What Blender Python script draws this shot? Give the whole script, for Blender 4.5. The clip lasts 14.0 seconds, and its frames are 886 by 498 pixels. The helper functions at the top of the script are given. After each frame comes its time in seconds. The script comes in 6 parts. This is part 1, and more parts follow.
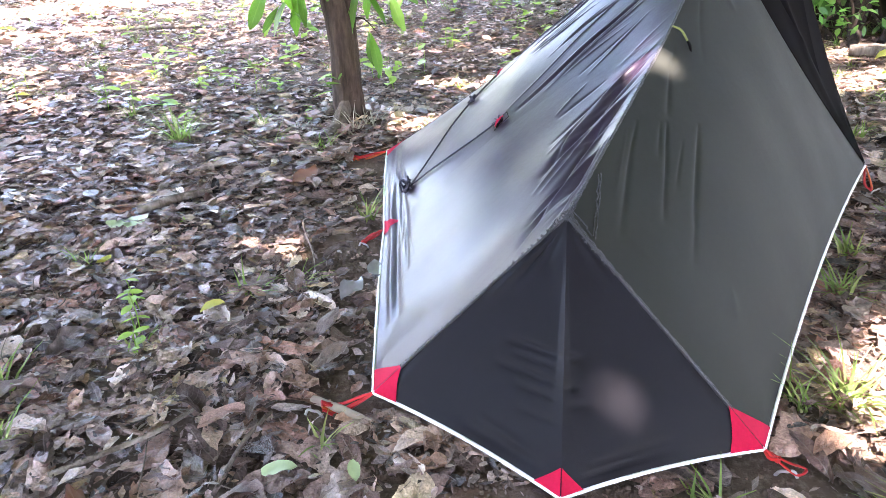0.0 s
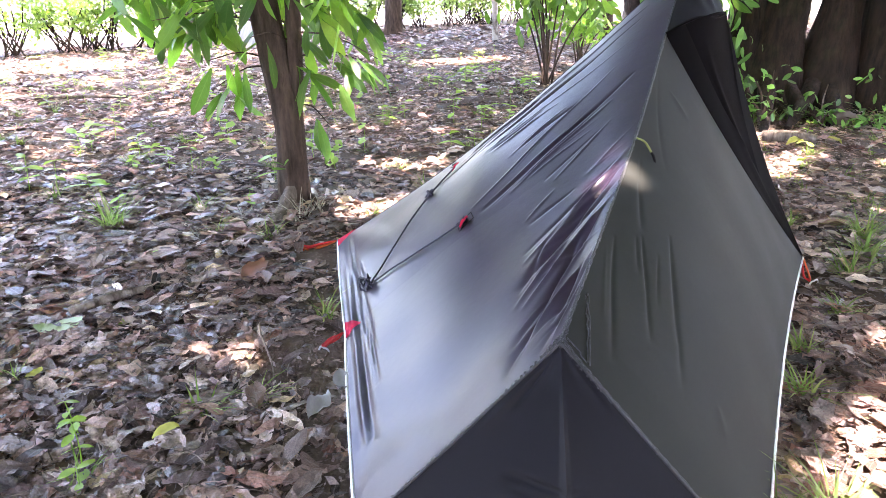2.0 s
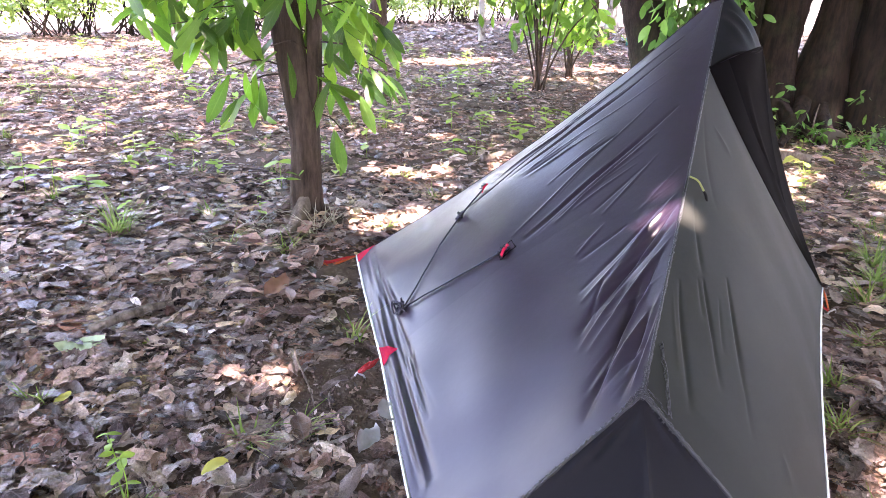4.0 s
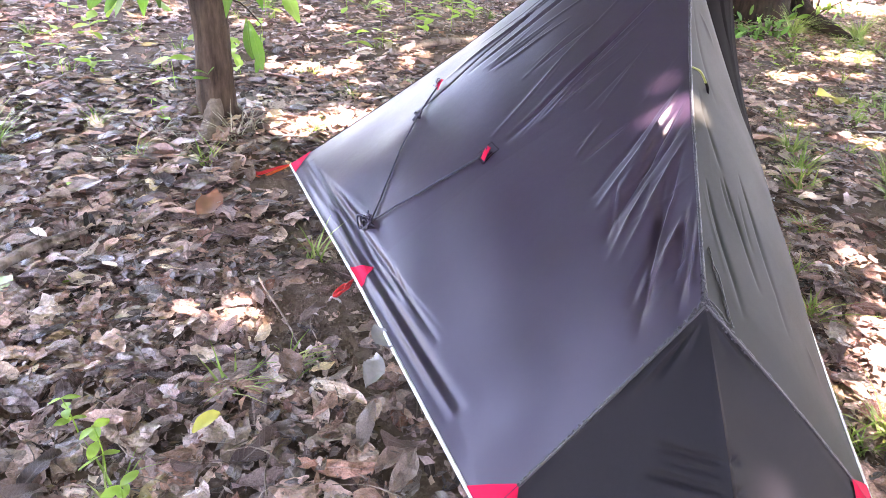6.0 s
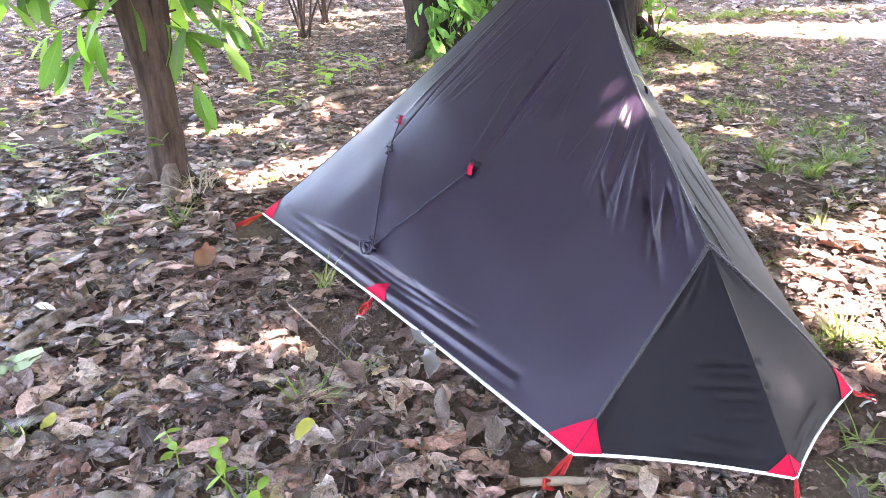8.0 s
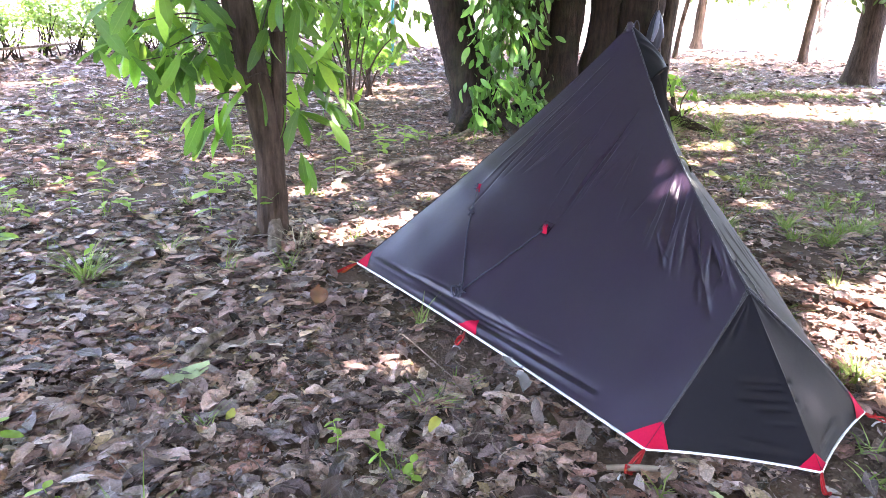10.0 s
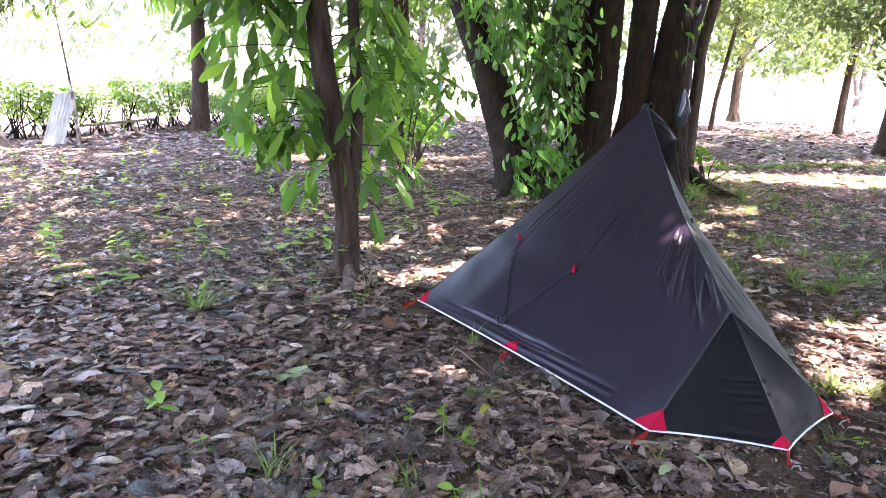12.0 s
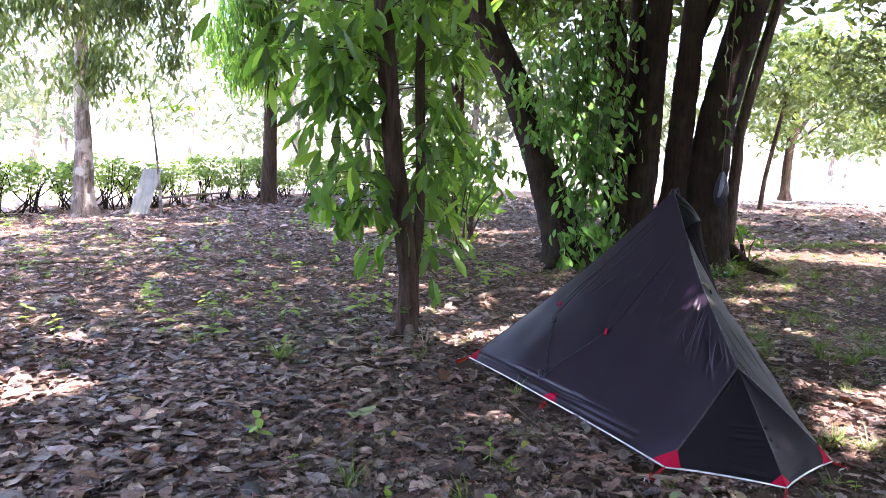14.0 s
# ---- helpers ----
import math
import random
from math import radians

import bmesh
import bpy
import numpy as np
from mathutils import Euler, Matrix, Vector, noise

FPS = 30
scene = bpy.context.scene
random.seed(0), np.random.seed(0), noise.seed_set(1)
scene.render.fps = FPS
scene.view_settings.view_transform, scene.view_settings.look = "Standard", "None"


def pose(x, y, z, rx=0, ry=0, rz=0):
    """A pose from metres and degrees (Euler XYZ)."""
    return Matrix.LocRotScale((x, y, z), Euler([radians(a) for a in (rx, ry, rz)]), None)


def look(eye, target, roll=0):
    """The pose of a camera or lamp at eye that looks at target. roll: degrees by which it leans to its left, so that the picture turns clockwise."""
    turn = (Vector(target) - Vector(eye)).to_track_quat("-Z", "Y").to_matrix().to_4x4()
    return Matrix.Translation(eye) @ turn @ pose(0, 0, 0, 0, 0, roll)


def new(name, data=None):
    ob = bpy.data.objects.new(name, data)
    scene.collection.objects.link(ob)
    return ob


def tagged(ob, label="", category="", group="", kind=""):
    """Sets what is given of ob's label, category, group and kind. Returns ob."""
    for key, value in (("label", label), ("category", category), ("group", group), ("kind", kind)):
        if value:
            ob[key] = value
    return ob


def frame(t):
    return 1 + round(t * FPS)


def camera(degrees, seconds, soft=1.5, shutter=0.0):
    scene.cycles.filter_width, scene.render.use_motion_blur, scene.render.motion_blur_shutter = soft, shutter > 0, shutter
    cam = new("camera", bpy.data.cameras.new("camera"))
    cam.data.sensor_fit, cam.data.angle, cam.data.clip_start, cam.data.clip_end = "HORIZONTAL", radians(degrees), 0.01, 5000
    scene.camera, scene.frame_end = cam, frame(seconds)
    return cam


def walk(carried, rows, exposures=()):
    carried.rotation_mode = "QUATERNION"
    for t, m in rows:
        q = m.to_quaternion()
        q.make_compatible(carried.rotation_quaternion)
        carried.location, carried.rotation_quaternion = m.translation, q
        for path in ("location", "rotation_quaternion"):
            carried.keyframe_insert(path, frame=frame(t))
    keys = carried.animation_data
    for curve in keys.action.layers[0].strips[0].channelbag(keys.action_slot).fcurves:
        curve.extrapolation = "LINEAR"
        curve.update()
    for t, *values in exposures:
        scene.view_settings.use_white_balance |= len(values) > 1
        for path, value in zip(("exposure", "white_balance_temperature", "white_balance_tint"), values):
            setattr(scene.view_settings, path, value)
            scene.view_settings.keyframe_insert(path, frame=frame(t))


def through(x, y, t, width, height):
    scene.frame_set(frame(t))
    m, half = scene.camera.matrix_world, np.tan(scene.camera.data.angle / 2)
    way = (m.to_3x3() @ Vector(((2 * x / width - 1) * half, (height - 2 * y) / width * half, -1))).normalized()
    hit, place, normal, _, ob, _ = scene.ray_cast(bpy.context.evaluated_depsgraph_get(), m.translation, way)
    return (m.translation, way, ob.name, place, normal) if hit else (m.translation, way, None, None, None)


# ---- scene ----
cam = camera(67.6, 14.0, soft=0.55)
PATH = [
    (0, (0.179, 0.64, 1.198), (-0.034, 2.427, 0.327), -2.8),
    (0.5, (0.164, 0.654, 1.224), (-0.014, 2.461, 0.388), -1.8),
    (1, (0.129, 0.678, 1.253), (0.024, 2.507, 0.45), -1.6),
    (1.5, (0.072, 0.713, 1.291), (0.054, 2.562, 0.53), -1.1),
    (2, (0.013, 0.755, 1.328), (0.03, 2.625, 0.618), -0.6),
    (2.5, (-0.067, 0.77, 1.376), (0.008, 2.64, 0.672), 0.9),
    (2.7, (-0.104, 0.774, 1.396), (-0.018, 2.649, 0.705), 1.5),
    (4.8, (-0.366, 0.941, 1.441), (-0.224, 2.753, 0.608), 2.0),
    (5, (-0.401, 0.98, 1.424), (-0.177, 2.762, 0.545), 2.8),
    (5.5, (-0.513, 1.051, 1.412), (-0.169, 2.779, 0.467), 3.4),
    (6, (-0.633, 1.116, 1.356), (-0.148, 2.79, 0.376), 4.4),
    (6.5, (-0.785, 1.137, 1.32), (-0.083, 2.689, 0.272), 4.1),
    (7, (-0.88, 1.133, 1.325), (-0.046, 2.646, 0.318), 3.8),
    (7.5, (-1.052, 1.052, 1.335), (-0.216, 2.631, 0.436), 1.8),
    (7.7, (-1.104, 1.019, 1.324), (-0.274, 2.615, 0.451), 0.6),
    (9.8, (-1.7, 0.672, 1.46), (-0.854, 2.358, 0.795), 0.8),
    (10, (-1.745, 0.613, 1.476), (-0.912, 2.31, 0.823), 1.4),
    (10.5, (-1.836, 0.419, 1.511), (-1.06, 2.174, 0.949), 0.9),
    (11, (-1.931, 0.191, 1.524), (-1.199, 1.98, 1.01), 0.5),
    (11.5, (-2.017, 0.045, 1.537), (-1.284, 1.828, 1.006), 0.4),
    (12, (-2.138, -0.111, 1.535), (-1.398, 1.69, 1.079), 1.0),
    (12.5, (-2.284, -0.344, 1.556), (-1.536, 1.476, 1.198), 1.4),
    (13, (-2.354, -0.473, 1.578), (-1.607, 1.346, 1.213), 2.6),
    (13.5, (-2.39, -0.606, 1.604), (-1.716, 1.254, 1.309), 1.4),
    (14, (-2.41, -0.774, 1.618), (-1.802, 1.115, 1.375), 1.5),
]
EXPOSURES = [(0, 5.18, 6700, 26), (0.6, 5.1, 6750, 26), (2.5, 4.93, 6800, 32), (4.8, 5.17, 7050, 37), (5.5, 5.42, 7150, 37), (6.5, 5.47, 7100, 36), (7.7, 5.38, 6950, 31), (10, 4.95, 6550, 30), (11, 4.54, 6500, 29), (12.5, 4.3, 6450, 28), (13.5, 4.0, 6350, 31), (14, 3.76, 6350, 32)]
walk(cam, [(t, look(eye, target, roll)) for t, eye, target, roll in PATH], EXPOSURES)

# ---- world and sun ----
SUN = Vector((0.22, -0.42, 1.35)).normalized()      # towards the sun
world = bpy.data.worlds.new("sky")
scene.world = world
world.use_nodes = True
wt = world.node_tree
wt.nodes.clear()
sky = wt.nodes.new("ShaderNodeTexSky")
sky.sky_type = "NISHITA"
sky.sun_disc = False
sky.sun_elevation = math.asin(SUN.z)
sky.sun_rotation = math.atan2(SUN.x, SUN.y)
sky.dust_density = 2.0
bg = wt.nodes.new("ShaderNodeBackground")
bg.inputs["Strength"].default_value = 0.15
wo = wt.nodes.new("ShaderNodeOutputWorld")
wt.links.new(sky.outputs[0], bg.inputs[0])
wt.links.new(bg.outputs[0], wo.inputs[0])
sun_data = bpy.data.lights.new("sun", "SUN")
sun_data.energy, sun_data.angle, sun_data.color = 2.1, radians(0.6), (1.0, 0.95, 0.86)
sun = new("sun", sun_data)
sun.matrix_world = look(Vector((0, 0, 60)) + SUN, Vector((0, 0, 60)))

RNG = np.random.default_rng(7)


# ---- materials ----
class Mat:
    """A small builder for node materials."""

    def __init__(self, name):
        self.mat = bpy.data.materials.new(name)
        self.mat.use_nodes = True
        self.nt = self.mat.node_tree
        self.nt.nodes.clear()
        self.out = self.nt.nodes.new("ShaderNodeOutputMaterial")

    def node(self, kind, **values):
        n = self.nt.nodes.new(kind)
        for key, value in values.items():
            n.inputs[key.replace("_", " ")].default_value = value
        return n

    def link(self, a, b):
        self.nt.links.new(a, b)

    def noise(self, scale, detail=4.0, rough=0.6, coords="Object"):
        tc = self.node("ShaderNodeTexCoord")
        n = self.node("ShaderNodeTexNoise", Scale=scale, Detail=detail, Roughness=rough)
        self.link(tc.outputs[coords], n.inputs["Vector"])
        return n.outputs["Fac"]

    def ramp(self, fac, stops, interp="LINEAR"):
        n = self.node("ShaderNodeValToRGB")
        n.color_ramp.interpolation = interp
        e = n.color_ramp.elements
        while len(e) < len(stops):
            e.new(0.5)
        for el, (p, c) in zip(e, stops):
            el.position, el.color = p, (*c, 1.0)
        self.link(fac, n.inputs["Fac"])
        return n.outputs["Color"]

    def math(self, op, a, b=None):
        n = self.nt.nodes.new("ShaderNodeMath")
        n.operation = op
        for i, v in enumerate((a, b)):
            if v is None:
                continue
            if isinstance(v, (int, float)):
                n.inputs[i].default_value = v
            else:
                self.link(v, n.inputs[i])
        return n.outputs[0]

    def span(self, v, a, b):
        n = self.node("ShaderNodeMapRange")
        n.inputs["To Min"].default_value, n.inputs["To Max"].default_value = a, b
        self.link(v, n.inputs["Value"])
        return n.outputs[0]

    def mix(self, a, b, fac, blend="MIX"):
        n = self.nt.nodes.new("ShaderNodeMix")
        n.data_type, n.blend_type = "RGBA", blend
        for sock, v in ((n.inputs[0], fac), (n.inputs[6], a), (n.inputs[7], b)):
            if isinstance(v, (int, float)):
                sock.default_value = v
            elif isinstance(v, tuple):
                sock.default_value = (*v, 1.0)
            else:
                self.link(v, sock)
        return n.outputs[2]

    def times(self, color, value):
        """color multiplied by a grey value."""
        n = self.nt.nodes.new("ShaderNodeVectorMath")
        n.operation = "SCALE"
        self.link(color, n.inputs[0])
        if isinstance(value, (int, float)):
            n.inputs["Scale"].default_value = value
        else:
            self.link(value, n.inputs["Scale"])
        return n.outputs[0]

    def bump(self, height, strength, distance):
        n = self.node("ShaderNodeBump", Strength=strength, Distance=distance)
        self.link(height, n.inputs["Height"])
        return n.outputs["Normal"]

    def finish(self, color, rough=0.7, normal=None, metal=0.0, through=0.0, tint=None, spec=0.5, sheen=0.0):
        b = self.node("ShaderNodeBsdfPrincipled", Sheen_Weight=sheen, Sheen_Roughness=0.35, Sheen_Tint=(0.78, 0.76, 1.0, 1.0))
        for key, v in (("Base Color", color), ("Roughness", rough), ("Metallic", metal), ("Specular IOR Level", spec)):
            if isinstance(v, tuple):
                b.inputs[key].default_value = (*v, 1.0)
            elif isinstance(v, (int, float)):
                b.inputs[key].default_value = v
            else:
                self.link(v, b.inputs[key])
        if normal is not None:
            self.link(normal, b.inputs["Normal"])
        shader = b.outputs[0]
        if through:
            t = self.node("ShaderNodeBsdfTranslucent")
            c = tint if tint is not None else color
            if isinstance(c, tuple):
                t.inputs["Color"].default_value = (*c, 1.0)
            else:
                self.link(c, t.inputs["Color"])
            m = self.node("ShaderNodeMixShader")
            m.inputs[0].default_value = through
            self.link(shader, m.inputs[1])
            self.link(t.outputs[0], m.inputs[2])
            shader = m.outputs[0]
        self.link(shader, self.out.inputs["Surface"])
        return self.mat

    def island(self):
        return self.node("ShaderNodeNewGeometry").outputs["Random Per Island"]

    def each(self):
        return self.node("ShaderNodeObjectInfo").outputs["Random"]

    def rib(self):
        """1 on a leaf's midrib and side veins, by its UV."""
        uv = self.node("ShaderNodeUVMap")
        sep = self.node("ShaderNodeSeparateXYZ")
        self.link(uv.outputs[0], sep.inputs[0])
        v = self.math("ABSOLUTE", self.math("SUBTRACT", sep.outputs[1], 0.5))
        mid = self.math("LESS_THAN", v, 0.035)
        side = self.math("FRACT", self.math("SUBTRACT", self.math("MULTIPLY", sep.outputs[0], 9.0), self.math("MULTIPLY", v, 3.0)))
        side = self.math("MULTIPLY", self.math("LESS_THAN", side, 0.12), 0.45)
        return self.math("MAXIMUM", mid, side)


def litter_material(name, single, tone=1.0):
    m = Mat(name)
    r = m.each() if single else m.island()
    col = m.ramp(r, [(0, (0.0265, 0.0177, 0.014)), (0.12, (0.0867, 0.0551, 0.044)), (0.26, (0.1938, 0.1328, 0.115)),
                     (0.42, (0.2652, 0.1574, 0.11)), (0.56, (0.2958, 0.2115, 0.1799)), (0.67, (0.2142, 0.1033, 0.072)),
                     (0.77, (0.1836, 0.1427, 0.136)), (0.87, (0.3468, 0.2459, 0.182)), (0.96, (0.3774, 0.2902, 0.2499)), (1.0, (0.3672, 0.2656, 0.125))])
    r2 = m.math("FRACT", m.math("MULTIPLY", r, 53.7))
    col = m.times(col, m.span(r2, 0.56 * tone, 2.12 * tone))
    blot = m.noise(34.0, 5.0, 0.65)
    col = m.times(col, m.span(blot, 0.1, 1.85))
    col = m.times(col, m.span(m.noise(150.0, 3.0), 0.4, 1.6))
    col = m.mix(col, (0.34, 0.28, 0.24), m.math("MULTIPLY", m.rib(), 0.35))
    nrm = m.bump(m.math("ADD", m.noise(70.0, 3.0), m.math("MULTIPLY", m.rib(), 0.5)), 1.0, 0.008)
    r3 = m.math("FRACT", m.math("MULTIPLY", r, 211.3))
    rough = m.math("ADD", m.ramp(r3, [(0.0, (0.24, 0.24, 0.24)), (0.4, (0.36, 0.36, 0.36)), (0.55, (0.62, 0.62, 0.62)), (1.0, (0.7, 0.7, 0.7))]), m.span(m.noise(25.0), -0.06, 0.12))
    waxy = m.ramp(r3, [(0.0, (1, 1, 1)), (0.4, (0.8, 0.8, 0.8)), (0.55, (0.22, 0.22, 0.22)), (1.0, (0.15, 0.15, 0.15))])
    return m.finish(col, rough, nrm, through=0.06, spec=waxy)


def green_material(name, stops, single, gloss=0.4, through=0.45, lime=(0.55, 0.7, 0.05)):
    m = Mat(name)
    r = m.each() if single else m.island()
    col = m.ramp(r, stops)
    col = m.times(col, m.span(m.noise(22.0, 3.0), 0.75, 1.2))
    rib = m.rib()
    pale = m.mix(col, (0.25, 0.34, 0.1), m.math("MULTIPLY", rib, 0.35))
    light = m.mix(m.times(col, 2.2), lime, 0.35)
    return m.finish(pale, gloss, m.bump(rib, 0.25, 0.003), through=through, tint=light)


def bark_material(name, dark, pale, moss=0.0, lichen_sun=0.0):
    m = Mat(name)
    tc = m.node("ShaderNodeTexCoord")
    mp = m.node("ShaderNodeMapping", Scale=(9.0, 9.0, 1.6))
    m.link(tc.outputs["Object"], mp.inputs[0])
    n = m.node("ShaderNodeTexNoise", Scale=2.2, Detail=7.0, Roughness=0.68)
    m.link(mp.outputs[0], n.inputs["Vector"])
    big = m.noise(1.7, 3.0)
    col = m.mix(dark, pale, m.ramp(n.outputs["Fac"], [(0.36, (0, 0, 0)), (0.64, (1, 1, 1))]))
    col = m.times(col, m.span(big, 0.55, 1.45))
    if moss:
        col = m.mix(col, (0.09, 0.12, 0.045), m.math("MULTIPLY", m.ramp(m.noise(3.1, 5.0), [(0.5, (0, 0, 0)), (0.68, (1, 1, 1))]), moss))
    # pale blotches: lichen, plus the trunk's sun patches put into its colour
    if lichen_sun:
        col = m.mix(col, (0.5, 0.47, 0.42), m.math("MULTIPLY", m.ramp(m.noise(2.2, 6.0), [(0.48, (0, 0, 0)), (0.56, (1, 1, 1))]), lichen_sun))
    return m.finish(col, 0.88, m.bump(n.outputs["Fac"], 0.9, 0.03), spec=0.25)


def plain_material(name, color, rough=0.6, grain=40.0, depth=0.15, through=0.0, metal=0.0, low=0.8, high=1.2, spec=0.5):
    m = Mat(name)
    rgb = m.node("ShaderNodeRGB")
    rgb.outputs[0].default_value = (*color, 1)
    n = m.noise(grain, 4.0)
    col = m.times(rgb.outputs[0], m.span(n, low, high))
    return m.finish(col, rough, m.bump(n, depth, 0.003), metal, through, spec=spec)


def soil_material():
    m = Mat("soil")
    big, mid, fine = m.noise(0.35, 4.0), m.noise(5.0, 5.0), m.noise(55.0, 6.0, 0.7)
    col = m.mix((0.055, 0.039, 0.029), (0.155, 0.11, 0.082), mid)
    col = m.mix(col, (0.2, 0.16, 0.12), m.ramp(fine, [(0.5, (0, 0, 0)), (0.72, (1, 1, 1))]))
    col = m.mix(col, (0.15, 0.075, 0.045), m.math("MULTIPLY", m.ramp(m.noise(0.9, 4.0), [(0.5, (0, 0, 0)), (0.66, (1, 1, 1))]), 0.6))
    col = m.times(col, m.span(big, 0.75, 1.25))
    tc = m.node("ShaderNodeTexCoord")
    sep = m.node("ShaderNodeSeparateXYZ")
    m.link(tc.outputs["Object"], sep.inputs[0])
    # past the grove the soil is paled, its sunlit glare painted into the colour
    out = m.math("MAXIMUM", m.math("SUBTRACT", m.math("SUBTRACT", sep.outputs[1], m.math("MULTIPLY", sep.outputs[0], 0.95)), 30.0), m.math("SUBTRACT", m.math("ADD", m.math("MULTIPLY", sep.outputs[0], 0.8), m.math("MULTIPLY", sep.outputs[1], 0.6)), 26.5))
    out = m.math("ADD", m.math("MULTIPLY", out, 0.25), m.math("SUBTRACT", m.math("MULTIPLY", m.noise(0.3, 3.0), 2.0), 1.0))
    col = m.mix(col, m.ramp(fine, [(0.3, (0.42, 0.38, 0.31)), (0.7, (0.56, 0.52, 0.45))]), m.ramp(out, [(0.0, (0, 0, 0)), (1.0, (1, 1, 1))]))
    h = m.math("ADD", m.math("MULTIPLY", mid, 0.6), m.math("MULTIPLY", fine, 0.5))
    return m.finish(col, 0.95, m.bump(h, 0.9, 0.02), spec=0.2)


def cloth_material(name, color, rough, through=0.0, tint=(0.1, 0.1, 0.08), spec=0.5, sheen=0.0):
    m = Mat(name)
    rgb = m.node("ShaderNodeRGB")
    rgb.outputs[0].default_value = (*color, 1)
    col = m.times(rgb.outputs[0], m.span(m.noise(3.0, 4.0), 0.85, 1.15))
    tc = m.node("ShaderNodeTexCoord")
    a = m.node("ShaderNodeTexNoise", Scale=420.0, Detail=1.0)
    m.link(tc.outputs["Object"], a.inputs["Vector"])
    soft = m.noise(9.0, 3.0)
    h = m.math("ADD", m.math("MULTIPLY", a.outputs["Fac"], 0.12), soft)
    return m.finish(col, m.span(m.noise(6.0, 3.0), rough - 0.05, rough + 0.06), m.bump(h, 0.12, 0.012), through=through, tint=tint, spec=spec, sheen=sheen)


M_SOIL = soil_material()
M_LITTER = litter_material("dead_leaves", False)
M_LEAF_DRY = litter_material("dead_leaf", True)
M_DEBRIS = litter_material("leaf_debris", False, 0.68)
# tree leaf tones, spread wide so dark and bright also paint shaded and lit leaves
GREENS = [(0.0, (0.011, 0.038, 0.018)), (0.4, (0.034, 0.1, 0.028)), (0.75, (0.11, 0.25, 0.036)), (1.0, (0.29, 0.43, 0.06))]
DEEP = [(0.0, (0.025, 0.06, 0.018)), (0.5, (0.04, 0.095, 0.022)), (1.0, (0.075, 0.14, 0.03))]
FRESH = [(0.0, (0.12, 0.25, 0.04)), (0.6, (0.22, 0.36, 0.06)), (1.0, (0.36, 0.44, 0.085))]
M_TREE_LEAF = green_material("tree_leaf", GREENS, True, 0.38, 0.55, (0.38, 0.74, 0.02))
# crown ramp with the same painted spread from shaded to lit leaves
M_CROWN = green_material("crown_leaves", [(0.0, (0.012, 0.04, 0.017)), (0.45, (0.042, 0.115, 0.028)), (1.0, (0.2, 0.35, 0.05))], False, 0.42, 0.52, (0.4, 0.74, 0.03))
M_CANOPY = green_material("canopy_leaves", DEEP, False, 0.5, 0.15)
# vine tones too hold lit and shaded leaves in their spread
VINE = [(0.0, (0.01, 0.036, 0.013)), (0.4, (0.035, 0.12, 0.028)), (0.75, (0.1, 0.27, 0.055)), (1.0, (0.22, 0.42, 0.09))]
M_VINE = green_material("vine_leaf", VINE, True, 0.36, 0.44, (0.4, 0.68, 0.06))
M_VINES = green_material("vine_leaves", VINE, False, 0.4, 0.4, (0.4, 0.66, 0.06))
FARG = [(0.0, (0.03, 0.05, 0.025)), (0.5, (0.06, 0.085, 0.04)), (1.0, (0.11, 0.13, 0.06))]
M_FAR = green_material("far_leaves", FARG, False, 0.5, 0.2, (0.35, 0.45, 0.12))
M_VERGE = green_material("verge_leaves", [(0.0, (0.02, 0.045, 0.015)), (0.5, (0.05, 0.095, 0.028)), (1.0, (0.12, 0.17, 0.05))], False, 0.38, 0.3, (0.5, 0.6, 0.08))
M_HEDGE = green_material("hedge_leaves", [(0.0, (0.035, 0.085, 0.022)), (0.5, (0.07, 0.15, 0.03)), (1.0, (0.15, 0.24, 0.045))], False, 0.45, 0.45)
M_FRESH = green_material("seedling_leaves", FRESH, False, 0.45, 0.4)
M_GRASS = green_material("grass_blades", [(0.0, (0.07, 0.14, 0.035)), (0.6, (0.13, 0.21, 0.055)), (1.0, (0.28, 0.29, 0.12))], False, 0.5, 0.35)
M_BARK = bark_material("bark_brown", (0.024, 0.015, 0.0105), (0.084, 0.056, 0.04))
M_BARK_DARK = bark_material("bark_dark", (0.0075, 0.0047, 0.0034), (0.032, 0.019, 0.0128), 0.12)
M_BARK_TAN = bark_material("bark_tan", (0.035, 0.026, 0.019), (0.12, 0.09, 0.066))
M_ROOT = bark_material("bark_root", (0.05, 0.038, 0.029), (0.18, 0.14, 0.108))
M_STRAW = green_material("straw", [(0.0, (0.3, 0.26, 0.2)), (1.0, (0.55, 0.5, 0.4))], False, 0.5, 0.2, (0.5, 0.45, 0.3))
M_BARK_PALE = bark_material("bark_pale", (0.08, 0.065, 0.055), (0.26, 0.22, 0.19), 0.0, 0.8)
M_TWIG = bark_material("twig_wood", (0.08, 0.06, 0.045), (0.26, 0.21, 0.17))
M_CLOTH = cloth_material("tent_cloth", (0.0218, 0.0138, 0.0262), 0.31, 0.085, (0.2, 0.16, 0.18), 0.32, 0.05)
# same nylon, tinted olive to paint in the daylight shining through it
M_CLOTH_DAYLIT = cloth_material("tent_cloth_daylit_tint", (0.021, 0.0225, 0.019), 0.66, 0.075, (0.13, 0.135, 0.1), 0.12)
# same nylon again, darkened so its colour holds the shade on foot and hood
M_CLOTH_SHADED = cloth_material("tent_cloth_shaded", (0.0088, 0.0083, 0.0105), 0.45, 0.015, (0.1, 0.09, 0.1), 0.09)
M_MESH = cloth_material("tent_black_netting", (0.004, 0.0035, 0.004), 0.8, 0.12, (0.1, 0.075, 0.065), spec=0.04)
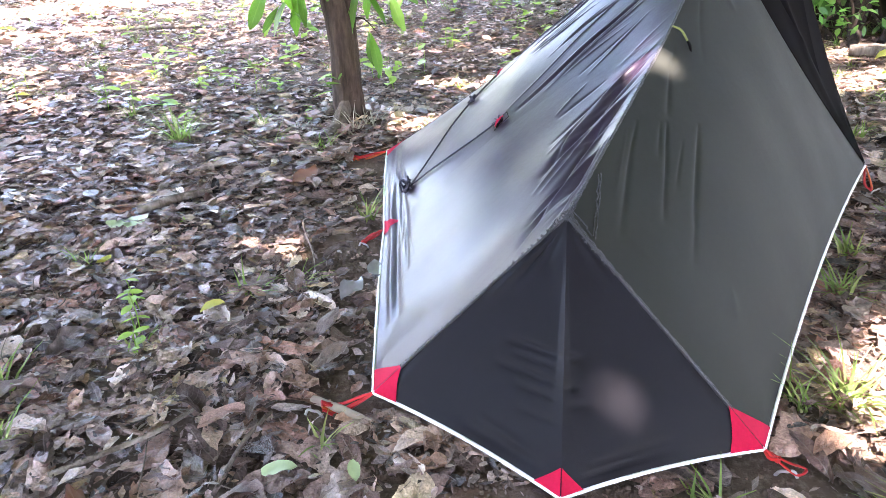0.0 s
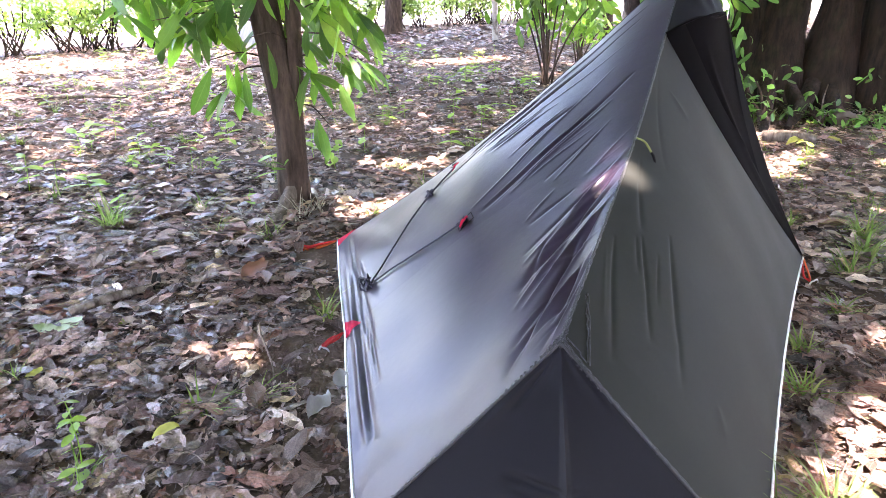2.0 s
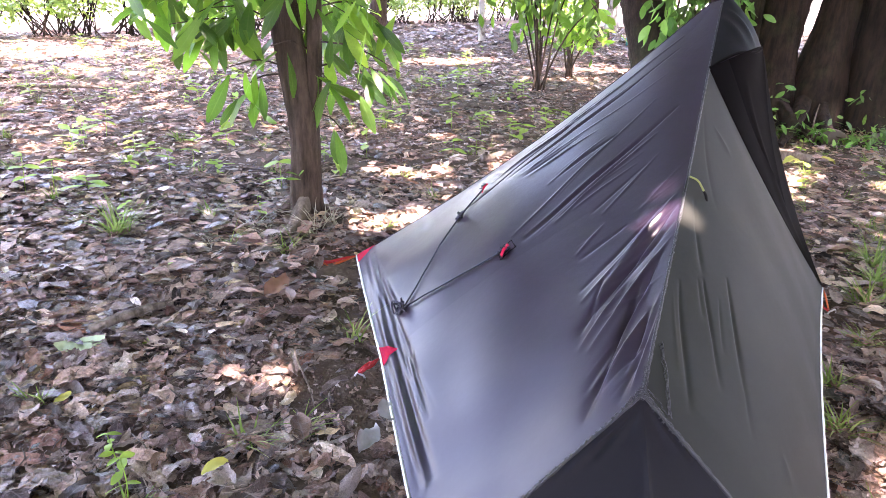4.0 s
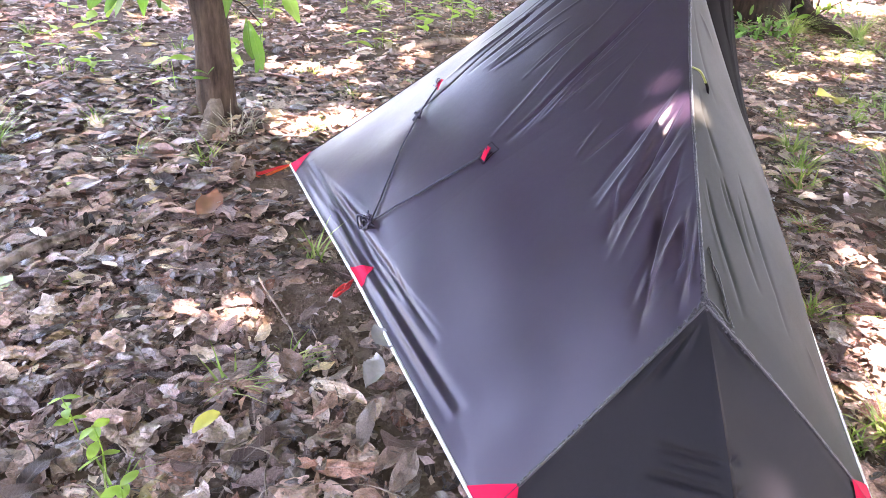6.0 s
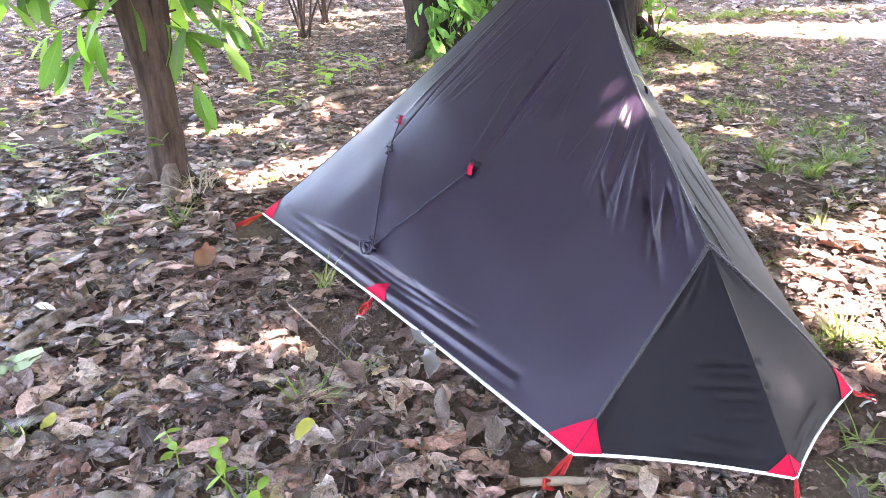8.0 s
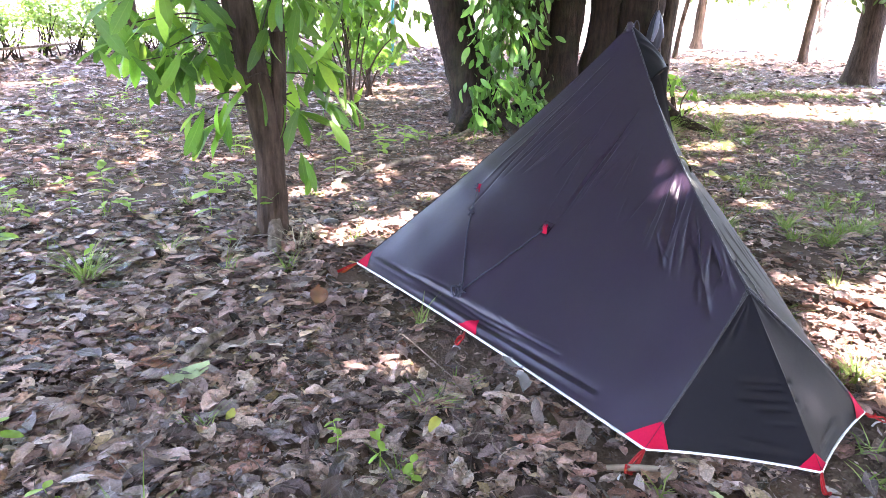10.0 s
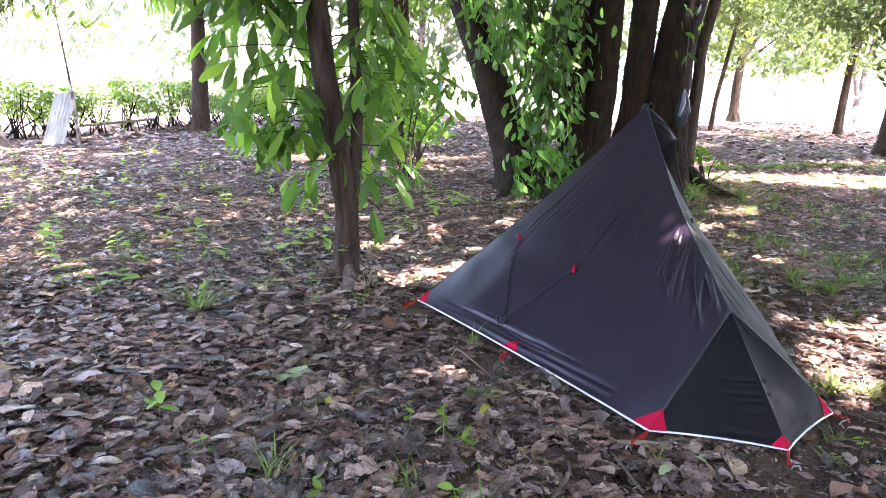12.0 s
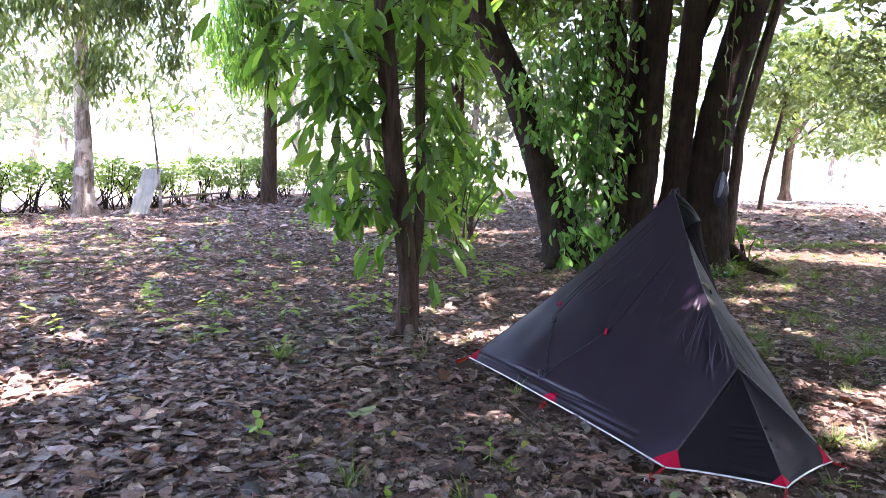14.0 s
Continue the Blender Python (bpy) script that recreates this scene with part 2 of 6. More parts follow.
M_NET = cloth_material("tent_netting", (0.0036, 0.0028, 0.003), 0.8, 0.012, (0.16, 0.12, 0.1), spec=0.02)
M_RED = plain_material("red_webbing", (0.4, 0.006, 0.036), 0.75, 120.0, 0.2, spec=0.12)
M_RED_CORD = plain_material("red_cord", (0.45, 0.008, 0.008), 0.5, 300.0, 0.3)
M_ORANGE_CORD = plain_material("orange_cord", (0.5, 0.09, 0.012), 0.5, 300.0, 0.3)
M_WHITE_TAPE = plain_material("white_tape", (0.74, 0.75, 0.75), 0.55, 160.0, 0.15)
M_SEAM = plain_material("grey_seam", (0.027, 0.027, 0.032), 0.3, 330.0, 0.8, low=-0.9, high=2.7)
M_CORD = plain_material("black_cord", (0.02, 0.02, 0.038), 0.55, 260.0, 0.5)
M_YELLOW = plain_material("yellow_pull", (0.26, 0.28, 0.07), 0.5, 200.0, 0.2)
M_STEEL = plain_material("peg_metal", (0.5, 0.5, 0.5), 0.35, 60.0, 0.1, metal=1.0)
M_STONE = plain_material("stone", (0.11, 0.085, 0.07), 0.9, 14.0, 0.6)
M_CRUMB = plain_material("soil_crumb", (0.13, 0.09, 0.065), 0.95, 60.0, 0.5)
M_KERB = plain_material("concrete", (0.46, 0.47, 0.47), 0.9, 12.0, 0.3)
M_ROAD = plain_material("road_surface", (0.42, 0.4, 0.37), 0.9, 3.0, 0.3)
M_SHEET = plain_material("weathered_sheet", (0.4, 0.42, 0.4), 0.6, 4.0, 0.2, low=0.6, high=1.3)
M_BAG = plain_material("dark_plastic", (0.022, 0.026, 0.036), 0.3, 8.0, 0.5, low=0.5, high=1.8)
M_BAG_PALE = plain_material("pale_plastic", (0.16, 0.18, 0.24), 0.35, 8.0, 0.4)
M_PAPER = plain_material("white_scrap", (0.75, 0.75, 0.74), 0.7, 20.0, 0.3)
M_TEAL = plain_material("teal_paint", (0.06, 0.36, 0.4), 0.5, 10.0, 0.1)


# ---- mesh helpers ----
def mesh_np(name, verts, faces, mat, smooth=True, uv=None):
    """A mesh from arrays: verts (n, 3), faces (m, k) with one k."""
    me = bpy.data.meshes.new(name)
    verts, faces = np.asarray(verts, np.float32), np.asarray(faces, np.int32)
    m, k = faces.shape
    me.vertices.add(len(verts))
    me.vertices.foreach_set("co", verts.ravel())
    me.loops.add(m * k)
    me.loops.foreach_set("vertex_index", faces.ravel())
    me.polygons.add(m)
    me.polygons.foreach_set("loop_start", np.arange(0, m * k, k, dtype=np.int32))
    me.polygons.foreach_set("use_smooth", np.full(m, smooth))
    if uv is not None:
        layer = me.uv_layers.new(name="UVMap")
        layer.data.foreach_set("uv", np.asarray(uv, np.float32)[faces.ravel()].ravel())
    me.update(calc_edges=True)
    me.materials.append(mat)
    return me


def thing(name, label, category, group="", kind="", at=(0, 0, 0)):
    ob = new(name)
    ob.location = at
    ob.empty_display_size = 0.1
    return tagged(ob, label, category, group, kind)


def put(name, me, parent=None, label="", kind="", at=None):
    """Links a mesh, given in world places, as one object under parent."""
    ob = new(name, me)
    if parent is not None:
        ob.parent = parent
        ob.matrix_parent_inverse = Matrix.Translation(parent.location).inverted()
    if at is not None:
        ob.matrix_basis = at
    return tagged(ob, label, kind=kind)


def put_each(name, lines, mat, parent, sides=6, rough=0.05, steps=4):
    """One object for each line of (x, y, z, radius)."""
    for p in lines:
        v, f = tube(p, steps, sides, rough)
        put(name, mesh_np(name, v, f, mat), parent)


def joined(parts):
    """One (verts, faces) from several with quads."""
    vs, fs, n = [], [], 0
    for v, f in parts:
        vs.append(v)
        fs.append(np.asarray(f) + n)
        n += len(v)
    return np.vstack(vs), np.vstack(fs)


def smooth_path(points, steps):
    """Catmull-Rom through points; rows may carry a radius as a fourth number."""
    p = np.asarray(points, float)
    q = np.vstack([2 * p[0] - p[1], p, 2 * p[-1] - p[-2]])
    out = []
    for i in range(1, len(q) - 2):
        a, b, c, d = q[i - 1:i + 3]
        for t in np.arange(steps) / steps:
            out.append(0.5 * (2 * b + (c - a) * t + (2 * a - 5 * b + 4 * c - d) * t * t + (3 * b - a - 3 * c + d) * t ** 3))
    out.append(p[-1])
    return np.array(out)


def tube(points, steps=6, sides=10, rough=0.0, rng=RNG):
    """A tube along points of (x, y, z, radius), as verts and quads, with closed ends."""
    points = np.asarray(points, float)
    gap = np.linalg.norm(np.diff(points[:, :3], axis=0), axis=1) > 1e-6
    points = points[np.r_[True, gap]]
    p = smooth_path(points, steps)
    c, r = p[:, :3], np.maximum(p[:, 3], 1e-4)
    tan = np.gradient(c, axis=0)
    tan /= np.linalg.norm(tan, axis=1)[:, None] + 1e-9
    ref = np.array([1.0, 0, 0]) if abs(tan[0][0]) < 0.8 else np.array([0, 1.0, 0])
    verts = []
    ang = np.arange(sides) * 2 * np.pi / sides
    lump = rng.normal(0, 1, sides)
    for i in range(len(c)):
        a = np.cross(tan[i], ref)
        a /= np.linalg.norm(a)
        b = np.cross(tan[i], a)
        ref = np.cross(a, tan[i])
        lump = 0.8 * lump + 0.6 * rng.normal(0, 1, sides)
        rr = r[i] * (1 + rough * lump)
        verts.append(c[i] + rr[:, None] * (np.cos(ang)[:, None] * a + np.sin(ang)[:, None] * b))
    v = np.vstack(verts)
    n = len(c)
    i, j = np.meshgrid(np.arange(n - 1), np.arange(sides), indexing="ij")
    k = (j + 1) % sides
    f = np.stack([i * sides + j, (i + 1) * sides + j, (i + 1) * sides + k, i * sides + k], -1).reshape(-1, 4)
    caps = []
    for base in (0, (n - 1) * sides):
        for s in range(1, sides // 2):
            caps.append([base + s - 1 if s > 1 else base, base + s, base + sides - 1 - s, base + sides - s if s > 1 else base + sides - 1])
    return v, np.vstack([f, np.array(caps)])


def leaf_field(pos, along, normal, length, width, stations=5, curl=(0, 0), bend=0.0, ragged=0.0, shape="oval", rng=RNG, cols=3):
    """Many leaves at once: verts, quads and uv. pos is each leaf's base; along and normal need not be unit or square."""
    n = len(pos)
    along = along / (np.linalg.norm(along, axis=1)[:, None] + 1e-9)
    side = np.cross(normal, along)
    side /= np.linalg.norm(side, axis=1)[:, None] + 1e-9
    up = np.cross(along, side)
    s = np.linspace(0, 1, stations)
    prof = {"dry": np.clip(np.sin(np.pi * s) ** 0.85 * (1.12 - 0.3 * s), 0.04, 1), "oval": np.sin(np.pi * (0.04 + 0.92 * s)) ** 0.75, "tongue": np.sin(np.pi * (0.03 + 0.94 * s ** 1.35)) ** 0.8,
            "heart": np.clip(np.sin(np.pi * (0.16 + 0.82 * s)), 0.03, 1) ** 0.9 * (1.15 - 0.45 * s), "blade": np.clip(1 - s ** 1.6, 0.05, 1)}[shape]
    c = np.linspace(-1, 1, cols)
    prof = np.broadcast_to(prof, (n, stations))
    if shape == "dry":      # many are torn: one or both ends are missing
        torn = rng.uniform(0, 1, n) < 0.35
        lo = np.where(torn, rng.uniform(0, 0.2, n), 0.03)[:, None]
        hi = np.where(torn, rng.uniform(0.7, 0.97, n), 0.97)[:, None]
        cut = lo + (hi - lo) * s[None]
        prof = np.clip(np.sin(np.pi * cut) ** 0.72 * (1.12 - 0.3 * cut), 0.04, 1)
        prof[:, 0] *= 0.5
        prof[:, -1] *= 0.5
    length, width = np.broadcast_to(length, n), np.broadcast_to(width, n)
    k1 = rng.uniform(-1, 1, n) * curl[0]
    k2 = rng.uniform(-0.3, 1, n) * curl[1]
    tw = rng.uniform(-1, 1, n) * curl[1]
    jag = 1 + ragged * rng.uniform(-1, 0.6, (n, stations, cols))
    X = np.broadcast_to(s[None, :, None] * length[:, None, None], (n, stations, cols))
    Y = 0.5 * width[:, None, None] * prof[:, :, None] * c[None, None, :] * jag
    u = 2 * s - 1
    Z = (k1 * length)[:, None, None] * (1 - u[None, :, None] ** 2) + (k2 * width)[:, None, None] * c[None, None, :] ** 2 * prof[:, :, None] \
        + (tw * width)[:, None, None] * u[None, :, None] * c[None, None, :] * 0.6
    Z = Z - (bend * length)[:, None, None] * s[None, :, None] ** 2 if np.ndim(bend) else Z - bend * length[:, None, None] * s[None, :, None] ** 2
    if ragged:
        Z = Z + rng.normal(0, 0.055, (n, stations, cols)) * width[:, None, None]
    if shape == "dry":
        Y = Y + (rng.normal(0, 0.22, n) * length)[:, None, None] * ((s - 0.5) ** 2)[None, :, None]
        Z = Z + 0.09 * (width * rng.uniform(0.3, 1.6, n))[:, None, None] * np.sin(rng.uniform(4, 9, n)[:, None, None] * s[None, :, None] + 2.5 * c[None, None, :] + rng.uniform(0, 6, n)[:, None, None])
    v = pos[:, None, None, :] + X[..., None] * along[:, None, None, :] + Y[..., None] * side[:, None, None, :] + Z[..., None] * up[:, None, None, :]
    uv = np.broadcast_to(np.stack(np.meshgrid(s, (c + 1) / 2, indexing="ij"), -1)[None], (n, stations, cols, 2)).reshape(-1, 2)
    q = np.array([[i * cols + j, (i + 1) * cols + j, (i + 1) * cols + j + 1, i * cols + j + 1] for i in range(stations - 1) for j in range(cols - 1)])
    f = (q[None] + (np.arange(n) * stations * cols)[:, None, None]).reshape(-1, 4)
    return v.reshape(-1, 3), f, uv


def unit(n, rng=RNG):
    d = rng.normal(0, 1, (n, 3))
    return d / np.linalg.norm(d, axis=1)[:, None]


def slope_z(x, y):
    """The gentle slope of the ground beyond the clump of trees."""
    return 0.022 * np.clip(np.hypot(x + 2.3, y + 0.5) - 10.0, 0, 40)


def ground_z(x, y):
    """The ground's height."""
    x, y = np.asarray(x, float), np.asarray(y, float)
    h = 0.018 * np.sin(1.9 * x + 0.7 * y) + 0.014 * np.sin(2.7 * y - 1.3 * x + 1) + 0.01 * np.sin(5.1 * x + 2) * np.sin(4.3 * y)
    far = np.clip((np.hypot(x, y - 4) - 7) / 12, 0, 1)
    h = h + far * (0.05 * np.sin(0.43 * x + 1.1) * np.sin(0.37 * y))
    mound = 0.16 * np.exp(-((x - 3.9) / 1.7) ** 2 - ((y - 8.9) / 0.8) ** 2) + 0.05 * np.exp(-((x + 0.9) ** 2 + (y - 4.9) ** 2) / 0.12)
    flat = 1 - 0.7 * np.exp(-((x - 0.6) / 1.3) ** 2 - ((y - 3.0) / 1.4) ** 2)
    return h * flat + mound + slope_z(x, y)


# ---- ground ----
def axis(lo, hi, fine, a, b):
    """Steps of size fine between a and b that widen towards lo and hi."""
    out = list(np.arange(a, b + 1e-6, fine))
    step, v = fine, b
    while v < hi:
        step *= 1.25
        v += step
        out.append(v)
    step, v = fine, a
    while v > lo:
        step *= 1.25
        v -= step
        out.insert(0, v)
    return np.array(out)


gx, gy = axis(-900, 900, 0.11, -7, 10), axis(-900, 900, 0.11, -2, 14)
GX, GY = np.meshgrid(gx, gy, indexing="ij")
near = (np.abs(GX) < 12) & (np.abs(GY - 6) < 12)
GZ = ground_z(GX, GY) + near * RNG.normal(0, 0.005, GX.shape)
i, j = np.meshgrid(np.arange(len(gx) - 1), np.arange(len(gy) - 1), indexing="ij")
w = len(gy)
F = np.stack([i * w + j, (i + 1) * w + j, (i + 1) * w + j + 1, i * w + j + 1], -1).reshape(-1, 4)
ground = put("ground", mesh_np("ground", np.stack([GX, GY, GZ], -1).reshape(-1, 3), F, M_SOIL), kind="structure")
tagged(ground, "dark brown woodland soil under fallen leaves", "ground")

# the sunlit road beyond the hedge: a strip along the hedge's line
HEDGE = [(-12.5, 13.2), (-7.6, 18.2), (-3.4, 21.9), (2.2, 27.6), (9.0, 34.0)]


def strip(points, off0, off1, z0, z1):
    """A flat ribbon beside a polyline, between two offsets to its left."""
    p = smooth_path([(*q, 0) for q in points], 8)[:, :2]
    d = np.gradient(p, axis=0)
    d /= np.linalg.norm(d, axis=1)[:, None]
    nrm = np.stack([-d[:, 1], d[:, 0]], 1)
    a, b = p + nrm * off0, p + nrm * off1
    n = len(p)
    za, zb = slope_z(*a.T), slope_z(*b.T)
    v = np.vstack([np.c_[a, za + z0], np.c_[b, zb + z0], np.c_[b, zb + z1], np.c_[a, za + z1]])
    k = np.arange(n - 1)
    f = np.vstack([np.stack([k + s * n, k + 1 + s * n, k + 1 + t * n, k + t * n], 1) for s, t in ((0, 1), (1, 2), (2, 3), (3, 0))])
    return v, f


v, f = strip(HEDGE, 1.9, 13.0, -0.1, 0.09)
tagged(put("road", mesh_np("road", v, f, M_ROAD, False), kind="structure"), "pale sunlit concrete road beyond the hedge", "road")
v, f = strip(HEDGE, 1.6, 1.85, -0.1, 0.2)
tagged(put("kerb", mesh_np("kerb", v, f, M_KERB, False), kind="structure"), "low pale concrete kerb behind the hedge", "kerb")


# ---- the tent ----
CORN_L, CORN_R, NEAR = np.array((-0.206, 2.082, 0.052)), np.array((0.776, 1.92, 0.044)), np.array((0.285, 1.748, 0.035))
MID_L, FAR_L, BACK_R = np.array((-0.365, 3.146, 0.067)), np.array((-0.544, 4.24, 0.065)), np.array((1.779, 3.708, 0.135))
JUNC, ZIP, HOOD_LOW, PEAK = np.array((0.31, 2.179, 0.539)), np.array((0.697, 3.004, 0.874)), np.array((0.934, 3.513, 1.184)), np.array((1.151, 3.975, 1.479))
HOOD_TIP, DOOR = np.array((1.275, 3.76, 1.228)), np.array((1, 4.78, 0.05))
LOOP_A, LOOP_B, KNOT = np.array((0.126, 3.25, 0.487)), np.array((0.099, 3.929, 0.57)), np.array((-0.273, 3.371, 0.174))

tent = thing("tent", "dark grey nylon pyramid tent with red corners on leaf litter", "tent", at=(0.6, 3.0, 0.0))


def curve(points, n):
    """n + 1 places at even lengths along a smooth line through points."""
    p = smooth_path(points, 24) if len(points) > 2 else np.linspace(points[0], points[1], 49)
    d = np.r_[0, np.cumsum(np.linalg.norm(np.diff(p, axis=0), axis=1))]
    s = np.linspace(0, d[-1], n + 1)
    return np.stack([np.interp(s, d, p[:, k]) for k in range(3)], 1)


def catenary(a, b, sag, n):
    """An edge from a to b drawn in by sag."""
    t = np.linspace(0, 1, n + 1)[:, None]
    return a + (b - a) * t + np.asarray(sag) * 4 * t * (1 - t)


def patch(c0, c1, d0, d1):
    """Coons patch between bottom c0(u), top c1(u), left d0(v) and right d1(v)."""
    u = np.linspace(0, 1, len(c0))[:, None, None]
    v = np.linspace(0, 1, len(d0))[None, :, None]
    ruled = (1 - v) * c0[:, None] + v * c1[:, None] + (1 - u) * d0[None] + u * d1[None]
    return ruled - ((1 - u) * (1 - v) * c0[0] + u * (1 - v) * c0[-1] + (1 - u) * v * c1[0] + u * v * c1[-1])


def normals(P):
    n = np.cross(np.gradient(P, axis=0), np.gradient(P, axis=1))
    return n / (np.linalg.norm(n, axis=2)[..., None] + 1e-9)


def pleats(P, out, folds, sag=0.0, grain=0.0015, gain=1.7, belly=0.0):
    """Pushes a grid of cloth out along its normal where folds run: (from, to, width, height).
    It hangs in by sag and bulges by belly towards the end of its first edge."""
    N = normals(P)
    if np.dot(N.mean((0, 1)), out) < 0:
        N = -N
    a, b = P.shape[:2]
    u, v = np.linspace(0, 1, a)[:, None], np.linspace(0, 1, b)[None]
    lift = (-sag * np.sin(np.pi * u) + belly * 6.75 * u * u * (1 - u)) * np.sin(np.pi * v)
    P = P + lift[..., None] * N
    lift = np.zeros((a, b))
    for p, q, wide, high in folds:
        p, q = np.array(p), np.array(q)
        w = P - p
        t = np.clip((w @ (q - p)) / np.dot(q - p, q - p), 0, 1)
        d = w - t[..., None] * (q - p)
        d = d - (d * N).sum(2)[..., None] * N
        r = np.linalg.norm(d, axis=2) / (wide * (0.55 + 0.9 * t))
        lift = lift + gain * high * np.exp(-r ** 1.5) * np.sin(np.pi * np.clip(t * 0.94 + 0.03, 0, 1)) ** 0.6
    rim = np.clip(np.minimum(np.minimum(u, 1 - u), np.minimum(v, 1 - v)) * 14, 0, 1)
    wav = sum(np.sin(P @ np.array(k) + s) for k, s in (((9, 4, 3), 0.3), ((-5, 11, 6), 1.7), ((14, -6, 9), 2.2), ((3, 17, -8), 4.0)))
    lift = (lift + grain * wav) * rim
    return P + lift[..., None] * N


def grid_mesh(name, P, mat):
    a, b = P.shape[:2]
    i, j = np.meshgrid(np.arange(a - 1), np.arange(b - 1), indexing="ij")
    f = np.stack([i * b + j, (i + 1) * b + j, (i + 1) * b + j + 1, i * b + j + 1], -1).reshape(-1, 4)
    return mesh_np(name, P.reshape(-1, 3), f, mat)


RIDGE = curve([JUNC, ZIP, HOOD_LOW, PEAK], 400)
EDGE_L = np.vstack([catenary(CORN_L, MID_L, (-0.004, 0, 0.008), 200)[:-1], catenary(MID_L, FAR_L, (-0.005, 0, 0.008), 200)])
FOOT_L, FOOT_R = catenary(CORN_L, NEAR, (0.005, 0.012, 0.004), 70), catenary(NEAR, CORN_R, (-0.004, 0.012, 0.004), 70)
SEAM_L, SEAM_R = catenary(CORN_L, JUNC, (-0.002, -0.007, 0.004), 260), catenary(CORN_R, JUNC, (0.001, -0.023, 0.009), 260)
t = np.linspace(0, 1, 261)[:, None]
FAR_EDGE = catenary(FAR_L, PEAK, (0.055, 0.095, -0.068), 260) + np.array((0.024, 0.039, 0.005)) * 6 * t * (1 - t) * (1 - 2 * t)
EDGE_R = catenary(CORN_R, BACK_R, (-0.026, 0.007, 0.015), 260)

FOLDS_TAB = [     # pleats that run from the ridge to the two guy tabs
    ((0.776, 3.416, 1.06), (0.193, 3.245, 0.549), 0.011, -0.012), ((0.738, 3.408, 1.028), (0.199, 3.264, 0.559), 0.006, 0.007),
    ((0.685, 3.343, 0.964), (0.301, 3.222, 0.628), 0.006, 0.007), ((0.651, 3.353, 0.94), (0.316, 3.235, 0.644), 0.005, -0.006),
    ((0.591, 3.5, 0.938), (0.345, 3.492, 0.738), 0.007, -0.007), ((0.542, 3.534, 0.91), (0.315, 3.488, 0.711), 0.005, 0.005),
    ((0.53, 3.635, 0.916), (0.265, 3.671, 0.698), 0.006, 0.006), ((0.486, 3.687, 0.884), (0.253, 3.7, 0.691), 0.005, -0.006),
    ((0.44, 3.773, 0.847), (0.263, 3.725, 0.701), 0.005, 0.004), ((0.961, 3.907, 1.287), (0.144, 3.947, 0.582), 0.01, 0.008),
    ((0.907, 3.816, 1.24), (0.2, 3.808, 0.649), 0.007, -0.008), ((0.814, 3.678, 1.157), (0.238, 3.741, 0.681), 0.005, 0.004),
]
FOLDS_ZIP = [     # pleats below the toggle
    ((0.658, 3.219, 0.906), (0.442, 3.085, 0.707), 0.004, 0.004), ((0.619, 3.206, 0.871), (0.412, 3.126, 0.696), 0.004, -0.004),
    ((0.593, 3.246, 0.863), (0.365, 3.218, 0.682), 0.004, 0.004), ((0.682, 2.98, 0.859), (0.301, 2.655, 0.541), 0.014, 0.011),
    ((0.645, 2.893, 0.821), (0.376, 2.709, 0.601), 0.008, -0.008), ((0.604, 2.814, 0.784), (0.322, 2.625, 0.554), 0.012, -0.01),
    ((0.577, 2.749, 0.759), (0.362, 2.571, 0.58), 0.007, 0.008), ((0.487, 2.95, 0.707), (0.336, 2.922, 0.592), 0.006, -0.005),
    ((0.432, 3.028, 0.686), (0.328, 2.958, 0.592), 0.005, 0.004), ((0.569, 2.92, 0.765), (0.301, 2.756, 0.547), 0.006, -0.006),
    ((0.725, 3.842, 1.081), (0.27, 3.822, 0.709), 0.006, 0.006), ((0.724, 3.956, 1.07), (0.32, 4.036, 0.716), 0.005, 0.004),
    ((0.732, 3.555, 1.067), (0.154, 3.315, 0.536), 0.005, 0.005),
]
FOLDS_JUNC = [     # tucks gathered at the foot of the ridge
    ((0.444, 2.63, 0.648), (0.189, 2.227, 0.427), 0.012, -0.013), ((0.449, 2.573, 0.649), (0.233, 2.32, 0.466), 0.008, 0.009),
    ((0.447, 2.471, 0.652), (0.265, 2.204, 0.497), 0.01, -0.013), ((0.409, 2.468, 0.614), (0.264, 2.318, 0.495), 0.009, 0.012),
    ((0.413, 2.659, 0.626), (0.24, 2.503, 0.476), 0.007, 0.007), ((0.434, 2.443, 0.641), (0.292, 2.209, 0.522), 0.007, 0.008),
    ((0.371, 2.749, 0.6), (0.259, 2.564, 0.498), 0.007, -0.007), ((0.461, 2.518, 0.662), (0.398, 2.421, 0.607), 0.005, 0.006),
    ((0.416, 2.405, 0.627), (0.343, 2.275, 0.566), 0.005, -0.006),
]
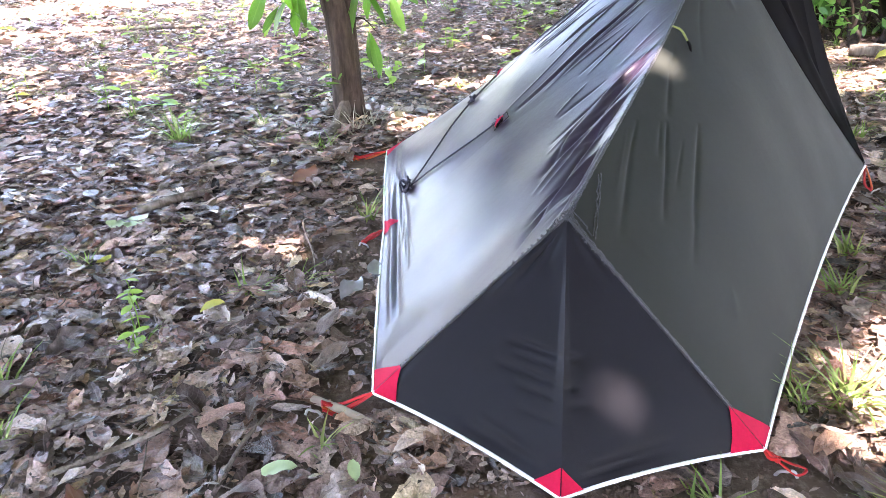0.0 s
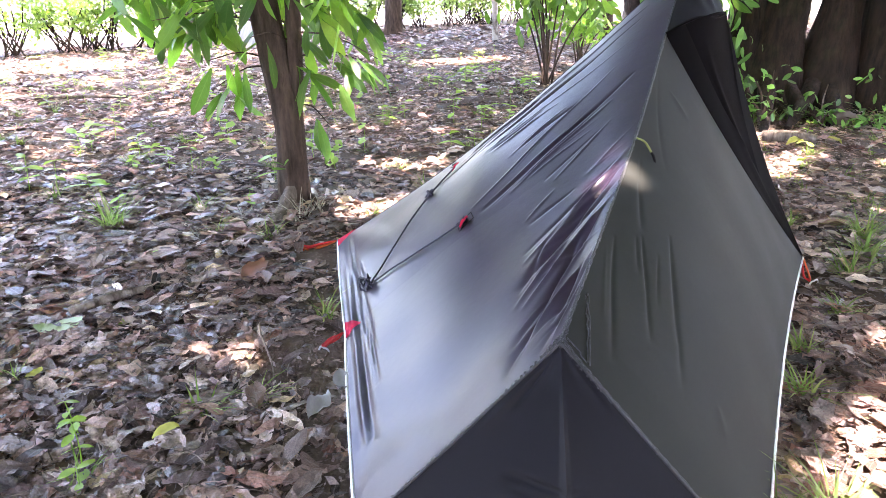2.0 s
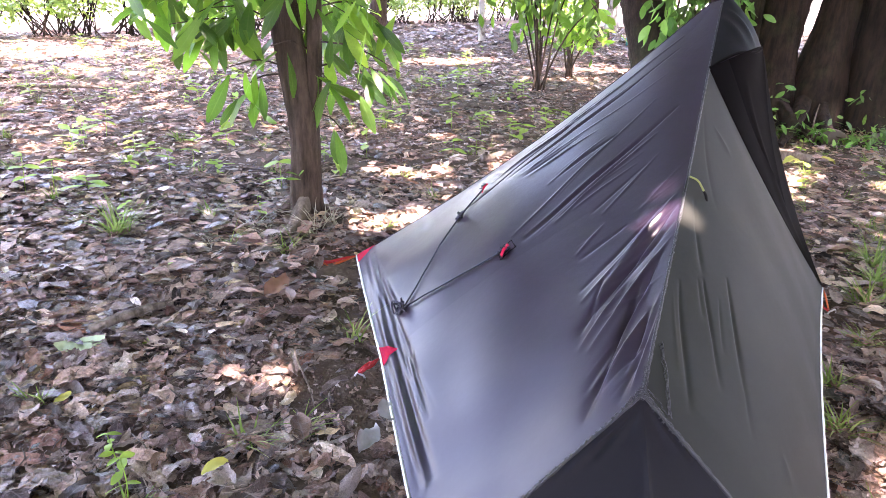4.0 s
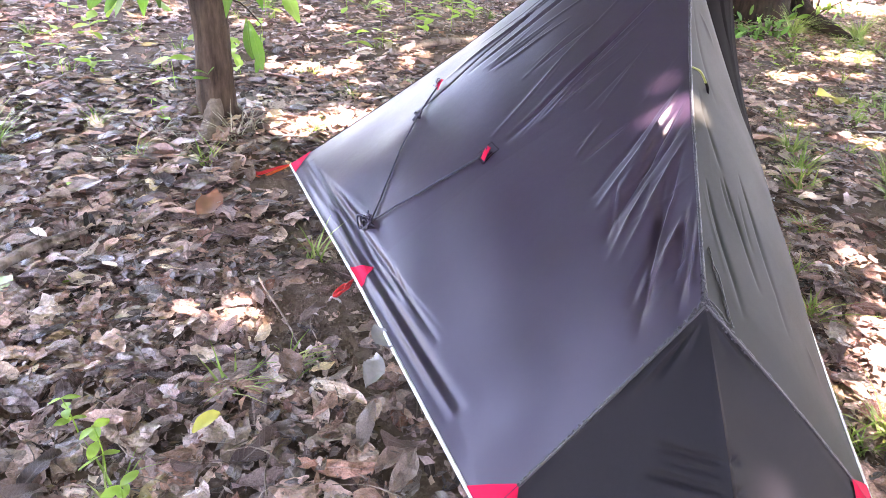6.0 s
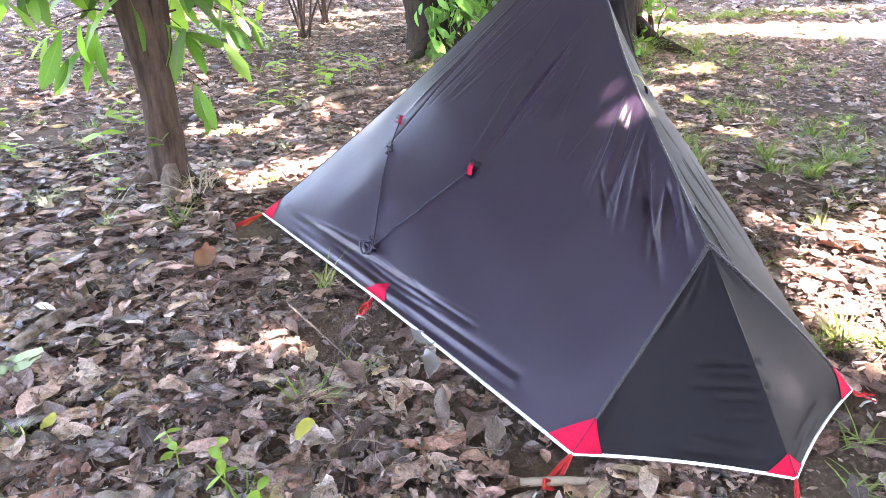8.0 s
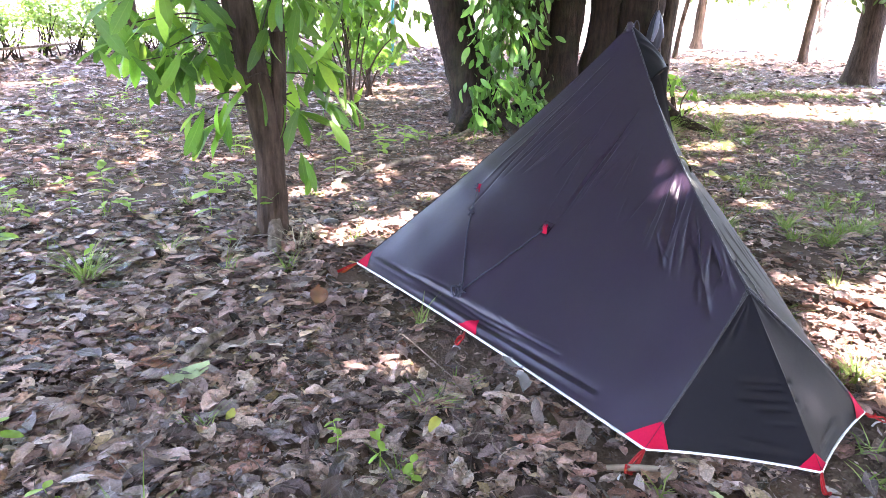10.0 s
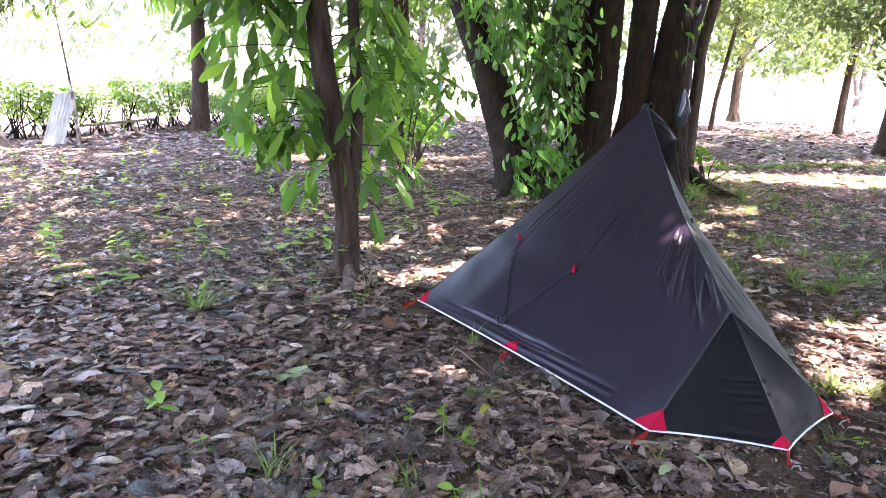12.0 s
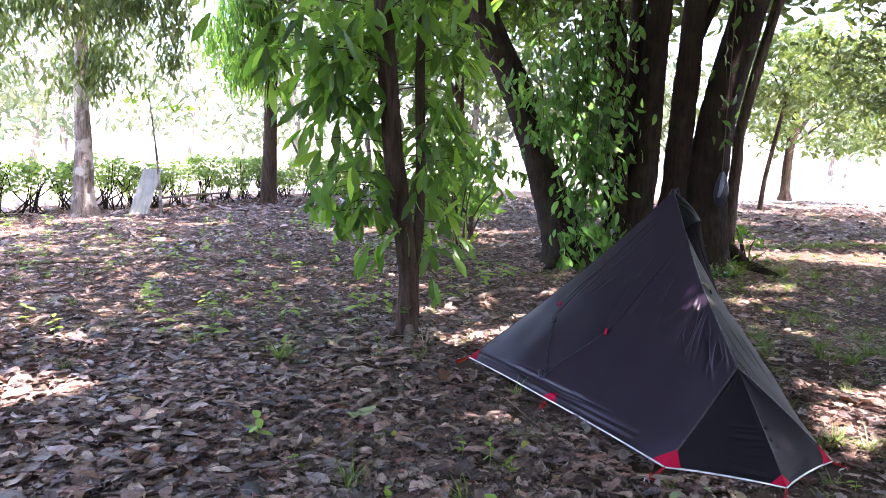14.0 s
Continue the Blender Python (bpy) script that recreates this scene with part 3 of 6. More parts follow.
FOLDS_HEM = [     # long folds beside the hem, and broad tucks under the ridge
    ((-0.331, 3.521, 0.149), (-0.258, 3.034, 0.136), 0.008, -0.006), ((-0.44, 4.144, 0.125), (-0.251, 2.905, 0.13), 0.012, -0.013),
    ((-0.472, 4.24, 0.106), (-0.31, 3.004, 0.094), 0.012, 0.012), ((-0.52, 4.244, 0.079), (-0.348, 3.024, 0.069), 0.008, -0.009),
    ((-0.363, 3.712, 0.156), (-0.315, 3.44, 0.149), 0.005, 0.005), ((-0.36, 3.646, 0.149), (-0.296, 3.248, 0.136), 0.005, -0.005),
    ((0.593, 2.857, 0.778), (0.26, 2.584, 0.501), 0.012, -0.012), ((0.606, 2.904, 0.792), (0.293, 2.701, 0.538), 0.007, 0.008),
    ((0.516, 2.683, 0.71), (0.218, 2.327, 0.452), 0.012, -0.013), ((0.544, 2.716, 0.733), (0.26, 2.474, 0.49), 0.007, 0.008),
    ((0.418, 2.473, 0.623), (0.302, 2.296, 0.53), 0.012, -0.012),
]
FOLDS_HEM += [((-0.474, 4.117, 0.101), (-0.183, 2.396, 0.115), 0.012, -0.014), ((-0.5, 4.15, 0.085), (-0.205, 2.385, 0.1), 0.009, 0.012), ((-0.479, 3.898, 0.082), (-0.225, 2.385, 0.083), 0.011, -0.013), ((-0.305, 3.358, 0.145), (-0.188, 2.646, 0.146), 0.008, -0.008)]
FOLDS_TAB += [((0.654, 3.899, 1.004), (0.195, 3.942, 0.617), 0.006, 0.008), ((0.612, 3.926, 0.967), (0.0, 3.838, 0.46), 0.006, -0.007), ((1.015, 4.012, 1.336), (0.765, 4.066, 1.085), 0.008, 0.007)]
FOLDS_L = FOLDS_TAB + FOLDS_ZIP + FOLDS_JUNC + FOLDS_HEM
fr = np.random.default_rng(17)
CRISP = []
for p, q, wide, high in FOLDS_L:
    CRISP.append((p, q, wide, high))
    for _ in range(2):
        o, o2 = fr.normal(0, 0.014, 3), fr.normal(0, 0.02, 3)
        s0, s1 = fr.uniform(0, 0.45), fr.uniform(0.55, 1.05)
        a, d = np.array(p), np.array(q) - np.array(p)
        CRISP.append((a + d * s0 + o, a + d * s1 + o2, wide * fr.uniform(0.35, 0.6), high * fr.uniform(0.15, 0.4)))
for _ in range(16):
    a = RIDGE[int(fr.uniform(0.05, 0.5) * 400)] + np.array((-0.01, 0.0, -0.01))
    CRISP.append((a, a + np.array((-0.16, fr.uniform(-0.14, -0.02), -0.14)) * fr.uniform(0.4, 1.2), 0.005, fr.uniform(-0.003, 0.003)))
left = pleats(patch(EDGE_L, RIDGE, SEAM_L, FAR_EDGE), np.array((-1, 0, 0.6)), CRISP, 0.028, gain=0.95, belly=0.108)
put("side_panel", grid_mesh("side_panel", left, M_CLOTH), tent, "dark grey nylon side panel with fine pleats")

cut = int(np.argmin(np.linalg.norm(RIDGE - HOOD_LOW, axis=1)))
ridge_r = curve(list(RIDGE[:cut:20]) + [RIDGE[cut]], 260)
far_r = catenary(BACK_R, RIDGE[cut], (-0.01, -0.015, -0.02), 260)
FOLDS_R = [     # folds that hang from the ridge
    ((0.531, 2.572, 0.669), (0.445, 2.198, 0.483), 0.008, -0.01), ((0.497, 2.527, 0.658), (0.443, 2.295, 0.546), 0.006, 0.004),
    ((0.608, 2.612, 0.654), (0.587, 2.498, 0.588), 0.006, -0.005), ((0.628, 2.624, 0.649), (0.605, 2.448, 0.545), 0.006, -0.009),
    ((0.614, 2.507, 0.578), (0.575, 2.304, 0.473), 0.007, -0.007), ((0.673, 2.593, 0.6), (0.628, 2.424, 0.515), 0.005, -0.005),
    ((0.739, 2.692, 0.622), (0.67, 2.357, 0.441), 0.008, -0.01), ((0.68, 2.389, 0.455), (0.648, 2.235, 0.371), 0.01, -0.005),
    ((0.765, 2.266, 0.287), (0.766, 2.199, 0.235), 0.02, 0.006), ((0.882, 3.364, 1.095), (0.804, 2.977, 0.773), 0.01, -0.006),
    ((0.698, 2.932, 0.815), (0.666, 2.795, 0.741), 0.009, -0.006),
]
FOLDS_R += [     # sheen lines near the door
    ((0.668, 2.827, 0.761), (0.633, 2.649, 0.664), 0.008, -0.008), ((0.925, 3.322, 0.988), (0.998, 3.31, 0.886), 0.012, 0.008), ((0.996, 3.501, 1.115), (1.445, 3.629, 0.551), 0.02, 0.008),
    ((1.372, 3.609, 0.643), (1.64, 3.673, 0.303), 0.015, 0.01),
]
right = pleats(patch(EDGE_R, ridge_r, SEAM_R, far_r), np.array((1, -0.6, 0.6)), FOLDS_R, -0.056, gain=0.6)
put("side_panel", grid_mesh("side_panel", right, M_CLOTH_DAYLIT), tent, "nylon side panel with daylight painted into its olive grey")


def fan(edge, apex_side0, apex_side1, folds, out, sag):
    """A three-sided panel: edge along the ground, two sides that meet at the top."""
    n = len(apex_side0)
    P = np.zeros((len(edge), n, 3))
    top = apex_side0[-1]
    u = np.linspace(0, 1, len(edge))[:, None]
    for k in range(n):
        v = k / (n - 1)
        line = edge + (top - edge) * v
        err0, err1 = apex_side0[k] - line[0], apex_side1[k] - line[-1]
        P[:, k] = line + (1 - u) * err0 + u * err1
    return pleats(P, out, folds, sag, gain=0.9)


fold_line = catenary(NEAR, JUNC, (0, -0.004, 0.004), 90)
side0, side1 = curve(list(SEAM_L[::26]), 90), curve(list(SEAM_R[::26]), 90)
def foot_tucks(edge_from, edge_to, rows):
    """Short tucks beside the middle fold: for each (height along the fold, length, width, depth)."""
    out = []
    for s, reach, wide, deep in rows:
        a = NEAR + (JUNC - NEAR) * s + np.array((0, -0.004, 0.004)) * 4 * s * (1 - s)
        b = edge_from + (edge_to - edge_from) * s
        out.append((a + (b - a) * 0.0, a + (b - a) * reach + np.array((0, 0, -0.012)), wide, deep))
    return out


FOLDS_F1 = foot_tucks(CORN_L, JUNC, [(0.47, 0.5, 0.007, -0.011), (0.43, 0.42, 0.006, -0.007), (0.37, 0.5, 0.007, -0.010), (0.32, 0.34, 0.006, -0.006), (0.24, 0.28, 0.006, -0.004)])
FOLDS_F2 = foot_tucks(CORN_R, JUNC, [(0.47, 0.16, 0.007, -0.010), (0.37, 0.12, 0.006, -0.009), (0.30, 0.22, 0.007, -0.005)])
top = JUNC + np.array((0.0, -0.012, -0.015))
for k, (d, reach, deep) in enumerate((((-0.27, -0.08, -0.24), 0.75, 0.009), ((-0.2, -0.07, -0.22), 0.6, -0.010), ((-0.14, -0.06, -0.19), 0.8, 0.006), ((-0.07, -0.05, -0.17), 0.6, -0.005))):
    FOLDS_F1.append((top + np.array(d) * 0.15, top + np.array(d) * reach, 0.011, deep))
    FOLDS_F2.append((top + np.array(d) * np.array((-0.15, 0.15, 0.15)), top + np.array(d) * np.array((-reach * 0.9, reach, reach)), 0.010, deep))
FOLDS_F1 += [((0.05, 1.92, 0.085), (0.24, 1.79, 0.075), 0.012, -0.009), ((0.08, 1.92, 0.12), (0.22, 1.82, 0.09), 0.009, 0.005)]
FOLDS_F2 += [((0.33, 1.79, 0.055), (0.55, 1.87, 0.075), 0.010, -0.009), ((0.36, 1.80, 0.085), (0.56, 1.88, 0.10), 0.009, -0.006)]
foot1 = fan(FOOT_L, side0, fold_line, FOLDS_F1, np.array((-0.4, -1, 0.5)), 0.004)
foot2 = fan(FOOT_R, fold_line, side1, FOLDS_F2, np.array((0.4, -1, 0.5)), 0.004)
put("foot_panel", grid_mesh("foot_panel", foot1, M_CLOTH_SHADED), tent, "nylon foot panel with shade painted into its dark grey")
put("foot_panel", grid_mesh("foot_panel", foot2, M_CLOTH_SHADED), tent, "nylon foot panel with shade painted into its dark grey")

# black door triangle under the hood, and the closed doors behind
black = fan(catenary(RIDGE[cut], BACK_R, (-0.01, -0.015, -0.02), 40)[::-1], catenary(BACK_R, HOOD_TIP + np.array((0.0, 0.02, 0.03)), (0.015, 0.1, -0.03), 30), catenary(RIDGE[cut], HOOD_TIP + np.array((0.0, 0.02, 0.03)), (0.02, -0.05, 0.03), 30),
            [((1.099, 3.642, 1.137), (1.676, 3.688, 0.26), 0.02, 0.012)], np.array((1, -1, 0.3)), 0.02)
flap = put("door_flap", grid_mesh("door_flap", black, M_NET), tent, "dark netting door flap below the hood")
for strip_grid in (black[:, :7], black[:11, :]):
    side = normals(strip_grid)
    side = side if np.dot(side.mean((0, 1)), (1, -1, 0.3)) > 0 else -side
    put("flap_border", grid_mesh("flap_border", strip_grid + 0.004 * side, M_MESH), flap, "black flap border")
for a, b in ((BACK_R, DOOR), (DOOR, FAR_L)):
    e = catenary(a, b, (0, -0.03, 0.01), 40)
    s0 = catenary(a, PEAK, (0, 0, -0.045), 40) if a is not DOOR else catenary(a, PEAK, (0, -0.03, -0.03), 40)
    s1 = curve(list(FAR_EDGE[::26]), 40) if b is FAR_L else catenary(b, PEAK, (0, -0.03, -0.03), 40)
    put("door_panel", grid_mesh("door_panel", fan(e, s0, s1, [], (a + b) / 2 - np.array((0.6, 3.2, 0)), 0.02), M_CLOTH), tent, "dark grey nylon door panel")
t = np.linspace(0, 1, 41)[:, None]
brim = (1 - t) ** 2 * RIDGE[cut] + 2 * t * (1 - t) * (HOOD_TIP + np.array((0.0, -0.13, 0.09))) + t * t * (HOOD_TIP + np.array((0.02, 0.12, -0.03)))
brim[:, 2] += 0.012 * np.sin(3 * np.pi * t[:, 0])
hood_side = curve(list(RIDGE[cut::16]) + [PEAK], 30)
hood_far = catenary(brim[-1], PEAK, (0.02, 0.01, -0.01), 30)
hood = fan(brim, hood_side, hood_far, [((1.073, 3.8, 1.401), (1.113, 3.645, 1.253), 0.014, 0.01), ((1.115, 3.83, 1.401), (1.185, 3.686, 1.263), 0.013, 0.01)], np.array((0.5, -1, 0.5)), -0.02)
# the hood takes the darkened cloth, shade included in its colour
vent_hood = put("vent_hood", grid_mesh("vent_hood", hood, M_CLOTH_SHADED), tent, "dark nylon vent hood below the peak, shade in its colour")
for name, line, r, mat, lab in (("hood_brim", brim, 0.006, M_MESH, "black hood brim"), ("ridge_seam", RIDGE, 0.004, M_SEAM, "grey overlocked seam"), ("corner_seam", SEAM_L[42:], 0.0048, M_SEAM, "grey overlocked seam"),
                                ("corner_seam", SEAM_R[46:], 0.004, M_SEAM, "grey overlocked seam"), ("edge_tape", EDGE_L, 0.0058, M_WHITE_TAPE, "white edge tape"),
                                ("edge_tape", FOOT_L, 0.0052, M_WHITE_TAPE, "white edge tape"), ("edge_tape", FOOT_R, 0.0052, M_WHITE_TAPE, "white edge tape"),
                                ("edge_tape", EDGE_R, 0.0056, M_WHITE_TAPE, "white edge tape"), ("far_seam", FAR_EDGE, 0.003, M_CLOTH, "dark grey seam")):
    thin = line[::max(1, len(line) // 90)]
    rows = np.vstack([np.c_[thin, np.full(len(thin), r)], [*line[-1], r]])
    if mat is M_SEAM:
        strands = [tube(rows, 2, 6, 0.12)]
        even = curve(list(line[::max(1, len(line) // 40)]) + [line[-1]], 260)
        length = np.linalg.norm(np.diff(even, axis=0), axis=1).sum()
        for turn in (0.0, 2.1, 4.2):
            ang = turn + np.linspace(0, 2 * np.pi * length / 0.034, len(even)) + np.cumsum(RNG.normal(0, 0.12, len(even)))
            reach = r * RNG.uniform(0.8, 1.5, len(even))
            wide = 1 + 1.6 * np.exp(-np.linalg.norm(even - JUNC, axis=1) / 0.06)      # loose and frilled where the seams meet
            off = (reach * wide)[:, None] * np.stack([np.cos(ang), 0.4 * np.sin(ang), np.sin(ang)], 1)
            strands.append(tube(np.c_[even + off, np.full(len(even), r * 0.42)], 1, 5, 0.1))
        v, f = joined(strands)
    else:
        v, f = tube(rows, 2, 6, 0.03)
    put(name, mesh_np(name, v, f, mat), vent_hood if name == "hood_brim" else tent, lab)
# the peak's reinforced cap and cord
v, f = tube([(*(PEAK + np.array((-0.03, -0.02, -0.05))), 0.035), (*(PEAK + np.array((-0.005, 0, -0.012))), 0.025), (*(PEAK + np.array((0.0, 0.01, 0.012))), 0.014)], 4, 10, 0.05)
put("peak_cap", mesh_np("peak_cap", v, f, M_CLOTH), tent, "gathered nylon peak cap")
v, f = tube([(1.14, 3.937, 1.471, 0.003), (1.15, 3.927, 1.501, 0.003), (1.17, 3.927, 1.486, 0.003), (1.175, 3.917, 1.441, 0.003)], 5, 6)
put("peak_loop", mesh_np("peak_loop", v, f, M_CORD), tent, "dark cord loop")


def sample(grid, i, j, side):
    """A place on a grid of cloth between its points, lifted off it."""
    N = normals(grid)
    if np.dot(N.mean((0, 1)), side) < 0:
        N = -N
    i, j = min(max(i, 0), grid.shape[0] - 1.001), min(max(j, 0), grid.shape[1] - 1.001)
    a, c = int(i), int(j)
    s, t = i - a, j - c
    p = (1 - s) * (1 - t) * grid[a, c] + s * (1 - t) * grid[a + 1, c] + (1 - s) * t * grid[a, c + 1] + s * t * grid[a + 1, c + 1]
    return p + 0.0035 * N[a, c]


def corner_patch(label, halves):
    """A stitched patch that lies on the cloth: for each half a grid, its outer side and three corners in the grid's steps."""
    vs, fs = [], []
    for grid, side, p0, p1, p2 in halves:
        n, base = 9, len(vs)
        small = grid[max(0, int(min(p0[0], p1[0], p2[0])) - 3):int(max(p0[0], p1[0], p2[0])) + 5, max(0, int(min(p0[1], p1[1], p2[1])) - 3):int(max(p0[1], p1[1], p2[1])) + 5]
        off = np.array((max(0, int(min(p0[0], p1[0], p2[0])) - 3), max(0, int(min(p0[1], p1[1], p2[1])) - 3)))
        for a in range(n + 1):
            for c in range(n + 1):
                s, t = a / n, c / n
                q = np.array(p0) + s * ((1 - t) * (np.array(p1) - p0) + t * (np.array(p2) - p0)) - off
                vs.append(sample(small, q[0], q[1], np.array(side)))
        for a in range(n):
            for c in range(n):
                o = base + a * (n + 1) + c
                fs.append([o, o + n + 1, o + n + 2, o + 1])
    put("corner_patch", mesh_np("corner_patch", np.array(vs), np.array(fs), M_RED), tent, label)


S_L, S_R, S_F1, S_F2 = (-1, 0, 0.6), (1, -0.6, 0.6), (-0.4, -1, 0.5), (0.4, -1, 0.5)
corner_patch("bright red corner patch", [(left, S_L, (0, 0), (18, 0), (0, 44)), (foot1, S_F1, (0, 0), (10, 0), (0, 15))])
corner_patch("bright red corner patch", [(right, S_R, (0, 0), (10, 0), (0, 48)), (foot2, S_F2, (70, 0), (58, 0), (70, 17))])
corner_patch("bright red corner patch", [(foot1, S_F1, (70, 0), (61, 0), (70, 9)), (foot2, S_F2, (0, 0), (8, 0), (0, 9))])
corner_patch("bright red corner patch", [(left, S_L, (400, 0), (378, 0), (400, 14))])
corner_patch("bright red mid-edge patch", [(left, S_L, (186, 0), (214, 0), (198, 14))])


def cord(name, pts, r, mat, label="", steps=6, parent=None):
    v, f = tube([(*p, r) for p in pts], steps, 6)
    return put(name, mesh_np(name, v, f, mat), parent or tent, label)


def guy(corner, peg, mats, spread=0.006):
    """Doubled guy cords between a corner and its peg."""
    a, b = np.array(corner), np.array(peg)
    for k, mat in enumerate(mats):
        o = np.array((RNG.normal(0, spread), RNG.normal(0, spread), RNG.normal(0, spread)))
        cord("guy_cord", [a, a + (b - a) * 0.35 + o, a + (b - a) * 0.75 + o * 1.4, b + np.array((0, 0, 0.012 + 0.006 * k))], 0.0046, mat,
             "red guy cord" if mat is M_RED_CORD else "orange guy cord")


def peg(x, y, lean):
    """A bent wire tent peg pushed into the ground."""
    z = float(ground_z(x, y))
    a = np.array((x, y, z))
    d = np.array((*lean, 0.0))
    ob = thing("tent_peg", "metal tent peg pushed into the soil", "tent peg", "pegs round the tent", at=(x, y, z))
    v, f = tube([(*(a - d * 0.03 - (0, 0, 0.12)), 0.003), (*a, 0.004), (*(a + d * 0.02 + (0, 0, 0.02)), 0.004), (*(a + d * 0.032 + (0, 0, 0.026)), 0.004), (*(a + d * 0.04 + (0, 0, 0.012)), 0.004)], 5, 8)
    put("peg_shaft", mesh_np("peg_shaft", v, f, M_STEEL), ob)


guy(CORN_L, (-0.338, 2.028, 0.02), [M_RED_CORD, M_RED_CORD, M_ORANGE_CORD, M_RED_CORD, M_RED_CORD, M_RED_CORD], 0.008)
guy(FAR_L, (-0.725, 4.15, 0.035), [M_RED_CORD, M_ORANGE_CORD, M_RED_CORD, M_ORANGE_CORD, M_RED_CORD], 0.01)
guy(CORN_R, (0.80, 1.89, 0.03), [M_RED_CORD, M_RED_CORD])
guy(BACK_R, (1.82, 3.68, 0.01), [M_RED_CORD, M_ORANGE_CORD, M_RED_CORD])
guy(NEAR, (0.225, 1.67, 0.01), [M_RED_CORD, M_RED_CORD])
for px, py, lean in ((-0.342, 2.024, (-1, -0.3)), (-0.725, 4.15, (-1, 0)), (0.80, 1.89, (1, -0.5)), (1.82, 3.68, (1, 0)), (0.225, 1.67, (0, -1)), (-0.425, 3.09, (-1, 0))):
    peg(px, py, lean)
# tangled red loop at the middle of the edge
for k in range(3):
    c = MID_L + np.array((-0.05 - 0.006 * k, -0.028 - 0.008 * k, -0.028 + 0.006 * k))
    across, down = np.array((0.3, 0.95, 0.05)) * (0.017 + 0.003 * k), np.array((-0.85, -0.35, -0.4)) * (0.036 - 0.004 * k)
    ring = [c + across * math.sin(w) + down * math.cos(w) + RNG.normal(0, 0.002, 3) for w in np.linspace(math.pi, 3 * math.pi, 11)]
    cord("guy_loop", [MID_L + np.array((-0.008, 0, -0.002)), *ring], 0.0036, M_RED_CORD, "slack red cord loop", 4)
cord("guy_loop", [CORN_R + np.array((0.0, 0, 0)), CORN_R + np.array((0.05, -0.02, -0.02)), CORN_R + np.array((0.09, -0.03, -0.03)), CORN_R + np.array((0.06, -0.05, -0.03)), CORN_R + np.array((0.02, -0.02, -0.01))], 0.0034, M_RED_CORD, "slack red cord loop")


def on_left(p, lift=0.006):
    """The place of the left panel nearest to p, lifted off the cloth."""
    d = np.linalg.norm(left - p, axis=2)
    k = np.unravel_index(np.argmin(d), d.shape)
    return left[k] + np.array((-0.72, -0.1, 0.68)) * lift


TABS = []
for P in (LOOP_A, LOOP_B):
    o = on_left(P, 0.004)
    ux, uy, un = np.array((0.5, 0.55, 0.55)), np.array((0.1, -0.9, 0.1)), np.array((-0.72, -0.1, 0.68))
    ux, uy = ux / np.linalg.norm(ux), uy / np.linalg.norm(uy)
    g = np.array([[o + ux * (i - 2) * 0.015 + uy * (j - 2) * 0.009 + un * (0.012 * math.sin(math.pi * i / 4) * (1 - 0.3 * abs(j - 2)) + 0.004) for j in range(5)] for i in range(5)])
    tab = put("guy_tab", grid_mesh("guy_tab", g, M_RED), tent, "small red guy-out tab")
    TABS.append(tab)
    for k in range(3):
        a = RNG.normal(0, 0.014, (3, 3))
        cord("guy_tab_cord", [o + un * 0.008, o + un * 0.014 + a[0], o + un * 0.01 + a[1], o + un * 0.006 + a[2]], 0.0018, M_CORD, "black cord end", 4, tab)
# stitched patch round the nearer tab
o, un = on_left(LOOP_A, 0.0), np.array((-0.72, -0.1, 0.68))
ux, uy = np.array((0.68, 0.1, 0.72)), np.array((0.1, -0.99, 0.05))
square = [o + ux * a + uy * b for a, b in ((0.042, 0.03), (0.045, -0.034), (-0.03, -0.042), (-0.036, 0.03), (0.042, 0.03))]
for p, q in zip(square[:-1], square[1:]):
    cord("patch_stitch", [on_left(p + (q - p) * s, 0.003) + (p + (q - p) * s - on_left(p + (q - p) * s, 0.0)) * 0.5 for s in (0.0, 0.5, 1.0)], 0.0011, M_MESH, "black stitching", 4, TABS[0])
for k in range(6):
    a = o + uy * (0.012 * k - 0.03)
    cord("patch_stitch", [a + un * 0.004 + ux * 0.018, a + un * 0.005, a + un * 0.004 - ux * 0.024], 0.0013, M_MESH, "black stitching", 3, TABS[0])
for P, sagging in ((LOOP_A, 0.012), (LOOP_B, 0.03)):
    pts = []
    for s in np.linspace(0, 1, 9):
        q = P + (KNOT - P) * s + np.array((0, 0.0, -sagging)) * 4 * s * (1 - s)
        pts.append(on_left(q, 0.009))
    cord("guy_line", pts, 0.0042, M_CORD, "black braided guy line", 3)
for k in range(9):
    a = RNG.normal(0, 0.015, (5, 3))
    o = on_left(KNOT + np.array((-0.005, 0, -0.02)), 0.014)
    cord("cord_hank", [o + np.array((0, 0, 0.03)) + a[0] * 0.5, o + a[1], o + np.array((-0.01, 0, -0.025)) + a[2], o + a[3], o + np.array((0, 0, 0.025)) + a[4] * 0.5], 0.0046, M_CORD, "bundled black cord", 5)
o = on_left(LOOP_B + (KNOT - LOOP_B) * 0.27 + np.array((0, 0, -0.03 * 0.79)), 0.012)
v, f = joined([tube([(*(o + np.array(a)), 0.007), (*(o + np.array(b)), 0.011), (*(o + np.array(c)), 0.006)], 4, 7, 0.1) for a, b, c in (((-0.02, 0, -0.02), (0, 0, 0), (0.015, 0, 0.022)), ((0.012, -0.01, -0.012), (0, 0, 0.002), (-0.012, 0.008, 0.014)))])
put("line_knot", mesh_np("line_knot", v, f, M_CORD), tent, "small black knot in the guy line")


def on_right(p, lift=0.004):
    """The place of the right panel nearest to p, lifted off the cloth."""
    d = np.linalg.norm(right - p, axis=2)
    return right[np.unravel_index(np.argmin(d), d.shape)] + np.array((0.6, -0.5, 0.6)) * lift


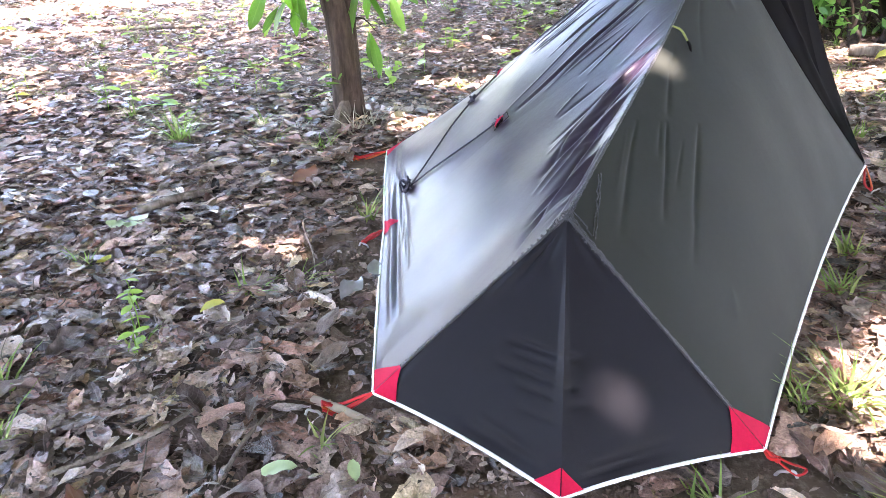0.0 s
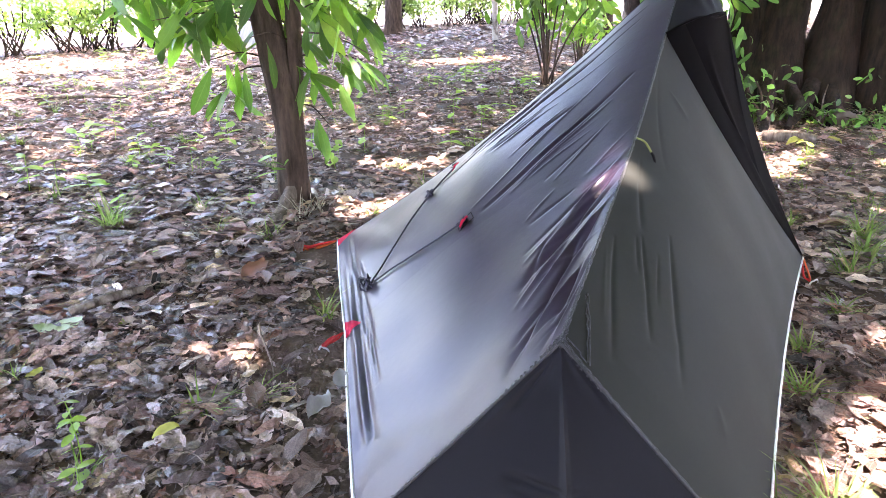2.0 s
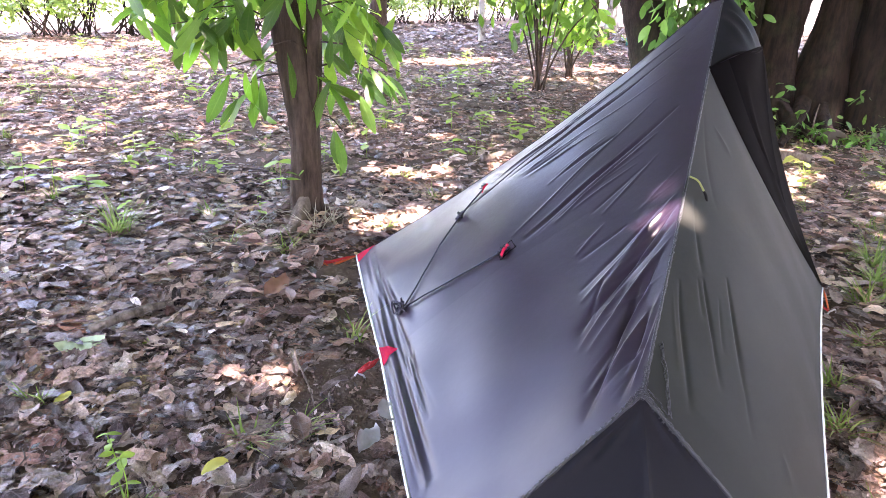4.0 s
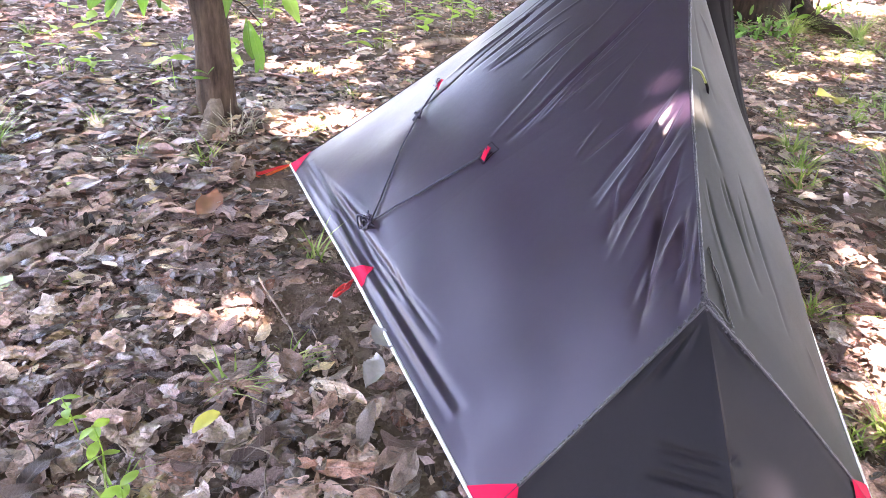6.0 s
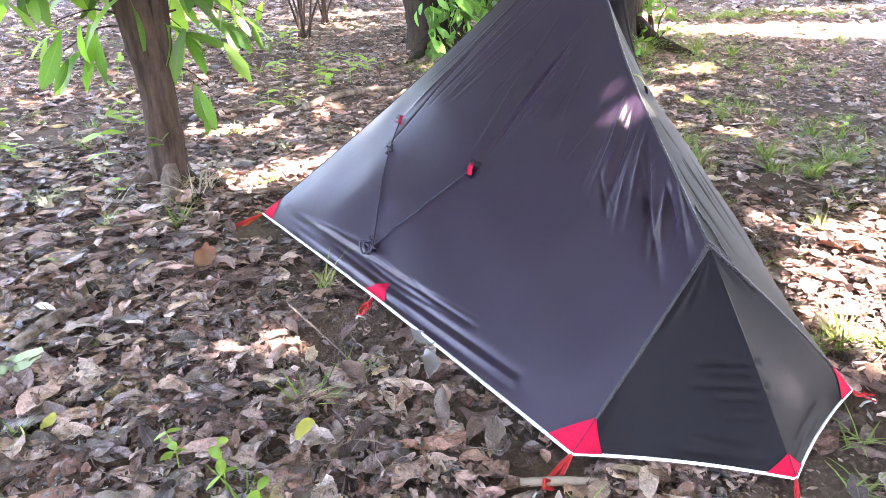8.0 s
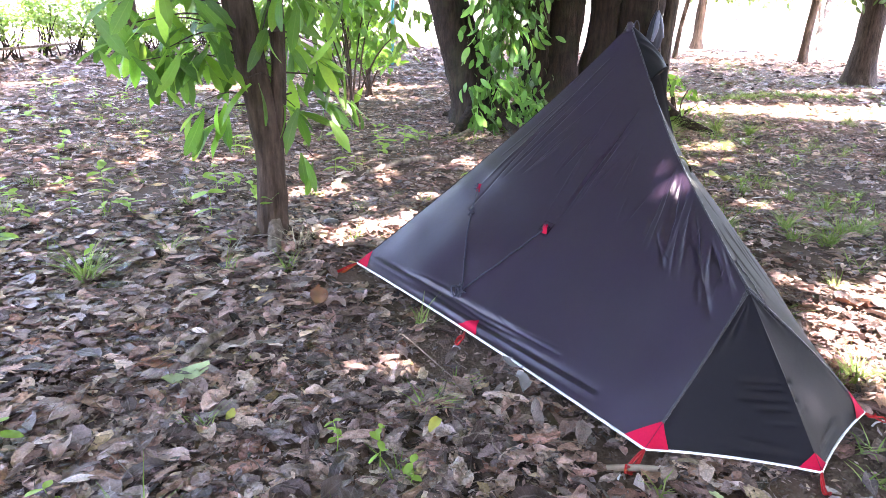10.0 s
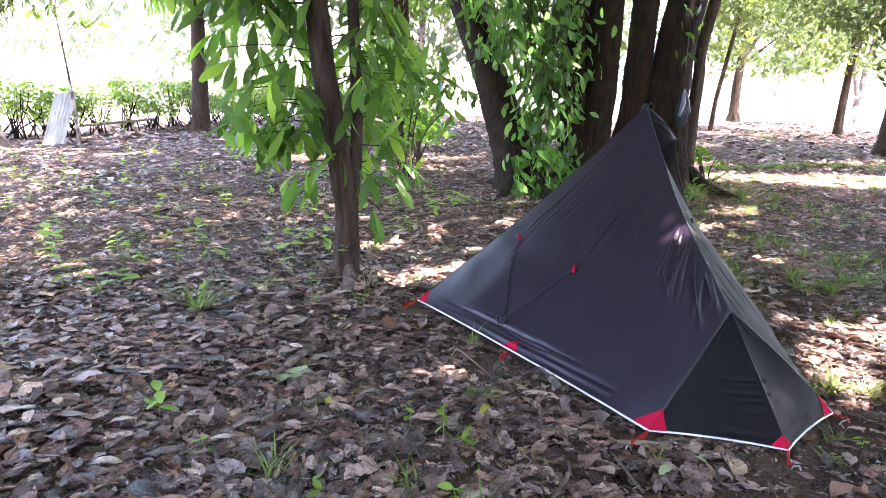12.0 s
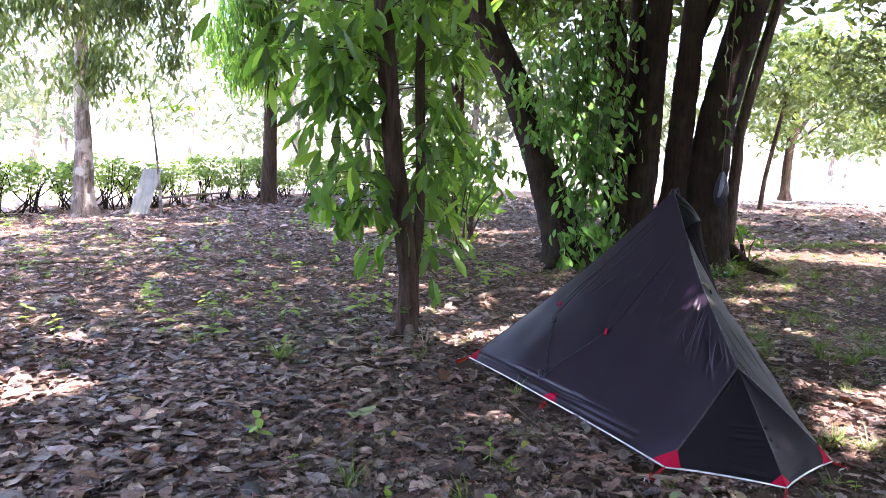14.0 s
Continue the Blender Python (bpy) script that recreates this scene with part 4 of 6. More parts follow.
# stitched reinforcement where ridge and corner seams meet
for a, b in (((0.405, 2.33, 0.6), (0.371, 2.158, 0.494)), ((0.41, 2.335, 0.602), (0.378, 2.155, 0.488)), ((0.33, 2.19, 0.545), (0.372, 2.158, 0.495))):
    a, b = np.array(a), np.array(b)
    cord("patch_stitch", [on_right(a + (b - a) * s) + RNG.normal(0, 0.0012, 3) for s in np.linspace(0, 1, 12)], 0.0016, M_SEAM, "grey stitching", 2)
v, f = tube([(*(ZIP + np.array((0.002, -0.01, 0.0))), 0.003), (*(ZIP + np.array((0.028, -0.022, -0.012))), 0.0036), (*(ZIP + np.array((0.05, -0.032, -0.045))), 0.0036)], 6, 7)
pull = put("toggle_strap", mesh_np("toggle_strap", v, f, M_YELLOW), tent, "yellow-green toggle strap")
v, f = tube([(*(ZIP + np.array((0.05, -0.032, -0.045))), 0.0036), (*(ZIP + np.array((0.058, -0.036, -0.06))), 0.0048), (*(ZIP + np.array((0.064, -0.038, -0.08))), 0.0036)], 5, 7)
put("toggle", mesh_np("toggle", v, f, M_MESH), pull, "black plastic toggle")


# ---- trees ----
def limb_mesh(name, lines, mat, sides=12, rough=0.05, steps=7):
    v, f = joined([tube(p, steps, sides, rough) for p in lines])
    return mesh_np(name, v, f, mat)


def crown(centers, count, leaf, spread, mat, shape="oval", droop=0.5, seed=1, name="crown", flat=0.55, slim=1.0, steps=4, cols=3):
    """Leaves in clumps round the given centers, hanging by droop."""
    rng = np.random.default_rng(seed)
    c = np.asarray(centers, float)[rng.integers(0, len(centers), count)]
    p = c + rng.normal(0, 1, (count, 3)) * np.array((spread, spread, spread * flat))
    a = unit(count, rng)
    a[:, 2] = a[:, 2] * 0.6 - droop
    nrm = unit(count, rng) + np.array((0, 0, 1.0))
    L = leaf * rng.uniform(0.65, 1.25, count)
    v, f, uv = leaf_field(p, a, nrm, L, L * slim * rng.uniform(0.32, 0.5, count), steps, (0.05, 0.12), 0.15, shape=shape, rng=rng, cols=cols)
    return mesh_np(name, v, f, mat, uv=uv)


# the young tree beside the tent
near_tree = thing("tree", "young broadleaf tree with brown bark and drooping glossy leaves", "tree", at=(-0.92, 4.9, 0))
TRUNK = [(-0.91, 4.92, -0.08, 0.15), (-0.91, 4.92, 0.03, 0.125), (-0.91, 4.91, 0.11, 0.11), (-0.905, 4.9, 0.24, 0.1), (-0.9, 4.9, 0.42, 0.095), (-0.905, 4.9, 0.7, 0.092), (-0.97, 4.9, 1.15, 0.092), (-1.06, 4.9, 1.75, 0.088),
         (-1.15, 4.9, 2.75, 0.08), (-1.25, 5.0, 4.2, 0.065), (-1.4, 5.1, 6.2, 0.04)]
put("trunk", limb_mesh("trunk", [TRUNK], M_BARK, 16, 0.035, 9), near_tree)
put("stem", limb_mesh("stem", [[(-0.88, 4.9, 0.55, 0.05), (-0.835, 4.89, 0.85, 0.048), (-0.815, 4.88, 1.5, 0.045), (-0.84, 4.88, 2.5, 0.04), (-0.8, 4.9, 4.0, 0.025)]], M_BARK, 10, 0.04), near_tree)
for k, pts in enumerate(([(-0.9, 4.86, 0.26, 0.03), (-0.915, 4.795, 0.16, 0.048), (-0.94, 4.71, 0.1, 0.046), (-0.965, 4.61, 0.07, 0.04), (-0.99, 4.5, 0.05, 0.03), (-1.03, 4.4, 0.02, 0.02)], [(-0.85, 4.9, 0.14, 0.045), (-0.74, 4.93, 0.03, 0.03), (-0.62, 4.98, -0.03, 0.02)],
                         [(-1.0, 4.92, 0.14, 0.045), (-1.13, 4.9, 0.03, 0.03), (-1.3, 4.93, -0.03, 0.02)])):
    put("root", limb_mesh("root", [pts], M_BARK if k else M_ROOT, 10, 0.08), near_tree, "" if k else "pale grey weathered root")


def leaf_kinds(name, mat, shape, wide, bends):
    """A few leaf meshes of length 1 along x, for sharing."""
    out = []
    for k, b in enumerate(bends):
        rng = np.random.default_rng(40 + k)
        v, f, uv = leaf_field(np.zeros((1, 3)), np.array([[1.0, 0, 0]]), np.array([[0, 0, 1.0]]), np.array([1.0]), np.array([wide]), 7, (0.03, 0.14), b, shape=shape, rng=rng)
        out.append(mesh_np(name, v, f, mat, uv=uv))
    return out


def set_leaf(meshes, parent, p, along, normal, size, rng, name="leaf"):
    a = Vector(along).normalized()
    s = Vector(normal).cross(a)
    s.normalize()
    u = a.cross(s)
    m = Matrix((a, s, u)).transposed().to_4x4()
    ob = new(name, meshes[int(rng.integers(0, len(meshes)))])
    ob.parent = parent
    ob.matrix_parent_inverse = Matrix.Translation(parent.location).inverted()
    ob.matrix_basis = Matrix.Translation(p) @ m @ Matrix.Diagonal((size, size * rng.uniform(0.85, 1.15), size, 1))
    return ob


TREE_LEAVES = leaf_kinds("leaf", M_TREE_LEAF, "tongue", 0.27, (0.1, 0.2, 0.32, 0.05))


def whorl(parent, twig, rng, count, size, meshes, along=0.5):
    """Leaves round the outer part of a twig, hanging."""
    for k in range(count):
        s = 1 - along * rng.uniform(0, 1) ** 1.3
        p = twig[0] + (twig[-1] - twig[0]) * s + np.array((0, 0, -0.12)) * s * s * np.linalg.norm(twig[-1] - twig[0])
        d = twig[-1] - twig[0]
        d = d / (np.linalg.norm(d) + 1e-6)
        a = 0.55 * d + unit(1, rng)[0] * 0.75 + np.array((0, 0, -0.75))
        if p[1] < 4.95 and -0.13 < p[0] + 0.9 + 0.11 * max(0.0, p[2] - 0.6) < 0.1 and rng.random() < 0.4:
            continue
        set_leaf(meshes, parent, p, a, unit(1, rng)[0] * 0.6 + np.array((0, -0.3, 0.9)), size * rng.uniform(0.7, 1.15), rng)


rng = np.random.default_rng(11)
# twigs of the young tree: (start, end, leaves)
TWIGS = []
for k in range(48):
    z = 0.95 + 2.1 * (k / 47) ** 0.9
    stem_x = -0.9 - 0.11 * (z - 0.6) if rng.random() < 0.55 else -0.82
    ang = rng.uniform(0, 2 * np.pi)
    reach = rng.uniform(0.25, 0.75) if z > 1.2 else rng.uniform(0.2, 0.45)
    a = np.array((stem_x, 4.9, z))
    TWIGS.append((a, a + np.array((math.cos(ang) * reach * 1.05, math.sin(ang) * reach * 0.85, rng.uniform(-0.12, 0.22))), 6))
TWIGS += [(np.array((-0.84, 4.88, 0.72)), np.array((-0.64, 4.8, 0.62)), 4), (np.array((-0.95, 4.9, 0.98)), np.array((-1.3, 4.75, 1.0)), 5), (np.array((-1.0, 4.9, 1.2)), np.array((-1.62, 4.8, 1.22)), 6),
          (np.array((-0.83, 4.88, 1.0)), np.array((-0.42, 4.85, 0.98)), 5), (np.array((-0.83, 4.88, 1.15)), np.array((-0.32, 4.75, 1.0)), 5)]
for k in range(8):
    a = np.array((-1.1, 4.9, rng.uniform(2.1, 2.9)))
    TWIGS.append((a, a + np.array((-rng.uniform(0.4, 1.15), rng.uniform(-0.3, 0.3), rng.uniform(-0.15, 0.2))), 8))
for k in range(14):
    a = np.array((-1.02, 4.9, rng.uniform(1.15, 2.6)))
    TWIGS.append((a, a + np.array((-rng.uniform(0.25, 0.8), rng.normal(-0.05, 0.2), rng.uniform(-0.12, 0.16))), 6))
for a, b, n in TWIGS:
    mid = (a + b) / 2 + np.array((0, 0, 0.05))
    v, f = tube([(*a, 0.006), (*mid, 0.0045), (*b, 0.0025)], 3, 6, 0.05)
    whorl(put("twig", mesh_np("twig", v, f, M_BARK), near_tree), (a, b), rng, n - 1, 0.27, TREE_LEAVES)
inner = [q for q in (a + (b - a) * s for a, b, n in TWIGS for s in (0.35, 0.6, 0.8, 1.0)) if q[1] > 5.0 or abs(q[0] + 0.9 + 0.11 * (q[2] - 0.6)) > 0.24]
put("leaves", crown(inner, 430, 0.26, 0.1, M_CROWN, "tongue", 0.95, 6, "leaves", 0.9, 0.65), near_tree, kind="stuff")
tops = [(-0.95 + rng.normal(0, 0.45), 5.0 + rng.normal(0, 0.5), 2.6 + 3.9 * rng.random() ** 1.1) for k in range(90)]
tops = [(x, y + (0.6 if abs(x + 0.95 + 0.08 * z) < 0.35 and y < 5.2 else 0.0), z) for x, y, z in tops]
put("crown", crown(tops, 1500, 0.25, 0.24, M_CROWN, "tongue", 0.7, 5, slim=0.7), near_tree, kind="stuff")
for k, (p, d) in enumerate((((-0.93, 4.8, 0.36), (-0.5, -0.4, 0.4)), ((-0.93, 4.8, 0.36), (0.3, -0.5, 0.5)), ((-0.92, 4.8, 0.34), (-0.6, -0.2, 0.1)))):
    set_leaf(TREE_LEAVES, near_tree, p, d, (0, -0.4, 1), 0.09, rng)

# the clump of dark trunks behind the tent
CLUMP = [
    ("leaning", [(2.95, 8.95, -0.1, 0.36), (2.84, 8.98, 0.39, 0.29), (2.38, 9.1, 1.75, 0.24), (1.94, 9.21, 2.93, 0.24), (1.4, 9.35, 4.07, 0.23), (0.7, 9.6, 6.6, 0.18), (0.2, 9.8, 9.0, 0.1)]),
    ("upright", [(3.66, 8.8, -0.1, 0.28), (3.65, 8.77, 0.59, 0.2), (3.57, 8.8, 2.2, 0.185), (3.47, 8.81, 3.83, 0.18), (3.3, 8.9, 6.5, 0.14), (3.2, 9.0, 9.0, 0.08)]),
    ("slender", [(3.93, 8.95, -0.1, 0.2), (3.9, 8.9, 0.78, 0.14), (3.92, 8.9, 2.23, 0.13), (3.94, 8.9, 4.14, 0.12), (4.0, 9.1, 7.0, 0.09)]),
    ("upright", [(3.9, 8.66, -0.1, 0.34), (3.96, 8.65, 0.78, 0.24), (4.07, 8.66, 2.41, 0.215), (4.15, 8.64, 4.15, 0.2), (4.3, 8.6, 7.0, 0.15), (4.4, 8.6, 9.2, 0.08)]),
    ("upright", [(4.46, 8.55, -0.1, 0.3), (4.55, 8.53, 1.18, 0.2), (4.67, 8.5, 3.3, 0.19), (4.71, 8.49, 4.16, 0.18), (4.9, 8.4, 7.0, 0.13), (5.0, 8.4, 9.0, 0.08)]),
    ("leaning", [(5.12, 8.4, -0.1, 0.4), (5.14, 8.37, 0.3, 0.31), (5.1, 8.38, 1.2, 0.29), (5.17, 8.38, 2.23, 0.3), (5.55, 8.27, 4.19, 0.28), (6.3, 8.1, 7.0, 0.2), (6.8, 8.0, 9.2, 0.1)]),
    ("slender", [(5.45, 8.33, -0.1, 0.13), (5.48, 8.29, 0.32, 0.1), (5.6, 8.26, 2.42, 0.085), (5.99, 8.16, 4.2, 0.08), (6.7, 8.0, 7.0, 0.05)]),
]
CLUMP_TREES = []
for kind, pts in CLUMP:
    more = [(*[a + (b - a) * s for a, b in zip(pts[1], pts[2])],) for s in (0.35, 0.7)] if pts[2][2] - pts[1][2] > 0.9 else []
    pts = [(x, y, z, r * (1 + 0.5 * math.exp(-max(z, 0.0) / 0.75))) for x, y, z, r in [*pts[:2], *more, *pts[2:]]]
    b = pts[0]
    t = thing("tree", {"leaning": "tall leaning tree with thick dark bark", "upright": "tall upright tree with dark brown bark", "slender": "slender dark tree stem in a clump"}[kind], "tree", "trees of the clump", at=(b[0], b[1], 0.0))
    put("trunk", limb_mesh("trunk", [pts], M_BARK_TAN if pts[0][0] > 5.3 else M_BARK_DARK, 18, 0.045, 9), t)
    for k in range(4 if b[3] > 0.25 else 2):
        a = rng.uniform(0, 2 * np.pi)
        d = np.array((math.cos(a), math.sin(a)))
        r0 = b[3] * 0.8
        L = rng.uniform(0.4, 0.9)
        put("root", limb_mesh("root", [[(b[0] + d[0] * r0 * 0.5, b[1] + d[1] * r0 * 0.5, 0.4, 0.1), (b[0] + d[0] * (r0 + L * 0.35), b[1] + d[1] * (r0 + L * 0.35), 0.16, 0.08),
                                           (b[0] + d[0] * (r0 + L), b[1] + d[1] * (r0 + L), float(ground_z(b[0] + d[0] * (r0 + L), b[1] + d[1] * (r0 + L))) - 0.02, 0.035)]], M_BARK_DARK, 10, 0.08, 5), t)
    CLUMP_TREES.append(t)
# a bough that leaves the leaning trunk
put("bough", limb_mesh("bough", [[(5.3, 8.33, 3.0, 0.1), (5.2, 8.2, 3.8, 0.08), (5.25, 8.1, 4.6, 0.06)], [(4.7, 8.5, 3.5, 0.09), (4.95, 8.45, 4.1, 0.07), (5.3, 8.4, 5.0, 0.06)]], M_BARK_DARK, 10, 0.06, 6), CLUMP_TREES[5])

# climbing vine over the clump's front
vine = thing("climbing_vine", "leafy green climbing vine hanging over dark trunks", "vine", at=(3.2, 8.6, 0))
VINE_LEAVES = leaf_kinds("leaf", M_VINE, "oval", 0.42, (0.2, 0.45, 0.08))
strands = []
rng = np.random.default_rng(21)
for k in range(23):
    x0 = float(np.clip(rng.normal(2.8, 0.38), 1.9, 3.5))
    zt = rng.uniform(2.2, 5.0)
    zb = rng.uniform(0.25, 2.0) if x0 > 2.5 else rng.uniform(1.9, 2.8)
    y0 = 8.55 + rng.normal(0, 0.14)
    x1 = x0 + rng.normal(0.0, 0.32)
    strands.append([(x1 - 0.1, y0, zt, 0.007), ((x0 + x1) / 2, y0 - 0.08, (zt * 0.6 + zb * 0.4), 0.007), (x0, y0 - 0.12, zb, 0.004)])
VINE_STEMS = []
for st in strands:
    v, f = tube(st, 5, 5, 0.05)
    VINE_STEMS.append(put("vine_stem", mesh_np("vine_stem", v, f, M_BARK), vine))
mids = np.array([[p[:3] for p in st] for st in strands]).reshape(-1, 3)
vp, far_leaves = [], []
for st in strands:
    p = smooth_path(st, 30)
    for q in p[::2]:
        for _ in range(2):
            vp.append(q[:3] + rng.normal(0, 0.15, 3) * np.array((1, 1.0, 0.8)))
vp = np.array(vp)
low = np.c_[rng.uniform(2.4, 3.5, 120), rng.normal(8.35, 0.15, 120), rng.uniform(0.1, 0.75, 120)]
low = np.vstack([low, np.c_[rng.normal(2.95, 0.3, 150), rng.normal(8.4, 0.12, 150), rng.uniform(0.6, 2.1, 150)]])
vp = np.vstack([vp, low])
order = np.argsort(vp[:, 2] + rng.normal(0, 0.6, len(vp)))
for q in vp[order[:290]]:
    set_leaf(VINE_LEAVES, VINE_STEMS[int(np.argmin(np.linalg.norm(mids - q, axis=1))) // 3], q, unit(1, rng)[0] * 0.6 + np.array((0, -0.3, -0.7)), unit(1, rng)[0] * 1.1 + np.array((0, -0.6, 0.6)), 0.1 + 0.17 * rng.random() ** 1.5, rng)
rest = vp[order[290:]]
a = unit(len(rest), rng) * 0.6 + np.array((0, -0.3, -0.7))
v, f, uv = leaf_field(rest, a, unit(len(rest), rng) * 1.1 + np.array((0, -0.6, 0.6)), rng.uniform(0.1, 0.24, len(rest)), rng.uniform(0.045, 0.1, len(rest)), 6, (0.03, 0.16), 0.25, rng=rng)
put("leaves", mesh_np("leaves", v, f, M_VINES, uv=uv), vine, kind="stuff")


def bush(name, label, category, base, height, spread, stems, count, leaf, mat, bark, shape="oval", droop=0.4, seed=1, flat=0.6, lift=0.35):
    """A many-stemmed bush or sapling with its leaves in clumps at the stems' ends."""
    rng = np.random.default_rng(seed)
    x, y = base
    z = float(ground_z(x, y))
    ob = thing(name, label, category, at=(x, y, z))
    lines, ends = [], []
    for k in range(stems):
        a, r = rng.uniform(0, 2 * np.pi), spread * rng.uniform(0.2, 1.0)
        top = np.array((x + math.cos(a) * r, y + math.sin(a) * r, z + height * rng.uniform(lift, 1.0)))
        mid = np.array((x + math.cos(a) * r * 0.4, y + math.sin(a) * r * 0.4, z + (top[2] - z) * 0.6))
        lines.append([(x + rng.normal(0, 0.04), y + rng.normal(0, 0.04), z - 0.05, 0.018), (*mid, 0.012), (*top, 0.005)])
        ends += [top, (top + mid) / 2, top + rng.normal(0, 0.12, 3)]
    put_each("stem", lines, bark, ob, 6, 0.05, 4)
    put("crown", crown(ends, count, leaf, spread * 0.22, mat, shape, droop, seed + 3, flat=flat), ob, kind="stuff")
    return ob


bush("sapling", "leafy green sapling beside the clump of trunks", "sapling", (1.75, 11.2), 2.4, 1.15, 12, 620, 0.23, M_CROWN, M_BARK, "tongue", 0.7, 31, lift=0.5)
bush("sapling", "low sapling with broad bright leaves", "sapling", (2.5, 12.6), 1.7, 0.9, 9, 420, 0.17, M_CROWN, M_BARK, "oval", 0.5, 33)
bush("shrub", "small dark-leaved shrub at the foot of a trunk", "shrub", (5.75, 8.1), 0.75, 0.35, 6, 90, 0.13, M_CROWN, M_BARK, "oval", 0.6, 35)

for x, y, h, k in ((3.55, 7.85, 0.6, 1), (4.1, 7.75, 0.17, 2), (4.5, 7.5, 0.13, 3), (4.8, 7.6, 0.12, 4), (3.2, 8.0, 0.3, 5)):
    bush("shrub", "low green seedling shrub at the foot of dark trunks", "shrub", (x, y), h, 0.26, 6, 60, 0.11, M_VINES, M_BARK, "oval", 0.3, 140 + k, 0.5)

# trees farther off
def tree(label, base, trunk, limbs, centers, count, leaf, spread, mat, bark, shape="oval", droop=0.5, seed=1, flat=0.55, group="", steps=4, cols=3, slim=1.0):
    ob = thing("tree", label, "tree", group, at=(*base, 0.0))
    put("trunk", limb_mesh("trunk", [trunk], bark, 14, 0.05, 7), ob)
    if limbs:
        put_each("limb", limbs, bark, ob, 8, 0.06, 5)
    if count:
        put("crown", crown(centers, count, leaf, spread, mat, shape, droop, seed, flat=flat, steps=steps, cols=cols, slim=slim), ob, kind="stuff")
    return ob


def cloud(c, r, n, seed, lo=-1.0):
    """n clump centers in an ellipsoid, denser outside."""
    rng = np.random.default_rng(seed)
    d = unit(n, rng)
    d[:, 2] = np.maximum(d[:, 2], lo)
    return np.array(c) + d * np.array(r) * (rng.uniform(0.35, 1, (n, 1)) ** 0.5)


def simple_limbs(base, z0, c, r, n, seed, thick=0.06):
    rng = np.random.default_rng(seed)
    out = []
    for k in range(n):
        e = np.array(c) + unit(1, rng)[0] * np.array(r) * 0.75
        s = np.array((base[0], base[1], z0 + rng.uniform(-0.3, 0.8)))
        out.append([(*s, thick), (*((s + e) / 2 + np.array((0, 0, 0.25))), thick * 0.7), (*e, thick * 0.25)])
    return out


tree("tree with a flared trunk and fine hanging foliage", (-5.9, 17.6), [(-5.85, 17.6, -0.1, 0.36), (-5.88, 17.6, 0.5, 0.27), (-5.86, 17.6, 1.6, 0.2), (-5.85, 17.6, 3.5, 0.14), (-5.76, 17.6, 5.2, 0.13), (-5.7, 17.6, 8.0, 0.08)],
     simple_limbs((-5.8, 17.6), 4.6, (-5.9, 17.5, 5.4), (2.6, 1.6, 1.0), 10, 51), cloud((-5.9, 17.5, 4.8), (2.9, 1.6, 1.7), 60, 52), 6000, 0.26, 0.26, M_VERGE, M_BARK_PALE, "blade", 1.4, 53, 1.2, slim=0.6, cols=2)
tree_g = tree("straight tree with drooping willowy foliage", (-1.2, 21.9), [(-1.2, 21.9, -0.1, 0.36), (-1.2, 21.9, 0.5, 0.27), (-1.15, 21.9, 2.5, 0.21), (-1.09, 21.9, 5.1, 0.17), (-1.0, 21.9, 8.5, 0.1)],
     simple_limbs((-1.1, 21.9), 4.6, (-1.8, 21.9, 5.2), (1.7, 1.4, 0.8), 8, 55), cloud((-1.9, 21.8, 5.2), (1.3, 1.0, 1.6), 40, 56), 3600, 0.3, 0.24, M_CROWN, M_BARK, "blade", 2.4, 57, 1.6, slim=0.6, cols=2)
tree_f = tree("thin forked tree behind the clump", (4.4, 18.4), [(4.4, 18.4, -0.1, 0.2), (4.35, 18.4, 1.0, 0.15), (4.2, 18.4, 2.6, 0.14), (4.15, 18.4, 4.9, 0.12), (4.3, 18.4, 8.0, 0.08)],
     [[(4.17, 18.4, 3.4, 0.09), (3.7, 18.3, 4.0, 0.07), (3.1, 18.3, 4.9, 0.05)]] + simple_limbs((4.2, 18.4), 4.8, (4.2, 18.4, 6.0), (2.2, 2.0, 1.2), 7, 61), cloud((4.0, 18.6, 5.6), (3.0, 2.0, 2.4), 60, 62), 3600, 0.24, 0.4, M_CROWN, M_BARK, "oval", 0.8, 63, 0.9)
stout = tree("stout tree with brown bark on a sunny verge", (14.8, 11.3), [(14.8, 11.3, -0.1, 0.45), (14.82, 11.3, 0.5, 0.3), (14.9, 11.3, 2.5, 0.26), (15.1, 11.4, 5.0, 0.22), (15.4, 11.5, 9.0, 0.1)],
     simple_limbs((15.0, 11.3), 4.2, (13.6, 11.4, 4.6), (2.4, 2.0, 1.2), 8, 65), cloud((13.6, 11.6, 4.4), (2.6, 2.2, 1.6), 60, 66), 2300, 0.2, 0.34, M_VERGE, M_BARK, "oval", 0.5, 67, steps=4, cols=2)
put("crown", crown(cloud((14.5, 10.8, 3.1), (0.9, 1.0, 1.6), 30, 166), 1000, 0.22, 0.3, M_CANOPY, "oval", 0.6, 167, steps=4, cols=2), stout, kind="stuff")
tree("tree with a mottled trunk and low bright crown", (22.1, 23.8), [(22.1, 23.8, -0.1, 0.34), (22.1, 23.8, 0.6, 0.22), (22.15, 23.8, 2.0, 0.2), (22.4, 23.8, 4.0, 0.17), (22.6, 23.8, 8.0, 0.1)],
     simple_limbs((22.2, 23.8), 2.6, (23.0, 23.2, 4.6), (4.0, 3.0, 1.8), 12, 71), cloud((23.0, 23.0, 4.9), (5.2, 3.4, 3.0), 90, 72), 3600, 0.42, 0.5, M_VERGE, M_BARK, "oval", 0.4, 73, steps=4, cols=2)
